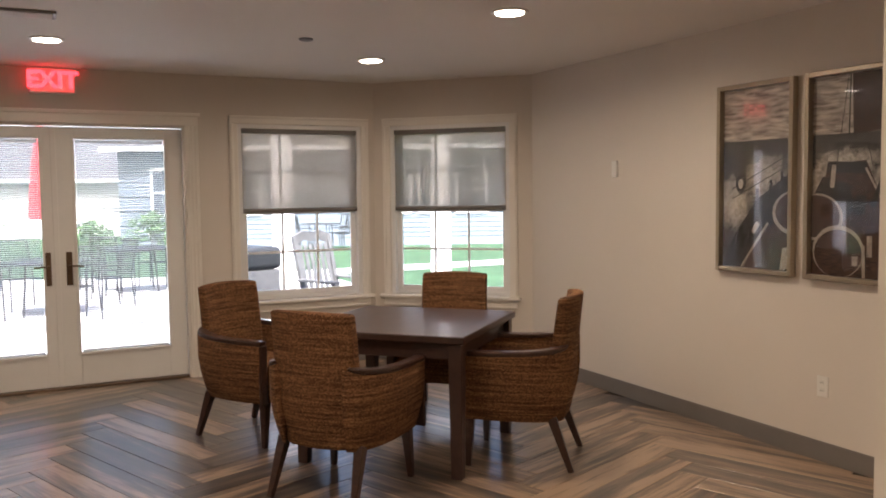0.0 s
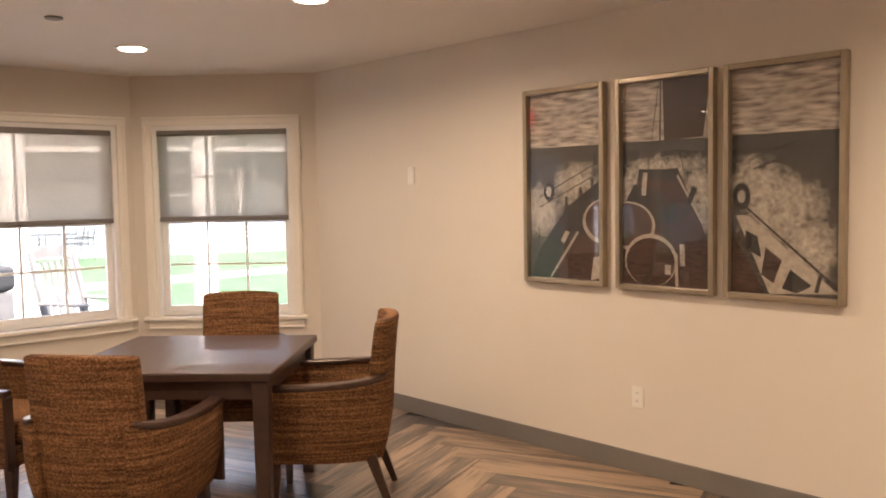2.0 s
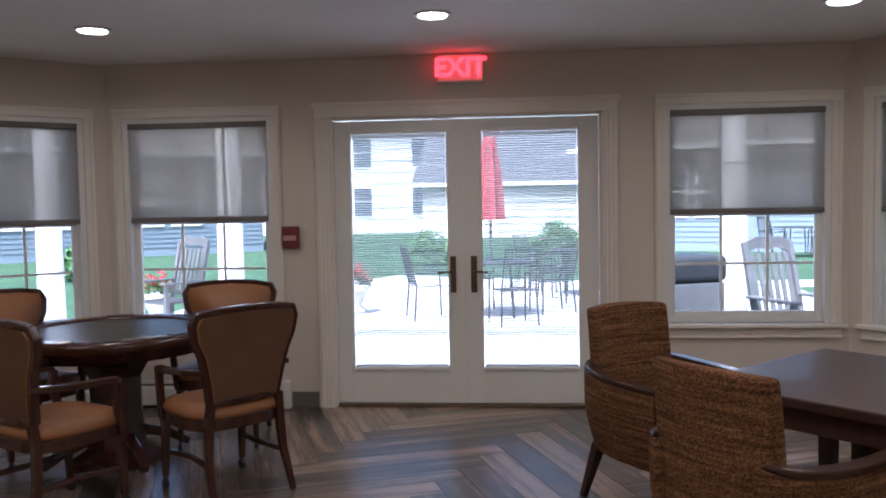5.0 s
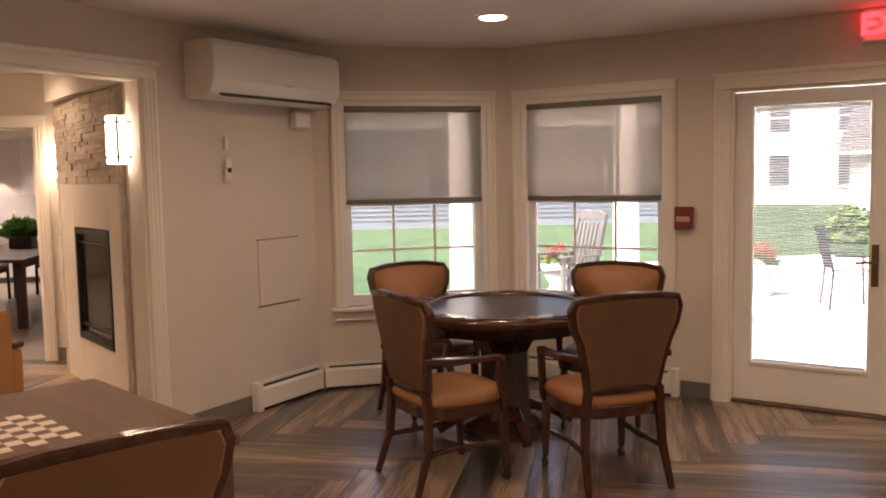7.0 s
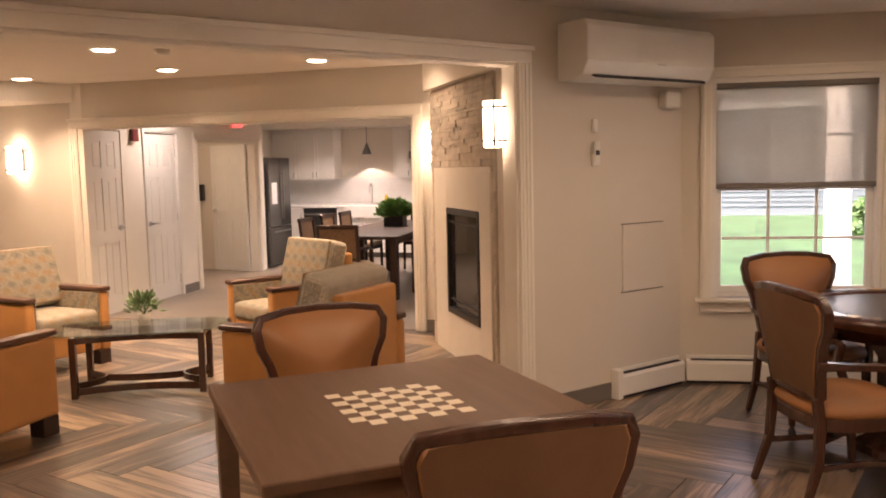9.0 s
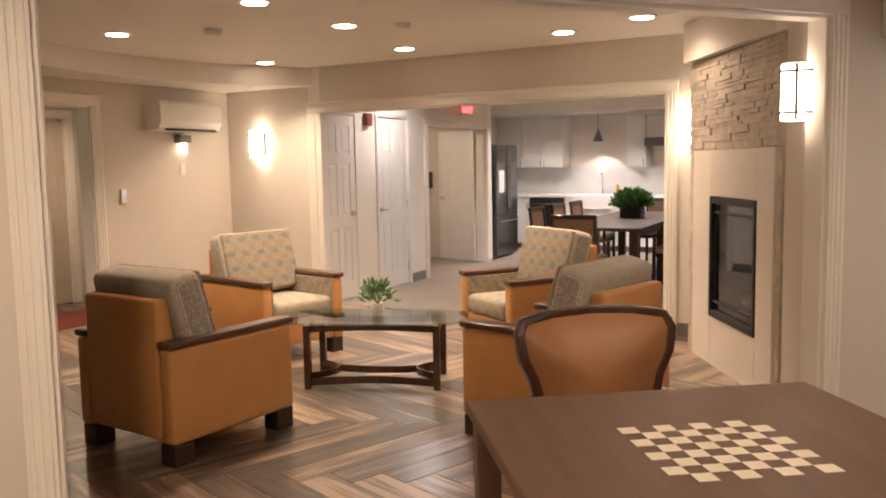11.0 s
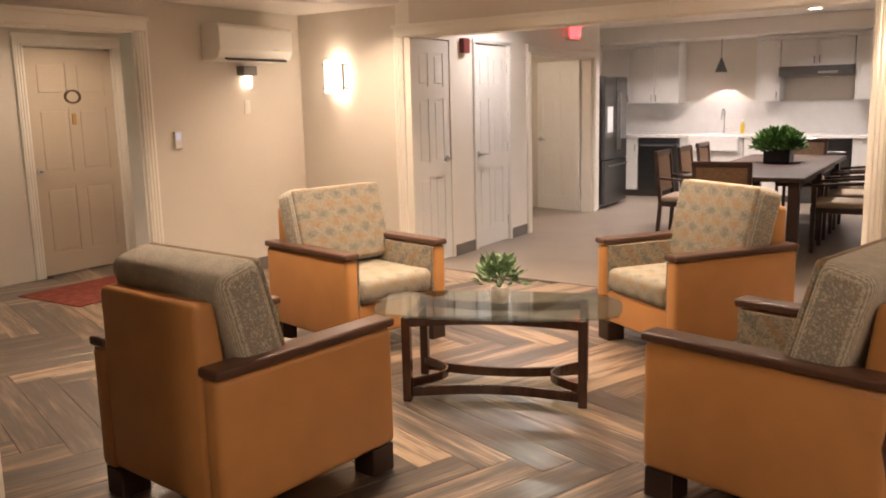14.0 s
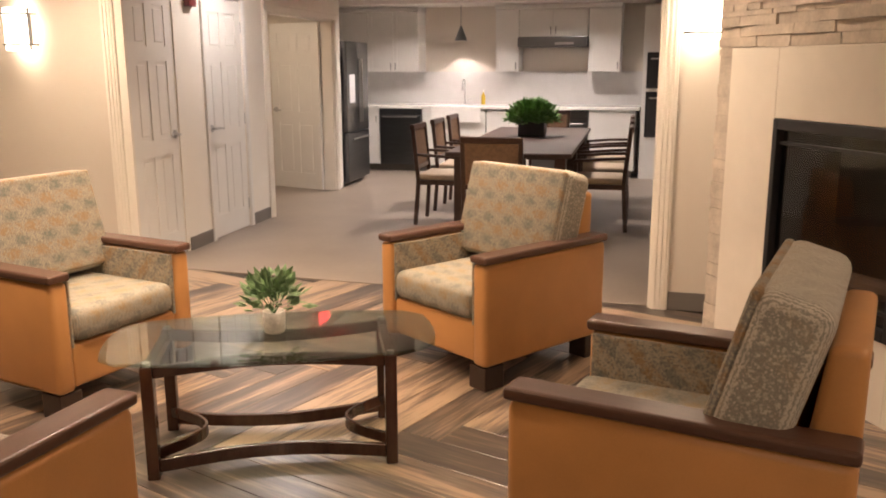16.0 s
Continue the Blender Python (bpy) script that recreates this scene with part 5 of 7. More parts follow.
def sea_mat(name, kind):
    m = bpy.data.materials.new(name)
    m.use_nodes = True
    t = m.node_tree
    n, l = t.nodes, t.links
    b = n["Principled BSDF"]
    b.inputs["Roughness"].default_value = 0.5
    tc, mp, no, cr = n.new("ShaderNodeTexCoord"), n.new("ShaderNodeMapping"), n.new("ShaderNodeTexNoise"), n.new("ShaderNodeValToRGB")
    l.new(tc.outputs["Object"], mp.inputs[0])
    l.new(mp.outputs[0], no.inputs[0])
    l.new(no.outputs[0], cr.inputs[0])
    l.new(cr.outputs[0], b.inputs["Base Color"])
    no.inputs["Detail"].default_value = 7
    e = cr.color_ramp.elements
    if kind == "sky":
        mp.inputs["Scale"].default_value = (1.6, 1, 9)
        a, c = (0.17, 0.14, 0.12), (0.66, 0.58, 0.49)
    elif kind == "sea":
        mp.inputs["Scale"].default_value = (8, 1, 40)
        a, c = (0.012, 0.011, 0.010), (0.105, 0.092, 0.078)
    else:
        mp.inputs["Scale"].default_value = (4, 1, 30)
        a, c = (0.015, 0.008, 0.006), (0.085, 0.040, 0.026)
    e[0].position, e[0].color = 0.35, (*a, 1)
    e[1].position, e[1].color = 0.68, (*c, 1)
    return m


SKYM, DECK = sea_mat("print_sky", "sky"), sea_mat("print_deck", "deck")
ROPE = mat("print_pale", (0.38, 0.33, 0.27), 0.5, vary=0.2, scale=30)
INKD = mat("print_dark", (0.018, 0.014, 0.012), 0.5, vary=0.2)


def flat(bm, pts, y):
    vs = [bm.verts.new((x, y, z)) for x, z in pts]
    bm.faces.new(vs)
    return bm


def strip(p, q, w):
    dx, dz = q[0] - p[0], q[1] - p[1]
    k = w / 2 / math.hypot(dx, dz)
    return [(p[0] - dz * k, p[1] + dx * k), (q[0] - dz * k, q[1] + dx * k), (q[0] + dz * k, q[1] - dx * k), (p[0] + dz * k, p[1] - dx * k)]


def disc(cx, cz, rx, rz, n=20):
    return [(cx + rx * math.cos(2 * math.pi * k / n), cz + rz * math.sin(2 * math.pi * k / n)) for k in range(n)]


def surf_mat(name, foam):
    """Photographic sea: dark streaked water with torn, soft-edged foam at the given ellipses."""
    m = sea_mat(name, "sea")
    n, l = m.node_tree.nodes, m.node_tree.links
    b = n["Principled BSDF"]
    tc, xyz = n.new("ShaderNodeTexCoord"), n.new("ShaderNodeSeparateXYZ")
    l.new(tc.outputs["Object"], xyz.inputs[0])

    def op(kind, *args):
        x = n.new("ShaderNodeMath")
        x.operation = kind
        for i, v in enumerate(args):
            if isinstance(v, (int, float)):
                x.inputs[i].default_value = v
            else:
                l.new(v, x.inputs[i])
        return x.outputs[0]

    dist = None
    for cx, cz, rx, rz in foam:
        u, v = op("DIVIDE", op("SUBTRACT", xyz.outputs[0], cx), rx), op("DIVIDE", op("SUBTRACT", xyz.outputs[2], cz), rz)
        d = op("SQRT", op("ADD", op("MULTIPLY", u, u), op("MULTIPLY", v, v)))
        dist = d if dist is None else op("MINIMUM", dist, d)
    tear, fleck = n.new("ShaderNodeTexNoise"), n.new("ShaderNodeTexNoise")
    tear.inputs["Scale"].default_value, tear.inputs["Detail"].default_value, tear.inputs["Roughness"].default_value = 14, 9, 0.68
    fleck.inputs["Scale"].default_value, fleck.inputs["Detail"].default_value = 45, 5
    for q in (tear, fleck):
        l.new(tc.outputs["Object"], q.inputs[0])
    mr = n.new("ShaderNodeMapRange")
    mr.inputs[1].default_value, mr.inputs[2].default_value = 1.12, 0.62
    l.new(op("MULTIPLY_ADD", op("SUBTRACT", tear.outputs[0], 0.5), 2.6, dist), mr.inputs[0])
    cr = n.new("ShaderNodeValToRGB")
    e = cr.color_ramp.elements
    e[0].position, e[0].color = 0.33, (0.11, 0.095, 0.080, 1)
    e[1].position, e[1].color = 0.62, (0.52, 0.46, 0.38, 1)
    l.new(op("MULTIPLY_ADD", tear.outputs[0], 0.6, op("MULTIPLY", fleck.outputs[0], 0.4)), cr.inputs[0])
    mx = n.new("ShaderNodeMix")
    mx.data_type = "RGBA"
    water = b.inputs["Base Color"].links[0].from_socket
    l.new(mr.outputs[0], mx.inputs[0])
    l.new(water, mx.inputs[6])
    l.new(cr.outputs[0], mx.inputs[7])
    l.new(mx.outputs[2], b.inputs["Base Color"])
    return m


def picture(s, shapes, label, foam, w=0.575, h=1.12):
    """A framed print; x along the wall from its left edge, z from its bottom."""
    p = thing("framed_print", E_M @ pose(s, -0.002, 1.005), label, "picture", "framed sea prints on the wall")
    f, d = 0.028, 0.045
    part("frame", boxes(((0, -d, 0), (f, 0, h)), ((w - f, -d, 0), (w, 0, h)), ((f, -d, 0), (w - f, 0, f)), ((f, -d, h - f), (w - f, 0, h))), SILVER, p, "champagne metal frame", bevel=0.004)
    part("backing", boxes(((f, -0.006, f), (w - f, -0.001, h - f))), INKD, p)
    hor = 0.70 * h
    part("printed_sky", flat(bmesh.new(), [(f, hor), (w - f, hor), (w - f, h - f), (f, h - f)], -0.0070), SKYM, p)
    part("printed_sea", flat(bmesh.new(), [(f, f), (w - f, f), (w - f, hor), (f, hor)], -0.0070), surf_mat("print_sea", foam), p)
    y = -0.0078
    for nm, material, pts in shapes:
        cl = [(min(max(x, f), w - f), min(max(z, f), h - f)) for x, z in pts]
        part(nm, flat(bmesh.new(), cl, y), material, p)
        y -= 0.0005
    gl = part("picture_glass", boxes(((f, -0.030, f), (w - f, -0.028, h - f))), PICGLASS, p)
    gl.visible_shadow = False
    return p


FOAM = mat("print_foam", (0.34, 0.30, 0.26), 0.5, vary=0.5, scale=30, grain=70)


picture(3.203 - 1.03, [("printed_hull", INKD, [(0.03, 0.03), (0.10, 0.20), (0.30, 0.44), (0.55, 0.60), (0.55, 0.03)]), ("printed_rail", INKD, strip((0.10, 0.50), (0.55, 0.70), 0.006)), ("printed_rail", INKD, strip((0.10, 0.44), (0.55, 0.64), 0.006)), ("printed_deck", DECK, [(0.18, 0.03), (0.32, 0.26), (0.55, 0.34), (0.55, 0.03)]),
        ("printed_coaming", ROPE, disc(0.58, 0.36, 0.17, 0.13)), ("printed_hatch", DECK, disc(0.59, 0.368, 0.158, 0.116)), ("printed_buoy", INKD, disc(0.17, 0.53, 0.04, 0.055)), ("printed_buoy_hole", FOAM, disc(0.17, 0.53, 0.02, 0.03)), ("printed_line", ROPE, strip((0.18, 0.03), (0.38, 0.30), 0.016)), ("printed_post", INKD, strip((0.30, 0.40), (0.30, 0.50), 0.02)), ("printed_post", INKD, strip((0.40, 0.45), (0.40, 0.55), 0.02)), ("printed_post", INKD, strip((0.48, 0.49), (0.48, 0.60), 0.02)), ("printed_cleat", ROPE, strip((0.27, 0.24), (0.31, 0.30), 0.03)), ("printed_chest", ROPE, [(0.47, 0.03), (0.55, 0.05), (0.55, 0.17), (0.49, 0.16)])],
        "framed sepia photograph of a sailing boat's rail at sea", [(0.36, 0.57, 0.17, 0.12), (0.12, 0.42, 0.12, 0.16)])
picture(3.856 - 1.03, [("printed_sail", DECK, [(0.28, 0.78), (0.50, 0.79), (0.54, 1.09), (0.27, 1.09)]), ("printed_sailcloth", FOAM, [(0.51, 0.78), (0.545, 0.78), (0.546, 1.09), (0.54, 1.09)]), ("printed_mast", INKD, strip((0.255, 0.74), (0.26, 1.09), 0.008)), ("printed_stay", INKD, strip((0.18, 0.60), (0.25, 1.09), 0.004)), ("printed_stay", INKD, strip((0.40, 0.60), (0.28, 1.09), 0.004))] + [("printed_deck", DECK, [(0.03, 0.03), (0.03, 0.36), (0.14, 0.62), (0.36, 0.64), (0.50, 0.34), (0.55, 0.20), (0.55, 0.03)]),
        ("printed_cabin", INKD, [(0.12, 0.58), (0.13, 0.64), (0.36, 0.63), (0.37, 0.57)]), ("printed_well", INKD, [(0.03, 0.44), (0.10, 0.56), (0.26, 0.52), (0.30, 0.40), (0.22, 0.30), (0.03, 0.38)]), ("printed_coaming", ROPE, disc(0.06, 0.34, 0.17, 0.13)), ("printed_hatch", DECK, disc(0.055, 0.345, 0.158, 0.116)), ("printed_mast_foot", FOAM, strip((0.16, 0.50), (0.17, 0.62), 0.028)), ("printed_arch", ROPE, disc(0.20, 0.16, 0.16, 0.14)), ("printed_arch_hole", DECK, disc(0.20, 0.15, 0.148, 0.128)), ("printed_rail", ROPE, strip((0.36, 0.60), (0.50, 0.36), 0.012)), ("printed_cleat", INKD, strip((0.40, 0.40), (0.46, 0.54), 0.03)), ("printed_bollard", FOAM, strip((0.39, 0.14), (0.39, 0.25), 0.03)), ("printed_locker", INKD, [(0.30, 0.36), (0.36, 0.36), (0.37, 0.46), (0.31, 0.46)]), ("printed_line", ROPE, strip((0.36, 0.03), (0.355, 0.20), 0.018)), ("printed_lid", FOAM, [(0.29, 0.09), (0.325, 0.09), (0.325, 0.14), (0.29, 0.14)])],
        "framed sepia photograph of a sailing boat's foredeck at sea", [(0.25, 0.62, 0.24, 0.08), (0.47, 0.48, 0.09, 0.20), (0.08, 0.55, 0.08, 0.12)])
picture(4.482 - 1.03, [("printed_deck", DECK, [(0.03, 0.03), (0.03, 0.32), (0.20, 0.03)]), ("printed_rail_side", ROPE, [(0.05, 0.40), (0.11, 0.40), (0.54, 0.05), (0.22, 0.03)]), ("printed_gap", INKD, [(0.10, 0.33), (0.16, 0.30), (0.18, 0.20), (0.10, 0.24)]), ("printed_gap", DECK, [(0.20, 0.25), (0.28, 0.19), (0.24, 0.08), (0.18, 0.12)]), ("printed_gap", INKD, [(0.32, 0.15), (0.42, 0.08), (0.35, 0.04), (0.28, 0.06)]), ("printed_rail", INKD, strip((0.03, 0.50), (0.54, 0.07), 0.010)), ("printed_post", INKD, strip((0.44, 0.05), (0.46, 0.13), 0.018)), ("printed_buoy", INKD, disc(0.08, 0.49, 0.045, 0.065)), ("printed_buoy_hole", FOAM, disc(0.08, 0.49, 0.020, 0.032)), ("printed_line", INKD, strip((0.12, 0.66), (0.34, 0.74), 0.004)), ("printed_bird", INKD, strip((0.14, 0.62), (0.28, 0.665), 0.006))],
        "framed sepia photograph of waves breaking past a boat's rail", [(0.14, 0.55, 0.15, 0.13), (0.27, 0.43, 0.20, 0.17), (0.40, 0.24, 0.14, 0.16)])

# ceiling fittings
def ceiling_disc(x, y, r, label, name, z=CZ):
    s = thing(name, pose(x, y, z), label, name.replace("_", " "))
    part("body", lathe(bmesh.new(), [(r * 0.5, -0.045), (r * 0.9, -0.035), (r, -0.012), (r, 0)], 24), PLASTIC, s, smooth=True)


ceiling_disc(-7.05, -4.94, 0.065, "white round smoke detector on the ceiling", "smoke_detector")
ceiling_disc(-6.44, -3.67, 0.06, "white round smoke detector beside the downlights", "smoke_detector")
vt = thing("ceiling_vent", pose(-0.20, -2.05, CZ), "dark grey ceiling vent grille", "vent")
part("frame", boxes(((-0.15, -0.09, -0.012), (0.15, 0.09, 0))), COVE, vt, bevel=0.004)
for k in range(5):
    part("slat", boxes(((-0.13, -0.07 + k * 0.03, -0.018), (0.13, -0.055 + k * 0.03, -0.0125))), PLASTIC, vt)
v2 = thing("sprinkler_head", pose(1.40, -1.88, CZ), "small recessed sprinkler cover in the ceiling", "sprinkler")
part("cover", lathe(bmesh.new(), [(0.035, -0.012), (0.045, -0.008), (0.045, 0)], 20), COVE, v2)


# ---- fireplace ----
def stone_mat(name):
    return mat(name, (0.56, 0.49, 0.41), 0.7, vary=0.22, scale=9, grain=60, bump=0.4, rand=0.10)


def fireplace():
    m = along(tuple(F0), tuple(F1))
    L = 1.62
    f = struct(new("fireplace"), "built-in gas fireplace with white surround and stacked stone above", "fireplace")
    f.matrix_basis = m
    o0, o1, z0, z1 = 0.50, 1.32, 0.352, 1.213
    s0, s1, sz = 0.13, 1.57, 1.54
    part("breast", boxes(((0, 0.02, 0), (o0 - 0.02, 0.55, 2.20)), ((o1 + 0.02, 0.02, 0), (L, 0.55, 2.20)), ((o0 - 0.02, 0.02, z1 + 0.02), (o1 + 0.02, 0.55, 2.20)), ((o0 - 0.02, 0.02, 0), (o1 + 0.02, 0.55, z0 - 0.02))), CEIL, f)
    marble = mat("white_surround", (0.78, 0.72, 0.63), 0.3, vary=0.05, scale=2.5, grain=14, bump=0.0)
    part("surround", boxes(((s0, -0.022, 0.0), (o0, 0.0195, sz)), ((o1, -0.022, 0.0), (s1, 0.0195, sz)), ((o0, -0.022, z1), (o1, 0.0195, sz)), ((o0, -0.022, 0.0), (o1, 0.0195, z0))), marble, f, "smooth cream-white surround", bevel=0.004)
    box_m = mat("black_firebox", (0.012, 0.011, 0.010), 0.6, vary=0.2)
    part("firebox", boxes(((o0 + 0.04, 0.34, z0), (o1 - 0.04, 0.36, z1)), ((o0, 0.03, z0), (o0 + 0.04, 0.36, z1)), ((o1 - 0.04, 0.03, z0), (o1, 0.36, z1)), ((o0, 0.03, z0), (o1, 0.36, z0 + 0.05)), ((o0, 0.03, z1 - 0.06), (o1, 0.36, z1))), box_m, f, "black firebox")
    b = 0.035
    part("bezel", boxes(((o0 + 0.002, -0.03, z0 + 0.002), (o0 + b, 0.01, z1 - 0.002)), ((o1 - b, -0.03, z0 + 0.002), (o1 - 0.002, 0.01, z1 - 0.002)), ((o0 + b, -0.03, z1 - 0.05), (o1 - b, 0.01, z1 - 0.002)), ((o0 + b, -0.03, z0 + 0.002), (o1 - b, 0.01, z0 + 0.05))), DARKP, f, "black metal bezel", bevel=0.004)
    part("inner_frame", boxes(((o0 + b + 0.005, -0.012, z1 - 0.12), (o1 - b - 0.005, 0.012, z1 - 0.105)), ((o0 + b + 0.005, -0.012, z0 + 0.105), (o1 - b - 0.005, 0.012, z0 + 0.12))), DARKP, f)
    part("fire_glass", boxes(((o0 + b, 0.002, z0 + 0.05), (o1 - b, 0.006, z1 - 0.05))), GLASS, f, "dark reflective glass")
    logs = part("log_set", cyl(bmesh.new(), (o0 + 0.15, 0.2, z0 + 0.12), (o1 - 0.15, 0.22, z0 + 0.14), 0.05, 0.045, 10), mat("ceramic_log", (0.08, 0.05, 0.035), 0.9, vary=0.4, scale=20, bump=0.4), f)
    # stacked stone, course by course
    sm = stone_mat("stacked_stone")
    rng = random.Random(11)
    z = sz + 0.004
    part("mortar", boxes(((0.0, 0.004, sz), (L, 0.0195, 2.195)), ((0.0, 0.004, 0.0), (s0 - 0.001, 0.0195, sz)), ((s1 + 0.001, 0.004, 0), (L, 0.0195, sz))), mat("mortar", (0.52, 0.46, 0.385), 0.9), f)
    while z < 2.17:
        h = rng.choice((0.026, 0.033, 0.04, 0.05))
        h = min(h, 2.195 - z)
        x = 0.0
        while x < L - 0.02:
            w = min(rng.uniform(0.08, 0.34), L - x)
            d = rng.uniform(0.004, 0.018)
            bm = boxes(((x + 0.002, 0.004 - d, z + 0.0015), (x + w - 0.002, 0.003, z + h - 0.0015)))
            for v in bm.verts:
                v.co.z += rng.uniform(-0.002, 0.002)
                v.co.y += rng.uniform(-0.002, 0.002) if v.co.y < 0.002 else 0
            part("stone", bm, sm, f)
            x += w
        z += h
    z = 0.004
    while z < sz:
        h = min(rng.choice((0.05, 0.07, 0.09)), sz - z)
        for x0, x1 in ((0.0, s0 - 0.004), (s1 + 0.004, L)):
            d = rng.uniform(0.004, 0.016)
            part("stone", boxes(((x0 + 0.002, 0.004 - d, z + 0.0015), (x1, 0.003, z + h - 0.0015))), sm, f)
        z += h
    part("head_panel", boxes(((-0.02, -0.06, 2.20), (L + 0.02, 0.55, CZ - 0.003))), CEIL, f)


fireplace()


# ---- wall sconces ----
def sconce(m, label="lit drum wall sconce with frosted glass and dark metal bars", watts=9):
    """y into the wall, centred on z."""
    s = thing("wall_sconce", m, label, "wall sconce", "lit wall sconces")
    part("back_plate", boxes(((-0.05, -0.014, -0.11), (0.05, 0, 0.11))), STEELD, s, bevel=0.004)
    bm = lathe(bmesh.new(), [(0.086, -0.145), (0.092, -0.138), (0.092, 0.138), (0.086, 0.145)], 28, (0, 0, 0))
    for v in bm.verts:
        v.co.y = v.co.y * 0.72 - 0.088
    part("shade", bm, SCONCE, s, "frosted glowing glass", smooth=True)
    for z in (-0.105, 0.105):
        bm = bmesh.new()
        sweep(bm, [(-0.10, -0.004, z), (-0.10, -0.088, z), (-0.07, -0.150, z), (0, -0.162, z), (0.07, -0.150, z), (0.10, -0.088, z), (0.10, -0.004, z)], 0.006, 0.012)
        part("metal_band", bm, STEELD, s)
    part("side_bar", boxes(((0.098, -0.095, -0.142), (0.106, -0.080, 0.142))), STEELD, s)
    part("arm", boxes(((-0.02, -0.03, -0.02), (0.02, -0.0145, 0.02))), STEELD, s)
    for z in (0.175, -0.175):
        la = new("sconce_lamp", bpy.data.lights.new("sconce_lamp", "POINT"))
        la.data.energy, la.data.color, la.data.shadow_soft_size = watts, WARM, 0.025
        la.parent = s
        la.matrix_basis = pose(0, -0.085, z)
    return s


KS = along(tuple(C2), tuple(E2p))
sconce(KS @ pose(0.50, -0.002, 1.72), watts=0.12)
sconce(KS @ pose(4.90 + 0.22, -0.002, 1.74), watts=0.12)
FR = along(tuple(F1 + Vector((0.0, 0.02))), (-HW - 0.12, OPN + 0.02))
sconce(FR @ pose(0.775, -0.002, 1.79) @ Matrix.Diagonal((0.7, 0.9, 0.95, 1.0)), watts=0.08)

# entry-side wall fittings
TS = along(tuple(T3), tuple(C2))
def tpos(k, z):
    return TS @ pose(9.0 - k, -0.002, z)


mini_split(tpos(1.20, 1.85), "white wall air conditioner high on the lounge wall")
th = thing("thermostat", tpos(1.52, 1.22), "white wall thermostat with a blue screen", "thermostat")
part("body", boxes(((-0.035, -0.025, -0.07), (0.035, 0, 0.07))), PLASTIC, th, bevel=0.006)
part("screen", boxes(((-0.024, -0.0265, 0.0), (0.024, -0.0252, 0.055))), glow("blue_screen", (0.16, 0.30, 0.6), 0.15), th)
sb = thing("emergency_light", tpos(0.72, 1.69), "small emergency light unit, lit, on the wall", "emergency light")
part("bracket", boxes(((-0.10, -0.09, 0.05), (0.06, 0, 0.13))), COVE, sb, bevel=0.006)
part("lens", boxes(((-0.022, -0.06, -0.055), (0.022, -0.002, 0.045))), SCONCE, sb, "glowing lens", bevel=0.006)
s2 = thing("light_switch", tpos(0.72, 1.47), "white wall switch plate", "switch")
part("plate", boxes(((-0.035, -0.008, -0.06), (0.035, 0, 0.06))), PLASTIC, s2, bevel=0.003)
part("rocker", boxes(((-0.015, -0.012, -0.03), (0.015, -0.0081, 0.03))), PLASTIC, s2, bevel=0.002)

# hall: ring on the door, knocker, mat, picture edge
HM = along(HW0, HW1) @ pose(5.2 - 1.84 + 0.45, 0.02, 0)
rg = thing("door_ring", HM @ pose(0, -0.0045, 1.60), "dark oval number plaque on the door", "plaque")
bm = bmesh.new()
pts = [(0.075 * math.cos(radians(a)), -0.008, 0.055 * math.sin(radians(a))) for a in range(0, 360, 15)]
part("ring", sweep(bm, pts, 0.018, 0.016, up=(0, 1, 0), closed=True), BRONZE, rg)
part("plate", prism(bmesh.new(), disc(0, 0, 0.062, 0.043), 0.0, 0.006, Matrix(((1, 0, 0, 0), (0, 0, -1, 0), (0, 1, 0, 0), (0, 0, 0, 1)))), DOORT, rg)
kn = thing("door_knocker", HM @ pose(0, -0.0005, 1.40), "small brass door knocker with a viewer", "knocker")
part("plate", boxes(((-0.022, -0.012, -0.05), (0.022, 0, 0.05))), BRASS, kn, bevel=0.006)
mt = thing("door_mat", along(HW0, HW1) @ pose(5.2 - 1.5, -0.95, 0.003), "red patterned runner on the hall floor", "mat")
part("rug", boxes(((-0.9, -0.35, 0), (0.9, 0.45, 0.008))), mat("red_runner", (0.20, 0.022, 0.016), 0.95, vary=0.4, scale=14, grain=40, bump=0.2, col2=(0.27, 0.06, 0.035)), mt, bevel=0.003)

# closet-wall fittings
a2 = thing("fire_alarm_strobe", CW @ pose(0.90, -0.001, 1.92), "dark red fire alarm sounder on the wall", "fire alarm", "fire alarm stations")
part("body", boxes(((-0.06, -0.05, 0), (0.06, 0, 0.14))), RED, a2, bevel=0.008)
exit_sign(CW @ pose(3.50, -0.001, 2.36))
sp = thing("soap_dispenser", CW @ pose(4.448, 1.06, 1.10, 0, 0, -90), "black wall soap dispenser in the service room", "dispenser")
part("body", boxes(((-0.06, -0.10, 0), (0.06, 0, 0.26))), DARKP, sp, bevel=0.02, seg=3)


# ---- kitchen ----
KM = along(tuple(R2), tuple(KB1))
Q = 0.74
CABW = mat("cabinet_white", (0.70, 0.69, 0.67), 0.4, vary=0.03, scale=3, bump=0.01)
QUARTZ = mat("white_counter", (0.74, 0.73, 0.71), 0.2, vary=0.06, scale=12, grain=90, bump=0.0)


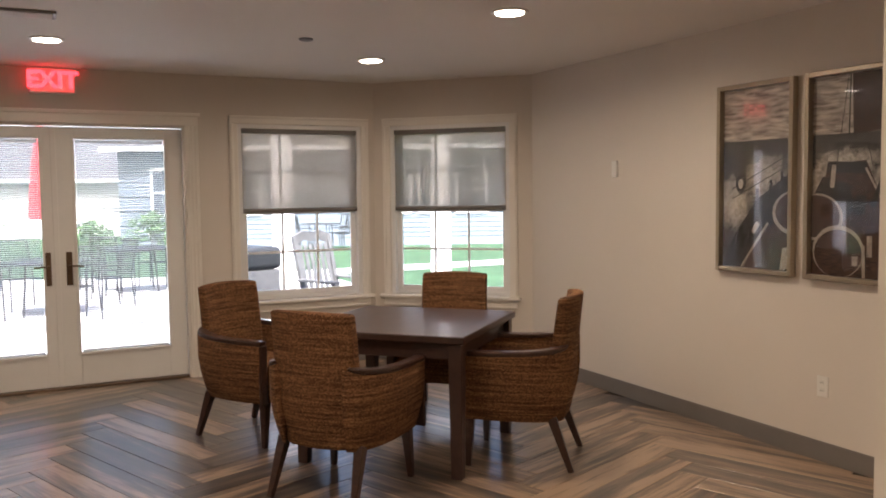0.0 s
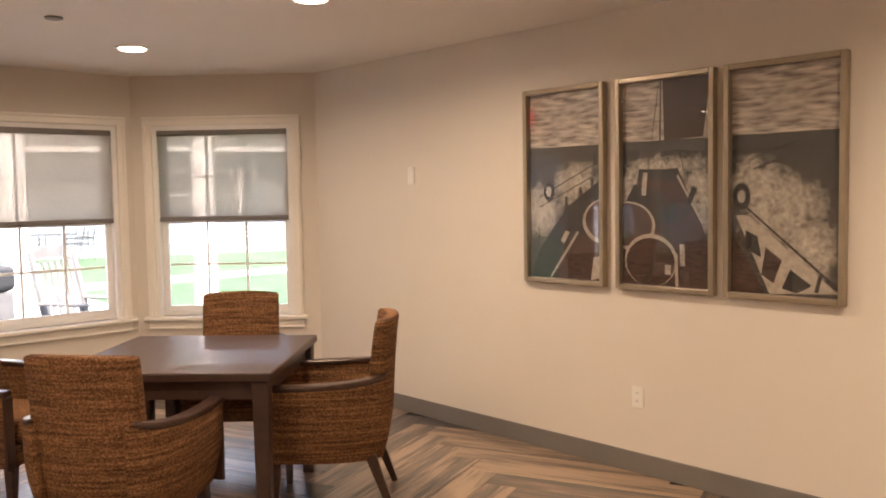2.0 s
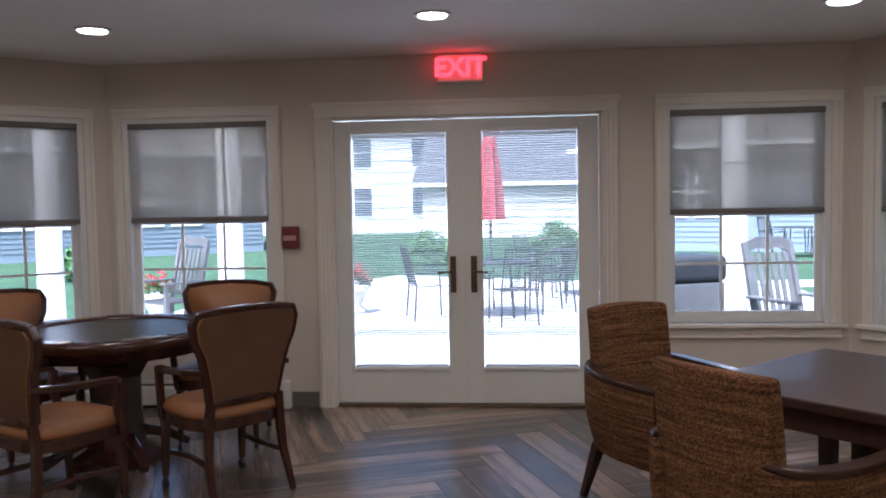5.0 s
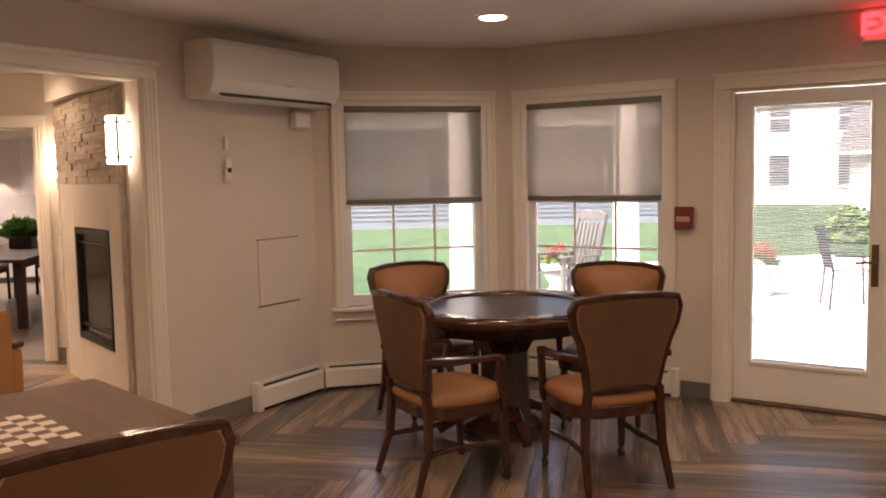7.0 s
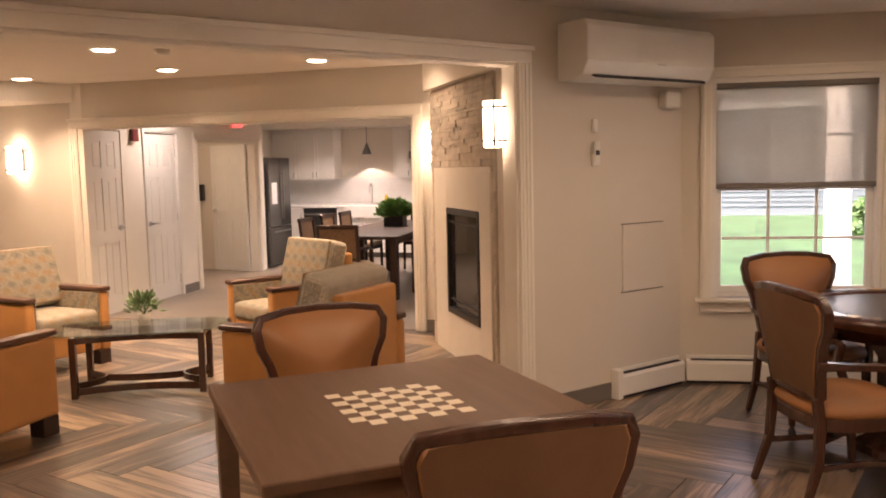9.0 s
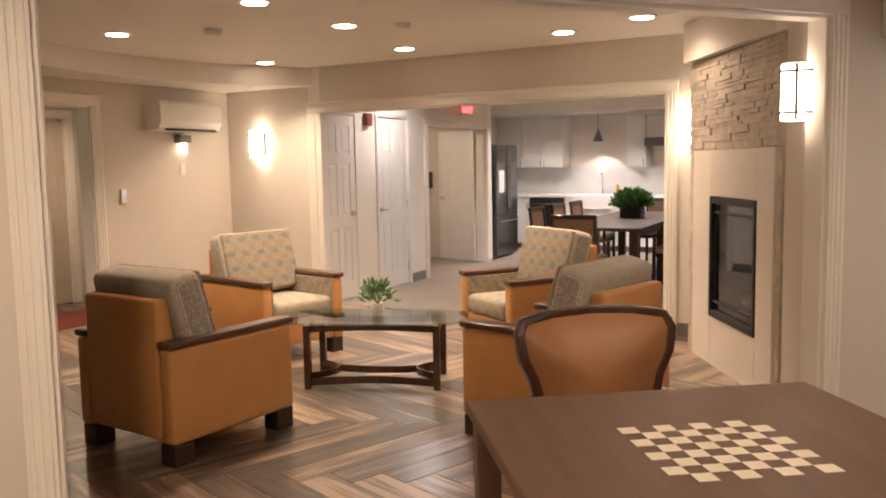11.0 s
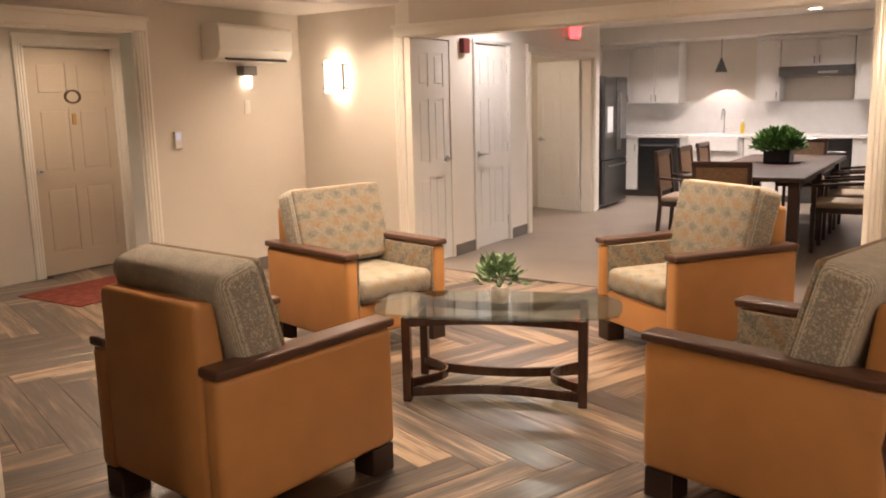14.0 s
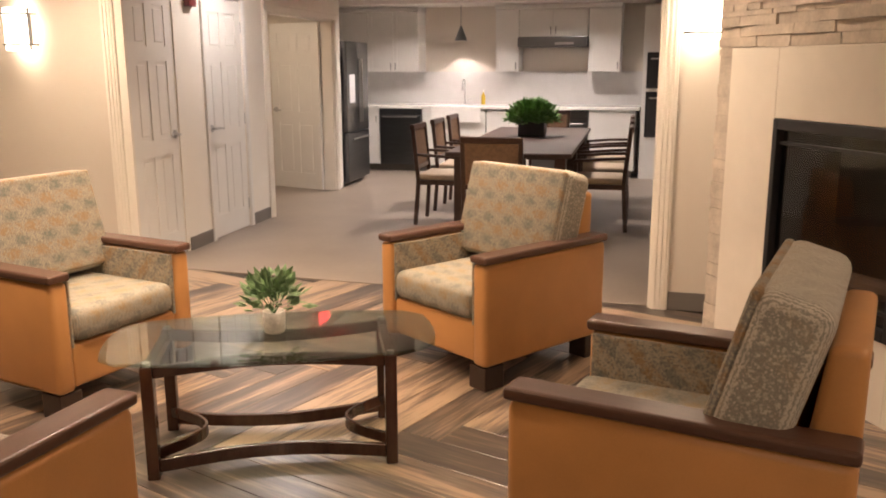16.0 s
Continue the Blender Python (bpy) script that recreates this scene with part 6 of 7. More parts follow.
def cabinet(m, w, z0, z1, d, doors=1, label="white shaker kitchen cabinet", top=False):
    c = thing("kitchen_cabinet", m, label, "cabinet", "white kitchen cabinets")
    part("body", boxes(((0.001, -d, z0), (w - 0.001, 0, z1))), CABW, c, bevel=0.002)
    dw = w / doors
    for k in range(doors):
        a, b = k * dw + 0.004, (k + 1) * dw - 0.004
        lo, hi = z0 + 0.006, z1 - 0.006
        r = 0.055
        bm = boxes(((a, -d - 0.020, lo), (a + r, -d - 0.001, hi)), ((b - r, -d - 0.020, lo), (b, -d - 0.001, hi)), ((a + r, -d - 0.020, lo), (b - r, -d - 0.001, lo + r)), ((a + r, -d - 0.020, hi - r), (b - r, -d - 0.001, hi)), ((a + r, -d - 0.012, lo + r), (b - r, -d - 0.001, hi - r)))
        dr = part("door", bm, CABW, c)
        hx = b - 0.03 if (k == 0 and doors > 1) or doors == 1 else a + 0.03
        hz = (hi - 0.14) if z0 < 0.5 else lo + 0.07
        part("handle", cyl(bmesh.new(), (hx, -d - 0.045, hz - 0.05), (hx, -d - 0.045, hz + 0.05), 0.006, seg=8), STEELD, dr, "dark bar handle")
    return c


for q0, w, n in ((0.02, 0.70, 1), (1.36, 0.9, 2), (2.27, 0.6, 1), (3.65, 0.6, 1)):
    cabinet(KM @ pose(q0, -0.002, 0), w, 0.10, 0.88, 0.60, n, "white shaker base cabinet under the counter")
tk = thing("toe_kick", KM @ pose(0.02, -0.002, 0), "dark recessed plinth under the base cabinets", "plinth")
part("board", boxes(((0, -0.54, 0.004), (4.2, -0.5, 0.098))), COVE, tk)
ct = thing("kitchen_counter", KM @ pose(0, -0.002, 0), "white stone kitchen counter with a sink", "counter")
part("worktop", boxes(((0.0, -0.645, 0.885), (4.3, 0, 0.925))), QUARTZ, ct, bevel=0.004)
part("backsplash", boxes(((0.0, -0.012, 0.9255), (4.3, 0.0, 1.38))), mat("pale_tile", (0.62, 0.61, 0.60), 0.25, vary=0.05, scale=5, grain=60, bump=0.03), ct)
part("sink_front", boxes(((1.5, -0.66, 0.70), (2.2, -0.6455, 0.915))), WHITE, ct, "white apron sink front", bevel=0.01)
dwm = thing("dishwasher", KM @ pose(0.735, -0.002, 0), "black stainless dishwasher in the base units", "dishwasher")
part("body", boxes(((0.0, -0.60, 0.10), (0.61, 0, 0.88))), STEELD, dwm)
part("front_panel", boxes(((0.004, -0.635, 0.11), (0.606, -0.6005, 0.79))), STEELD, dwm, bevel=0.005)
part("control_strip", boxes(((0.004, -0.635, 0.795), (0.606, -0.6005, 0.875))), DARKP, dwm, bevel=0.004)
part("handle", cyl(bmesh.new(), (0.05, -0.665, 0.77), (0.56, -0.665, 0.77), 0.010, seg=10), STEEL, dwm)
for q0, w, n in ((0.02, 0.46, 1), (0.48, 0.75, 2), (2.33, 0.32, 1)):
    cabinet(KM @ pose(q0, -0.002, 0), w, 1.38, 2.20, 0.33, n, "white shaker wall cabinet")
cabinet(KM @ pose(2.66, -0.002, 0), 0.92, 1.84, 2.20, 0.33, 2, "white shaker wall cabinet above the range hood")
cabinet(KM @ pose(3.59, -0.002, 0), 0.42, 1.38, 2.20, 0.33, 1, "white shaker wall cabinet")
cm = thing("cabinet_crown", KM @ pose(0.02, -0.002, 2.202), "white crown moulding on the wall cabinets", "moulding")
part("moulding", boxes(((0, -0.36, 0), (1.22, 0, 0.06)), ((2.3, -0.36, 0), (4.0, 0, 0.06))), CABW, cm, bevel=0.01)
hd = thing("range_hood", KM @ pose(2.66, -0.002, 1.70), "slim stainless range hood under the cabinet", "range hood")
part("canopy", boxes(((0, -0.48, 0), (0.92, 0, 0.135))), STEELD, hd, bevel=0.01)
# strip of paler steel set on the canopy's front
part("pale_steel_strip", boxes(((0.5, -0.4815, 0.03), (0.75, -0.4805, 0.06))), STEEL, hd)
rgz = thing("range_cooker", KM @ pose(2.88, -0.002, 0), "stainless slide-in cooker between the base cabinets", "cooker")
part("body", boxes(((0, -0.62, 0.01), (0.76, -0.02, 0.875))), STEELD, rgz, bevel=0.006)
part("oven_window", boxes(((0.12, -0.6225, 0.35), (0.64, -0.6205, 0.62))), DARKP, rgz)
part("handle", cyl(bmesh.new(), (0.06, -0.65, 0.70), (0.70, -0.65, 0.70), 0.011, seg=10), STEEL, rgz)
fc = thing("kitchen_faucet", KM @ pose(1.85, -0.14, 0.9255), "tall chrome gooseneck kitchen faucet", "faucet")
part("base", cyl(bmesh.new(), (0, 0, 0), (0, 0, 0.05), 0.025, 0.022, 16), STEEL, fc)
bm = bmesh.new()
pts = [Vector((0, 0, 0.05)), Vector((0, 0, 0.28))] + [Vector((0, -0.07 + 0.07 * math.cos(radians(a)), 0.28 + 0.07 * math.sin(radians(a)))) for a in range(20, 181, 20)] + [Vector((0, -0.14, 0.20))]
for a, b in zip(pts, pts[1:]):
    cyl(bm, a, b, 0.011, seg=10)
part("spout", bm, STEEL, fc, smooth=True)
part("lever", cyl(bmesh.new(), (0.02, 0, 0.06), (0.10, 0, 0.085), 0.007, seg=8), STEEL, fc)
bt = thing("soap_bottle", KM @ pose(2.12, -0.16, 0.9255), "yellow dish-soap bottle on the counter", "bottle")
part("bottle", lathe(bmesh.new(), [(0.028, 0), (0.03, 0.01), (0.03, 0.12), (0.012, 0.15), (0.012, 0.17)], 16), mat("yellow_soap", (0.6, 0.42, 0.06), 0.2, vary=0.05), bt, smooth=True)
part("cap", cyl(bmesh.new(), (0, 0, 0.17), (0, 0, 0.20), 0.012, seg=10), PLASTIC, bt)
pd = thing("pendant_lamp", KM @ pose(1.83, -0.30, 0), "small dark metal cone pendant lamp over the sink, lit", "pendant lamp")
part("cone", lathe(bmesh.new(), [(0.085, 1.80), (0.088, 1.80), (0.03, 1.95), (0.012, 2.0), (0.012, 2.0)], 24), STEELD, pd, smooth=True)
part("rod", cyl(bmesh.new(), (0, 0, 2.0), (0, 0, 2.27), 0.006, seg=8), STEELD, pd)
part("bulb", cyl(bmesh.new(), (0, 0, 1.803), (0, 0, 1.83), 0.035, seg=14), LAMP, pd)
la = new("pendant_light", bpy.data.lights.new("pendant_light", "SPOT"))
la.data.energy, la.data.color, la.data.spot_size, la.data.shadow_soft_size = 6, (1, 0.85, 0.75), radians(110), 0.04
la.parent = pd
la.matrix_basis = pose(0, 0, 1.79)

fr = thing("refrigerator", along(tuple(K1), tuple(K1 + KD)) @ pose(0.06, 0.72, 0), "dark stainless french-door refrigerator", "refrigerator")
part("case", boxes(((0, -0.70, 0.02), (0.86, 0, 1.76))), STEELD, fr, bevel=0.006)
for a, b in ((0.004, 0.428), (0.432, 0.856)):
    dd = part("door", boxes(((a, -0.775, 0.66), (b, -0.702, 1.755))), STEELD, fr, bevel=0.012, seg=3)
    hx = b - 0.04 if a < 0.2 else a + 0.04
    part("handle", cyl(bmesh.new(), (hx, -0.815, 0.78), (hx, -0.815, 1.55), 0.011, seg=10), STEEL, dd)
part("dispenser", boxes(((0.10, -0.778, 1.02), (0.30, -0.7755, 1.36))), glow("dispenser_panel", (0.05, 0.08, 0.3), 0.03), fr, "dark water dispenser panel")
dz = part("freezer_drawer", boxes(((0.004, -0.775, 0.06), (0.856, -0.702, 0.652))), STEELD, fr, bevel=0.012, seg=3)
part("handle", cyl(bmesh.new(), (0.08, -0.815, 0.58), (0.78, -0.815, 0.58), 0.011, seg=10), STEEL, dz)
ov = thing("oven_tower", KM @ pose(4.32, -0.002, 0), "white tall cabinet with black built-in wall ovens", "oven cabinet")
part("body", boxes(((0, -0.64, 0.0), (0.78, 0, 2.2))), CABW, ov, bevel=0.004)
part("oven", boxes(((0.05, -0.662, 0.55), (0.73, -0.6405, 1.13))), DARKP, ov, "black glass wall oven", bevel=0.005)
part("microwave", boxes(((0.05, -0.662, 1.17), (0.73, -0.6405, 1.62))), DARKP, ov, "black glass microwave", bevel=0.005)
for z in (1.05, 1.54):
    part("handle", cyl(bmesh.new(), (0.10, -0.69, z), (0.68, -0.69, z), 0.010, seg=10), STEEL, ov)


def dining_chair(m, label="dark wood dining armchair with caned back and beige seat"):
    c = thing("dining_chair", m, label, "chair", "dining chairs round the long table")
    for s in (-1, 1):
        part("rear_post", sweep(bmesh.new(), [(s * 0.23, -0.24, 0.003), (s * 0.22, -0.21, 0.42), (s * 0.225, -0.26, 0.92)], 0.036, 0.036, up=(0, 1, 0)), WALNUT, c, bevel=0.005)
        part("front_leg", sweep(bmesh.new(), [(s * 0.235, 0.22, 0.003), (s * 0.235, 0.21, 0.62)], 0.036, 0.036, up=(0, 1, 0)), WALNUT, c, bevel=0.005)
        part("arm", sweep(bmesh.new(), [(s * 0.225, -0.225, 0.66), (s * 0.255, 0.0, 0.65), (s * 0.24, 0.23, 0.63)], 0.045, 0.026), WALNUT, c, bevel=0.006)
    part("seat_frame", boxes(((-0.24, -0.22, 0.38), (0.24, 0.23, 0.425))), WALNUT, c, bevel=0.005)
    part("seat_cushion", boxes(((-0.235, -0.205, 0.426), (0.235, 0.24, 0.485))), SEATF, c, bevel=0.022, seg=3, smooth=True)
    part("top_rail", boxes(((-0.24, -0.285, 0.88), (0.24, -0.245, 0.93))), WALNUT, c, bevel=0.008)
    part("lower_rail", boxes(((-0.21, -0.245, 0.52), (0.21, -0.215, 0.56))), WALNUT, c, bevel=0.004)
    bm = bmesh.new()
    box(bm, (-0.207, -0.008, -0.165), (0.207, 0.008, 0.165), pose(0, -0.247, 0.72, 6.5))
    part("back_panel", bm, BACKC, c, "caned back panel")
    return c


TO = A2 - A2 + Vector((-8.40, -0.93))
kang = math.degrees(math.atan2(KD.y, KD.x))
dt = thing("dining_table", pose(*(TO + 1.5 * KD), 0, 0, 0, kang), "long dark wood dining table", "dining table")
part("tabletop", boxes(((-1.5, -0.52, 0.725), (1.5, 0.52, 0.765))), TABLED, dt, bevel=0.008)
part("apron", boxes(((-1.35, -0.42, 0.64), (1.35, -0.40, 0.7245)), ((-1.35, 0.40, 0.64), (1.35, 0.42, 0.7245))), TABLED, dt)
for x in (-1.35, 0, 1.35):
    for y in (-0.42, 0.42):
        part("leg", boxes(((x - 0.045, y - 0.045, 0.004), (x + 0.045, y + 0.045, 0.7245))), TABLED, dt, bevel=0.005)
base = pose(*(TO + 1.5 * KD), 0.003, 0, 0, kang)
first = dining_chair(base @ pose(-0.55, 0.72, 0, 0, 0, 180))
for x, y, r in ((0.25, 0.72, 180), (1.0, 0.72, 180), (-0.55, -0.72, 0), (0.25, -0.72, 0), (1.0, -0.72, 0), (-1.72, 0.05, -90), (1.78, 0.0, 90)):
    copy_thing(first, base @ pose(x, y, 0, 0, 0, r))
fp = thing("fern_planter", base @ pose(0.25, 0.0, 0.764), "green fern arrangement in a dark square planter", "plant")
part("planter", boxes(((-0.13, -0.13, 0), (0.13, 0.13, 0.15))), DARKP, fp, bevel=0.01)
bm = leafy(bmesh.new(), random.Random(8), 1500, 0.25, 0.21, 0.065, 0.13, up=0.9)
part("fronds", bm, FERN, fp)


# ---- outdoors ----
GRASS = mat("lawn_grass", (0.033, 0.078, 0.032), 0.9, vary=0.35, scale=1.5, grain=80, bump=0.4)
CONC = mat("patio_concrete", (0.60, 0.58, 0.55), 0.85, vary=0.10, scale=1.5, grain=60, bump=0.15)
SIDING = mat("blue_grey_siding", (0.18, 0.22, 0.26), 0.6, vary=0.05, scale=2, grain=40, bump=0.03)
SIDEW = mat("white_siding", (0.72, 0.73, 0.73), 0.6, vary=0.05, scale=2, grain=40, bump=0.03)
ROOF = mat("grey_shingle", (0.10, 0.10, 0.105), 0.9, vary=0.25, scale=8, grain=60, bump=0.3)
PORCHW = mat("porch_paint", (0.74, 0.75, 0.76), 0.5, vary=0.04, scale=3, bump=0.02)
GREYW = mat("weathered_wood", (0.14, 0.14, 0.14), 0.7, vary=0.2, scale=8, grain=60, bump=0.1)
IRON = mat("patio_iron", (0.03, 0.032, 0.035), 0.5, vary=0.1)
CRIMSON = mat("red_canvas", (0.33, 0.035, 0.04), 0.8, vary=0.1, scale=8, bump=0.1)
BARK = mat("bark", (0.10, 0.075, 0.055), 0.9, vary=0.3, scale=12, bump=0.4)
TREEL = mat("tree_leaf", (0.06, 0.13, 0.035), 0.6, vary=0.4, scale=6, bump=0.1)
DARKG = mat("far_window_glass", (0.09, 0.11, 0.13), 0.15, vary=0.1)

bm = bmesh.new()
prism(bm, [(-400, -300), (400, -300), (400, 500), (-400, 500)], -0.3, -0.125)
struct(part("ground", bm, GRASS), "green mown lawn", "ground")
struct(part("pavement", prism(bmesh.new(), [(-3.9, -0.85), (-2.76, 0.17), (2.76, 0.17), (4.0, -0.9), (4.9, -0.9), (4.9, 8.6), (-2, 11.5), (-4.6, 9.0), (-4.6, -0.85)], -0.19, -0.06), CONC), "pale concrete patio outside the doors", "pavement")
struct(part("path", prism(bmesh.new(), [(4.8, 9.2), (30, 10.0), (30, 11.0), (4.6, 10.2)], -0.19, -0.105), CONC), "pale concrete garden path", "pavement")


def porch_column(x, y):
    c = thing("porch_column", pose(x, y, -0.06), "white round porch column on the patio", "column", "porch columns")
    part("shaft", lathe(bmesh.new(), [(0.135, 0.15), (0.13, 0.6), (0.115, 2.5)], 28), PORCHW, c, smooth=True)
    part("base", boxes(((-0.19, -0.19, 0), (0.19, 0.19, 0.10)), ((-0.16, -0.16, 0.1), (0.16, 0.16, 0.15))), PORCHW, c, bevel=0.008)
    part("capital", boxes(((-0.17, -0.17, 2.5), (0.17, 0.17, 2.6))), PORCHW, c, bevel=0.008)


for x in (-4.4, -2.5, 2.4, 4.4):
    porch_column(x, 2.3)
pr = thing("porch_beam", pose(0, 0, 0), "white porch beam resting on round columns", "beam")
part("beam", boxes(((-4.4, 2.12, 2.54), (4.6, 2.48, 2.85))), PORCHW, pr)
part("cornice", boxes(((-4.55, 2.05, 2.851), (4.75, 2.55, 2.93))), PORCHW, pr)


def far_house(m, w, d, h, siding, label, wins, storeys=1, roof=2.2):
    hs = thing("house", m, label, "house")
    part("wall", boxes(((-w / 2, 0, -0.15), (w / 2, d, h))), siding, hs)
    bm = bmesh.new()
    z = 0.15
    while z < h:
        box(bm, (-w / 2, -0.02, z), (w / 2, -0.001, z + 0.012))
        z += 0.15
    tagged(part("siding_laps", bm, siding, hs), kind="stuff")
    bm = prism(bmesh.new(), [(-0.5, h), (d + 0.5, h), (d / 2, h + roof)], -w / 2 - 0.4, w / 2 + 0.4, Matrix(((0, 0, 1, 0), (1, 0, 0, 0), (0, 1, 0, 0), (0, 0, 0, 1))))
    part("roof", bm, ROOF, hs)
    part("eave", boxes(((-w / 2 - 0.4, -0.52, h - 0.12), (w / 2 + 0.4, -0.40, h + 0.03))), PORCHW, hs)
    for x, z, ww, wh in wins:
        wdw = part("window", boxes(((x - ww / 2, -0.03, z), (x + ww / 2, -0.005, z + wh))), DARKG, hs, "dark window")
        t = 0.09
        part("frame", boxes(((x - ww / 2 - t, -0.05, z - t), (x - ww / 2, -0.004, z + wh + t)), ((x + ww / 2, -0.05, z - t), (x + ww / 2 + t, -0.004, z + wh + t)), ((x - ww / 2, -0.05, z - t), (x + ww / 2, -0.004, z)), ((x - ww / 2, -0.05, z + wh), (x + ww / 2, -0.004, z + wh + t)), ((x - ww / 2, -0.048, z + wh / 2 - 0.03), (x + ww / 2, -0.004, z + wh / 2 + 0.03))), PORCHW, wdw)
    return hs


far_house(pose(12.5, 16.5, 0, 0, 0, -24), 22, 9, 3.0, SIDING, "blue-grey sided one-storey house across the lawn", [(x, 0.95, 0.85, 1.35) for x in (-9.5, -8.3, -7.1, -2.4, -1.2, 0, 5, 6.2, 7.4)])
far_house(pose(-17, 15.5, 0, 0, 0, 38), 22, 9, 3.2, SIDING, "blue-grey sided house wing beside the lawn", [(x, 0.9, 0.8, 1.35) for x in (-8, -6.8, -5.6, -3, -1.8, -0.6, 2.2, 3.4, 4.6, 7.2, 8.4)])
far_house(pose(-9.6, 37, 0, 0, 0, 8), 15, 9, 5.4, SIDEW, "white two-storey house beyond the lawn", [(x, z, 0.9, 1.4) for x in (-5, -1.5, 2, 5) for z in (0.8, 3.3)], roof=3.2)


far_house(pose(4.2, 30, 0, 0, 0, -4), 16, 8, 2.2, SIDEW, "low white sided house beyond the lawn", [(x, 0.8, 0.9, 1.0) for x in (5.0, 6.6)], roof=2.6)


def tree(x, y, h, r, seed):
    t = thing("tree", pose(x, y, -0.13), "leafy green tree beyond the lawn", "tree", "garden trees")
    rng = random.Random(seed)
    bm = cyl(bmesh.new(), (0, 0, 0), (0.1, 0.05, h * 0.55), 0.22, 0.12, 10)
    for k in range(6):
        a = k * 1.05 + rng.uniform(-0.2, 0.2)
        cyl(bm, (0.05, 0.03, h * 0.35 + 0.05 * k), (r * 0.6 * math.cos(a), r * 0.6 * math.sin(a), h * (0.6 + 0.05 * k)), 0.08, 0.03, 6)
    part("trunk", bm, BARK, t)
    bm = bmesh.new()
    for _ in range(16):
        a, e = rng.uniform(0, 6.28), rng.uniform(-0.5, 1.3)
        c = Vector((r * 0.62 * math.cos(a) * math.cos(e), r * 0.62 * math.sin(a) * math.cos(e), h * 0.68 + r * 0.6 * math.sin(e)))
        for _ in range(75):
            p = c + Vector((rng.gauss(0, 1), rng.gauss(0, 1), rng.gauss(0, 0.8))) * r * 0.22
            u = Vector((rng.uniform(-1, 1), rng.uniform(-1, 1), rng.uniform(-1, 1))).normalized() * 0.22
            w = u.orthogonal().normalized() * 0.14
            vs = [bm.verts.new(q) for q in (p - u, p + w, p + u, p - w)]
            bm.faces.new(vs)
    part("crown", bm, TREEL, t)


for i, (x, y, h, r) in enumerate(((4, 46, 11, 4.5), (10, 44, 9, 4), (-14, 42, 12, 5), (20, 40, 10, 4), (-10.5, 24, 7, 2.6), (-24, 34, 11, 5), (32, 34, 11, 5), (-1, 52, 13, 5))):
    tree(x, y, h, r, 20 + i)


def shrub(x, y, r, seed, material=None):
    s = thing("shrub", pose(x, y, -0.12), "rounded green garden shrub", "shrub", "garden shrubs")
    rng = random.Random(seed)
    bm = bmesh.new()
    for _ in range(420):
        a, e = rng.uniform(0, 6.28), rng.uniform(0, 1.5)
        k = rng.uniform(0.55, 1.05)
        p = Vector((r * k * math.cos(a) * math.cos(e), r * k * math.sin(a) * math.cos(e), 0.05 + r * 1.1 * k * math.sin(e)))
        u = Vector((rng.uniform(-1, 1), rng.uniform(-1, 1), rng.uniform(-0.3, 1))).normalized() * 0.09
        w = u.orthogonal().normalized() * 0.05
        bm.faces.new([bm.verts.new(q) for q in (p - u, p + w, p + u, p - w)])
    part("foliage", bm, material or TREEL, s)


for i, (x, y, r) in enumerate(((-1.9, 15.2, 0.7), (3.2, 19, 1.0), (1.5, 19.5, 0.8), (-9, 11.6, 0.7))):
    shrub(x, y, r, 50 + i)


def rocking_chair(m):
    c = thing("rocking_chair", m, "weathered grey slatted rocking chair on the patio", "rocking chair", "patio rocking chairs")
    for s in (-1, 1):
        part("rocker", sweep(bmesh.new(), [(s * 0.26, -0.48, 0.10), (s * 0.26, -0.2, 0.03), (s * 0.26, 0.1, 0.025), (s * 0.26, 0.40, 0.08)], 0.03, 0.045), GREYW, c)
        part("front_leg", boxes(((s * 0.26 - 0.022, 0.18, 0.05), (s * 0.26 + 0.022, 0.225, 0.64))), GREYW, c)
        part("back_post", sweep(bmesh.new(), [(s * 0.25, -0.24, 0.05), (s * 0.25, -0.26, 0.45), (s * 0.25, -0.42, 1.12)], 0.045, 0.04, up=(0, 1, 0)), GREYW, c)
        part("arm", boxes(((s * 0.28 - 0.05, -0.30, 0.64), (s * 0.28 + 0.05, 0.27, 0.665))), GREYW, c, bevel=0.008)
    for k in range(7):
        part("seat_slat", boxes(((-0.26, -0.24 + k * 0.068, 0.42), (0.26, -0.185 + k * 0.068, 0.44))), GREYW, c)
    for k in range(6):
        x = -0.19 + k * 0.076
        part("back_slat", sweep(bmesh.new(), [(x, -0.275, 0.50), (x, -0.40, 1.02)], 0.045, 0.016, up=(0, 1, 0)), GREYW, c)
    part("top_rail", sweep(bmesh.new(), [(-0.25, -0.415, 1.07), (-0.12, -0.42, 1.12), (0, -0.418, 1.10), (0.12, -0.42, 1.12), (0.25, -0.415, 1.07)], 0.03, 0.10), GREYW, c)
    part("lower_rail", boxes(((-0.23, -0.295, 0.47), (0.23, -0.265, 0.53))), GREYW, c)
    return c


first = rocking_chair(pose(2.75, 1.45, -0.06, 0, 0, 205))
copy_thing(first, pose(-3.7, 3.5, -0.06, 0, 0, 150))


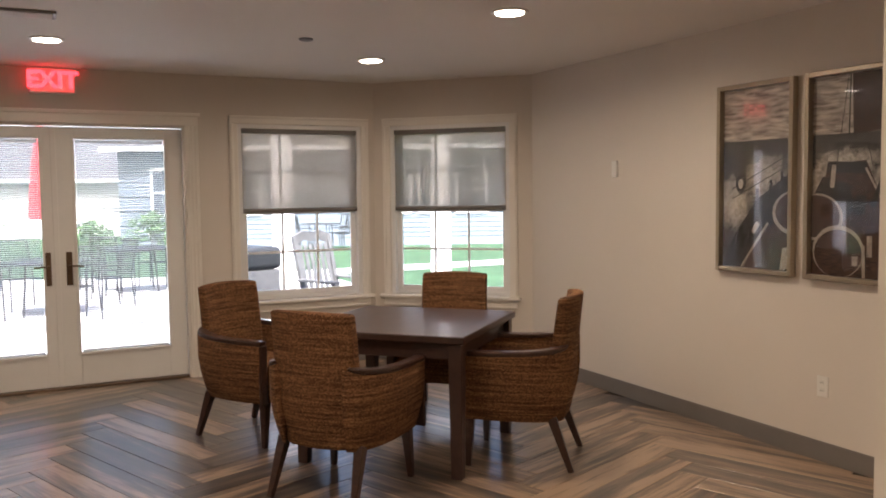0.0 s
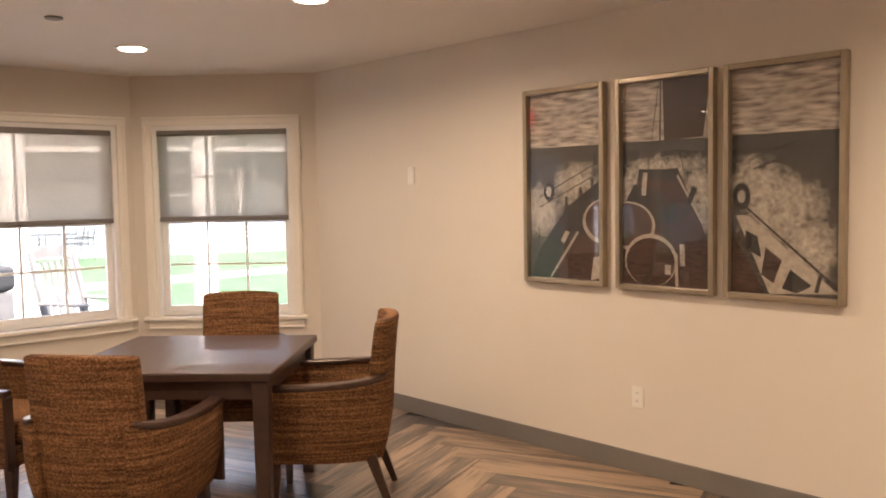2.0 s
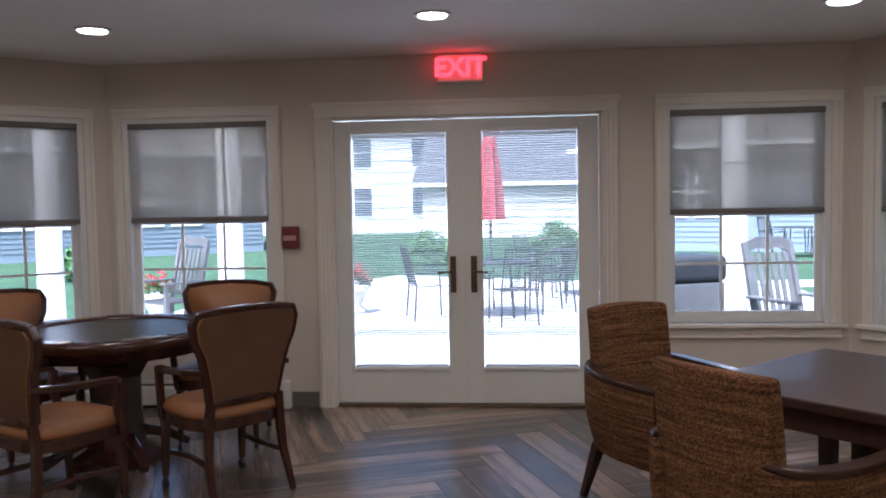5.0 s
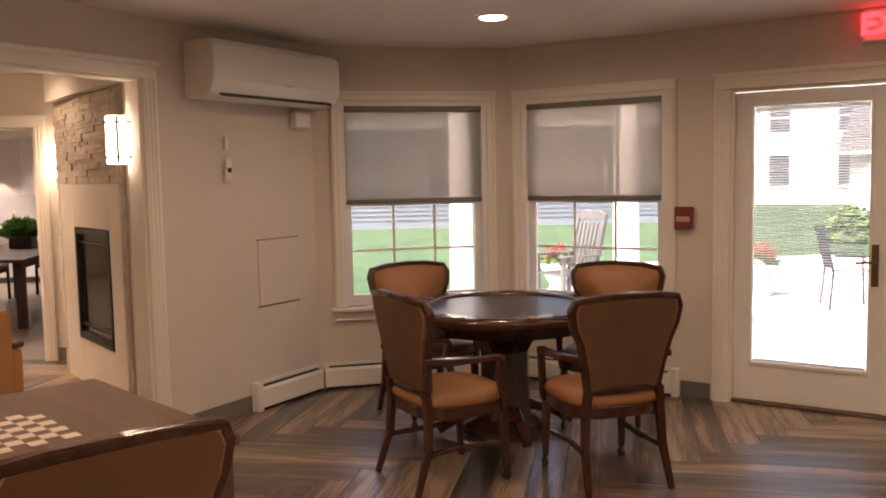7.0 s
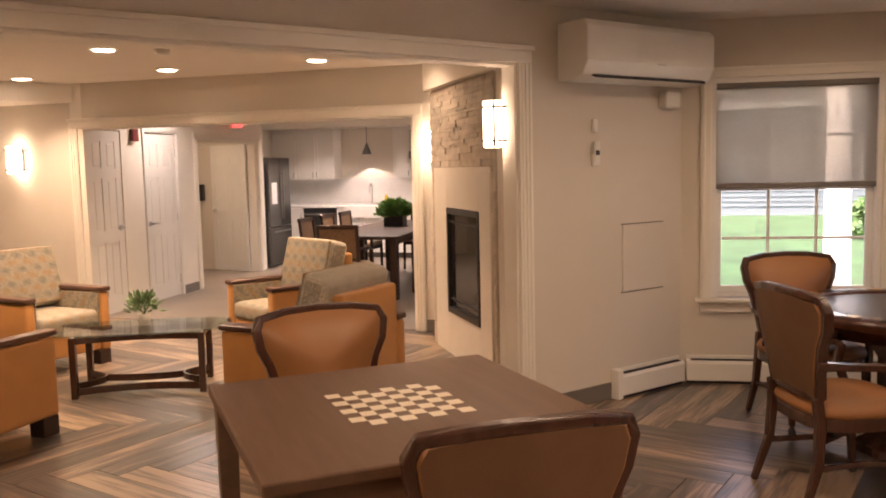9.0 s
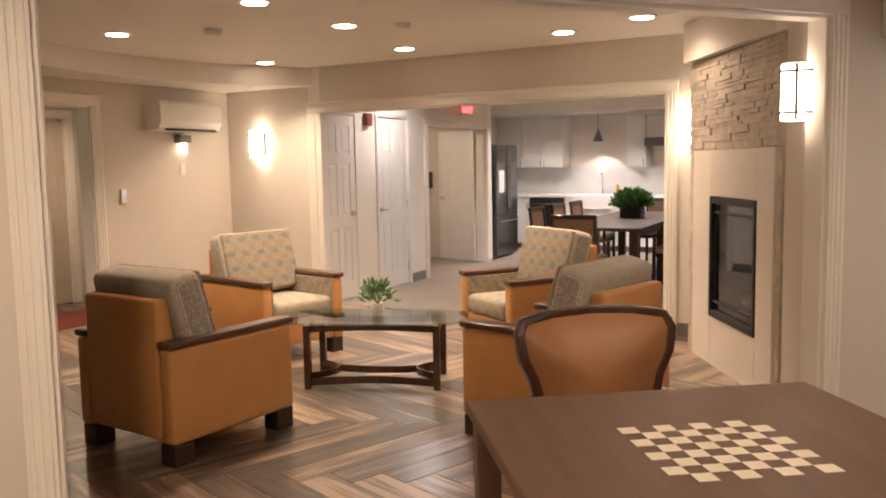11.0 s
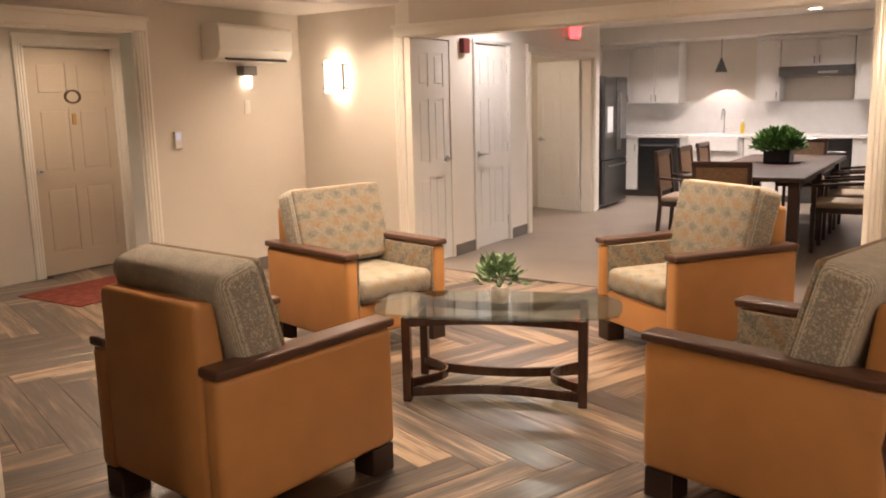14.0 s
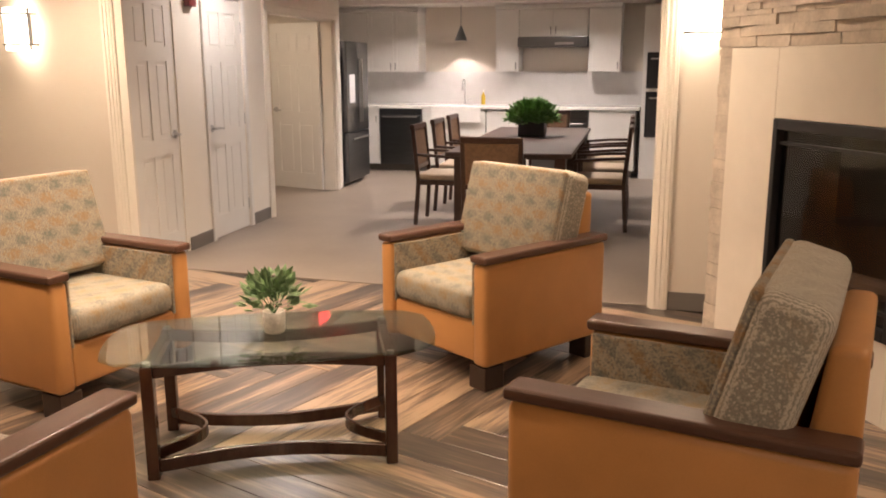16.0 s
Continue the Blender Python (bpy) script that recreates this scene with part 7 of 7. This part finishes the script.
def iron_chair(m):
    c = thing("patio_chair", m, "dark wrought-iron patio chair", "patio chair", "wrought-iron patio chairs")
    for s in (-1, 1):
        bm = bmesh.new()
        for a, b in (((s * 0.24, 0.22, 0.003), (s * 0.24, 0.2, 0.62)), ((s * 0.24, 0.2, 0.62), (s * 0.24, -0.22, 0.62)), ((s * 0.24, -0.26, 0.003), (s * 0.22, -0.22, 0.45)), ((s * 0.22, -0.22, 0.45), (s * 0.20, -0.34, 0.95))):
            cyl(bm, a, b, 0.013, seg=8)
        part("side_frame", bm, IRON, c)
    bm = bmesh.new()
    for k in range(9):
        cyl(bm, (-0.22, -0.2 + k * 0.05, 0.43), (0.22, -0.2 + k * 0.05, 0.43), 0.006, seg=6)
    part("seat_grid", bm, IRON, c)
    bm = bmesh.new()
    for k in range(7):
        cyl(bm, (-0.18 + k * 0.06, -0.225, 0.46), (-0.17 + k * 0.057, -0.335, 0.95), 0.006, seg=6)
    cyl(bm, (-0.2, -0.34, 0.95), (0.2, -0.34, 0.95), 0.013, seg=8)
    part("back_grid", bm, IRON, c)
    return c


def patio_set(x, y, rot, umbrella=True):
    t = thing("patio_table", pose(x, y, -0.06), "round dark iron patio table", "patio table", "patio tables")
    part("tabletop", cyl(bmesh.new(), (0, 0, 0.70), (0, 0, 0.725), 0.58, seg=36), IRON, t)
    for k in range(4):
        a = radians(45 + 90 * k)
        part("leg", cyl(bmesh.new(), (0.42 * math.cos(a), 0.42 * math.sin(a), 0.003), (0.35 * math.cos(a), 0.35 * math.sin(a), 0.70), 0.016, seg=8), IRON, t)
    if umbrella:
        u = thing("patio_umbrella", pose(x, y, 0.6655), "closed red patio umbrella through the table", "umbrella", "patio umbrellas")
        part("pole", cyl(bmesh.new(), (0, 0, 0), (0, 0, 1.95), 0.02, seg=10), GREYW, u)
        bm = bmesh.new()
        rings = []
        for r, z in ((0.17, 0.55), (0.15, 0.9), (0.11, 1.3), (0.06, 1.7), (0.02, 1.88)):
            rings.append([bm.verts.new((r * (1 + 0.25 * (k % 2)) * math.cos(math.pi * k / 8), r * (1 + 0.25 * (k % 2)) * math.sin(math.pi * k / 8), z)) for k in range(16)])
        for a, b in zip(rings, rings[1:]):
            for k in range(16):
                bm.faces.new((a[k], a[(k + 1) % 16], b[(k + 1) % 16], b[k]))
        bm.faces.new(rings[-1])
        part("canopy", bm, CRIMSON, u, "furled red canopy")
    out = []
    for k in range(4):
        a = rot + 90 * k
        out.append(pose(x + 0.85 * math.cos(radians(a)), y + 0.85 * math.sin(radians(a)), -0.06, 0, 0, a + 90))
    return out


spots = patio_set(0.0, 5.3, 20) + patio_set(1.4, 7.6, 60, False) + patio_set(7.5, 16.5, 30, False)
first = iron_chair(spots[0])
for s in spots[1:]:
    copy_thing(first, s)


def flower_pot(x, y):
    p = thing("flower_pot", pose(x, y, -0.06), "grey urn planter with red flowers", "planter", "flower planters")
    part("urn", lathe(bmesh.new(), [(0.14, 0), (0.15, 0.05), (0.09, 0.12), (0.18, 0.30), (0.23, 0.40), (0.20, 0.40)], 20), CONC, p, smooth=True)
    part("foliage", leafy(bmesh.new(), random.Random(4), 140, 0.22, 0.16, 0.08, 0.38), TREEL, p)
    part("blooms", leafy(bmesh.new(), random.Random(6), 90, 0.20, 0.22, 0.06, 0.44), mat("red_bloom", (0.55, 0.03, 0.05), 0.6), p)


flower_pot(-4.3, 4.6)
flower_pot(-1.9, 5.6)
gl = thing("gas_grill", pose(1.75, 1.75, -0.06, 0, 0, 20), "dark covered gas grill on the patio", "grill")
part("cart", boxes(((-0.35, -0.25, 0.08), (0.35, 0.25, 0.78))), GREYW, gl, bevel=0.01)
part("lid", boxes(((-0.38, -0.27, 0.785), (0.38, 0.27, 1.02))), IRON, gl, bevel=0.06, seg=4)
for s in (-1, 1):
    part("wheel", cyl(bmesh.new(), (s * 0.33, -0.2, 0.08), (s * 0.37, -0.2, 0.08), 0.078, seg=16), IRON, gl)


# ---- herringbone plank floor ----
def plank_floor():
    W, n, gap = 0.178, 7, 0.0012
    L = W * n
    rot = radians(PLANK_ANGLE)
    ca, sa = math.cos(rot), math.sin(rot)
    # one plank's end corner is known on the lounge floor
    ox, oy = -5.143 - ca * L + sa * W, -4.296 - sa * L - ca * W
    room = [(-HW - 0.05, -9.55), (HW - 0.003, -9.55), (HW - 0.003, -1.03), (2.6, -0.004), (-2.6, -0.004), (-HW + 0.003, -1.03), (-HW + 0.003, OPN), (-HW - 0.22, OPN), tuple(F1), tuple(F0), tuple(A2 + 0.35 * U2), tuple(A2), tuple(C2 + 0.02 * U2), tuple(C2 + 6.6 * V2), (-HW - 0.22, -9.3)]
    hall = [tuple(C2 + 0.7 * V2 + 0.16 * HV), tuple(C2 + 0.7 * V2 + 1.36 * HV), tuple(C2 + 5 * V2 + 1.36 * HV), tuple(C2 + 5 * V2 + 0.16 * HV)]

    def inside(p, poly):
        x, y = p
        r = False
        for (x0, y0), (x1, y1) in zip(poly, poly[1:] + poly[:1]):
            if (y0 > y) != (y1 > y) and x < (x1 - x0) * (y - y0) / (y1 - y0) + x0:
                r = not r
        return r

    def plank_mesh(name, horizontal):
        bm = bmesh.new()
        a, b = (L / 2 - gap, W / 2 - gap) if horizontal else (W / 2 - gap, L / 2 - gap)
        e = 0.0015
        lo = [bm.verts.new((x, y, -0.004)) for x, y in ((-a, -b), (a, -b), (a, b), (-a, b))]
        mi = [bm.verts.new((x, y, 0.0018)) for x, y in ((-a, -b), (a, -b), (a, b), (-a, b))]
        hi = [bm.verts.new((x, y, 0.003)) for x, y in ((-a + e, -b + e), (a - e, -b + e), (a - e, b - e), (-a + e, b - e))]
        uv = bm.loops.layers.uv.new("UVMap")
        for A, B in ((lo, mi), (mi, hi)):
            for i in range(4):
                bm.faces.new((A[i], A[(i + 1) % 4], B[(i + 1) % 4], B[i]))
        bm.faces.new(hi)
        for f in bm.faces:
            for lp in f.loops:
                x, y = lp.vert.co.x, lp.vert.co.y
                lp[uv].uv = (x, y) if horizontal else (y, x)
        me = bpy.data.meshes.new(name)
        bm.to_mesh(me)
        bm.free()
        me.materials.append(PLANK)
        return me

    meshes = [plank_mesh("plank", True), plank_mesh("plank_cross", False)]
    floor = bpy.data.objects["floor"]
    spots = []
    for a in range(-140, 141):
        for b in range(-22, 23):
            for k, (cx, cy) in enumerate(((a + n * b + n / 2, a - n * b + 0.5), (a + n * b + 0.5, a - n * b + 1 + n / 2))):
                x, y = cx * W, cy * W
                px, py = ox + ca * x - sa * y, oy + sa * x + ca * y
                hx, hy = (L / 2 - 0.03, 0.0) if k == 0 else (0.0, L / 2 - 0.03)
                ends = [(px + s * (ca * hx - sa * hy), py + s * (sa * hx + ca * hy)) for s in (-1, 0, 1)]
                if any(inside(q, room) or inside(q, hall) for q in ends):
                    spots.append((px, py, k))
    # the stretch that is walked and looked at most becomes single planks
    near = [s for s in spots if -6.9 < s[0] < -2.9 and -6.4 < s[1] < -3.0]
    near = near[:300]
    chosen = set(near)
    for x, y, k in near:
        o = new("plank", meshes[k])
        o.parent = floor
        o.matrix_basis = pose(x, y, 0, 0, 0, PLANK_ANGLE)
    verts, faces, uvs = [], [], []
    for x, y, k in spots:
        if (x, y, k) in chosen:
            continue
        base = len(verts)
        for v in meshes[k].vertices:
            verts.append((x + ca * v.co.x - sa * v.co.y, y + sa * v.co.x + ca * v.co.y, v.co.z))
        for p in meshes[k].polygons:
            faces.append([base + i for i in p.vertices])
            for li in p.loop_indices:
                uvs.append(meshes[k].uv_layers[0].data[li].uv[:])
    me = bpy.data.meshes.new("planks")
    me.from_pydata(verts, [], faces)
    lay = me.uv_layers.new(name="UVMap")
    for i, q in enumerate(uvs):
        lay.data[i].uv = q
    me.materials.append(PLANK)
    bm = bmesh.new()
    bm.from_mesh(me)
    for co, no in (((0, 0.05, 0), (0, 1, 0)), ((HW + 0.05, 0, 0), (1, 0, 0)), ((3.15, -0.48, 0), (1, 1, 0)), ((0, -9.65, 0), (0, -1, 0))):
        bmesh.ops.bisect_plane(bm, geom=bm.verts[:] + bm.edges[:] + bm.faces[:], plane_co=co, plane_no=no, clear_outer=True)
    bm.to_mesh(me)
    bm.free()
    o = new("planks", me)
    o.parent = floor
    tagged(o, "brown and grey wood-look vinyl planks in herringbone", kind="stuff")


PLANK_ANGLE = 21.0
plank_floor()
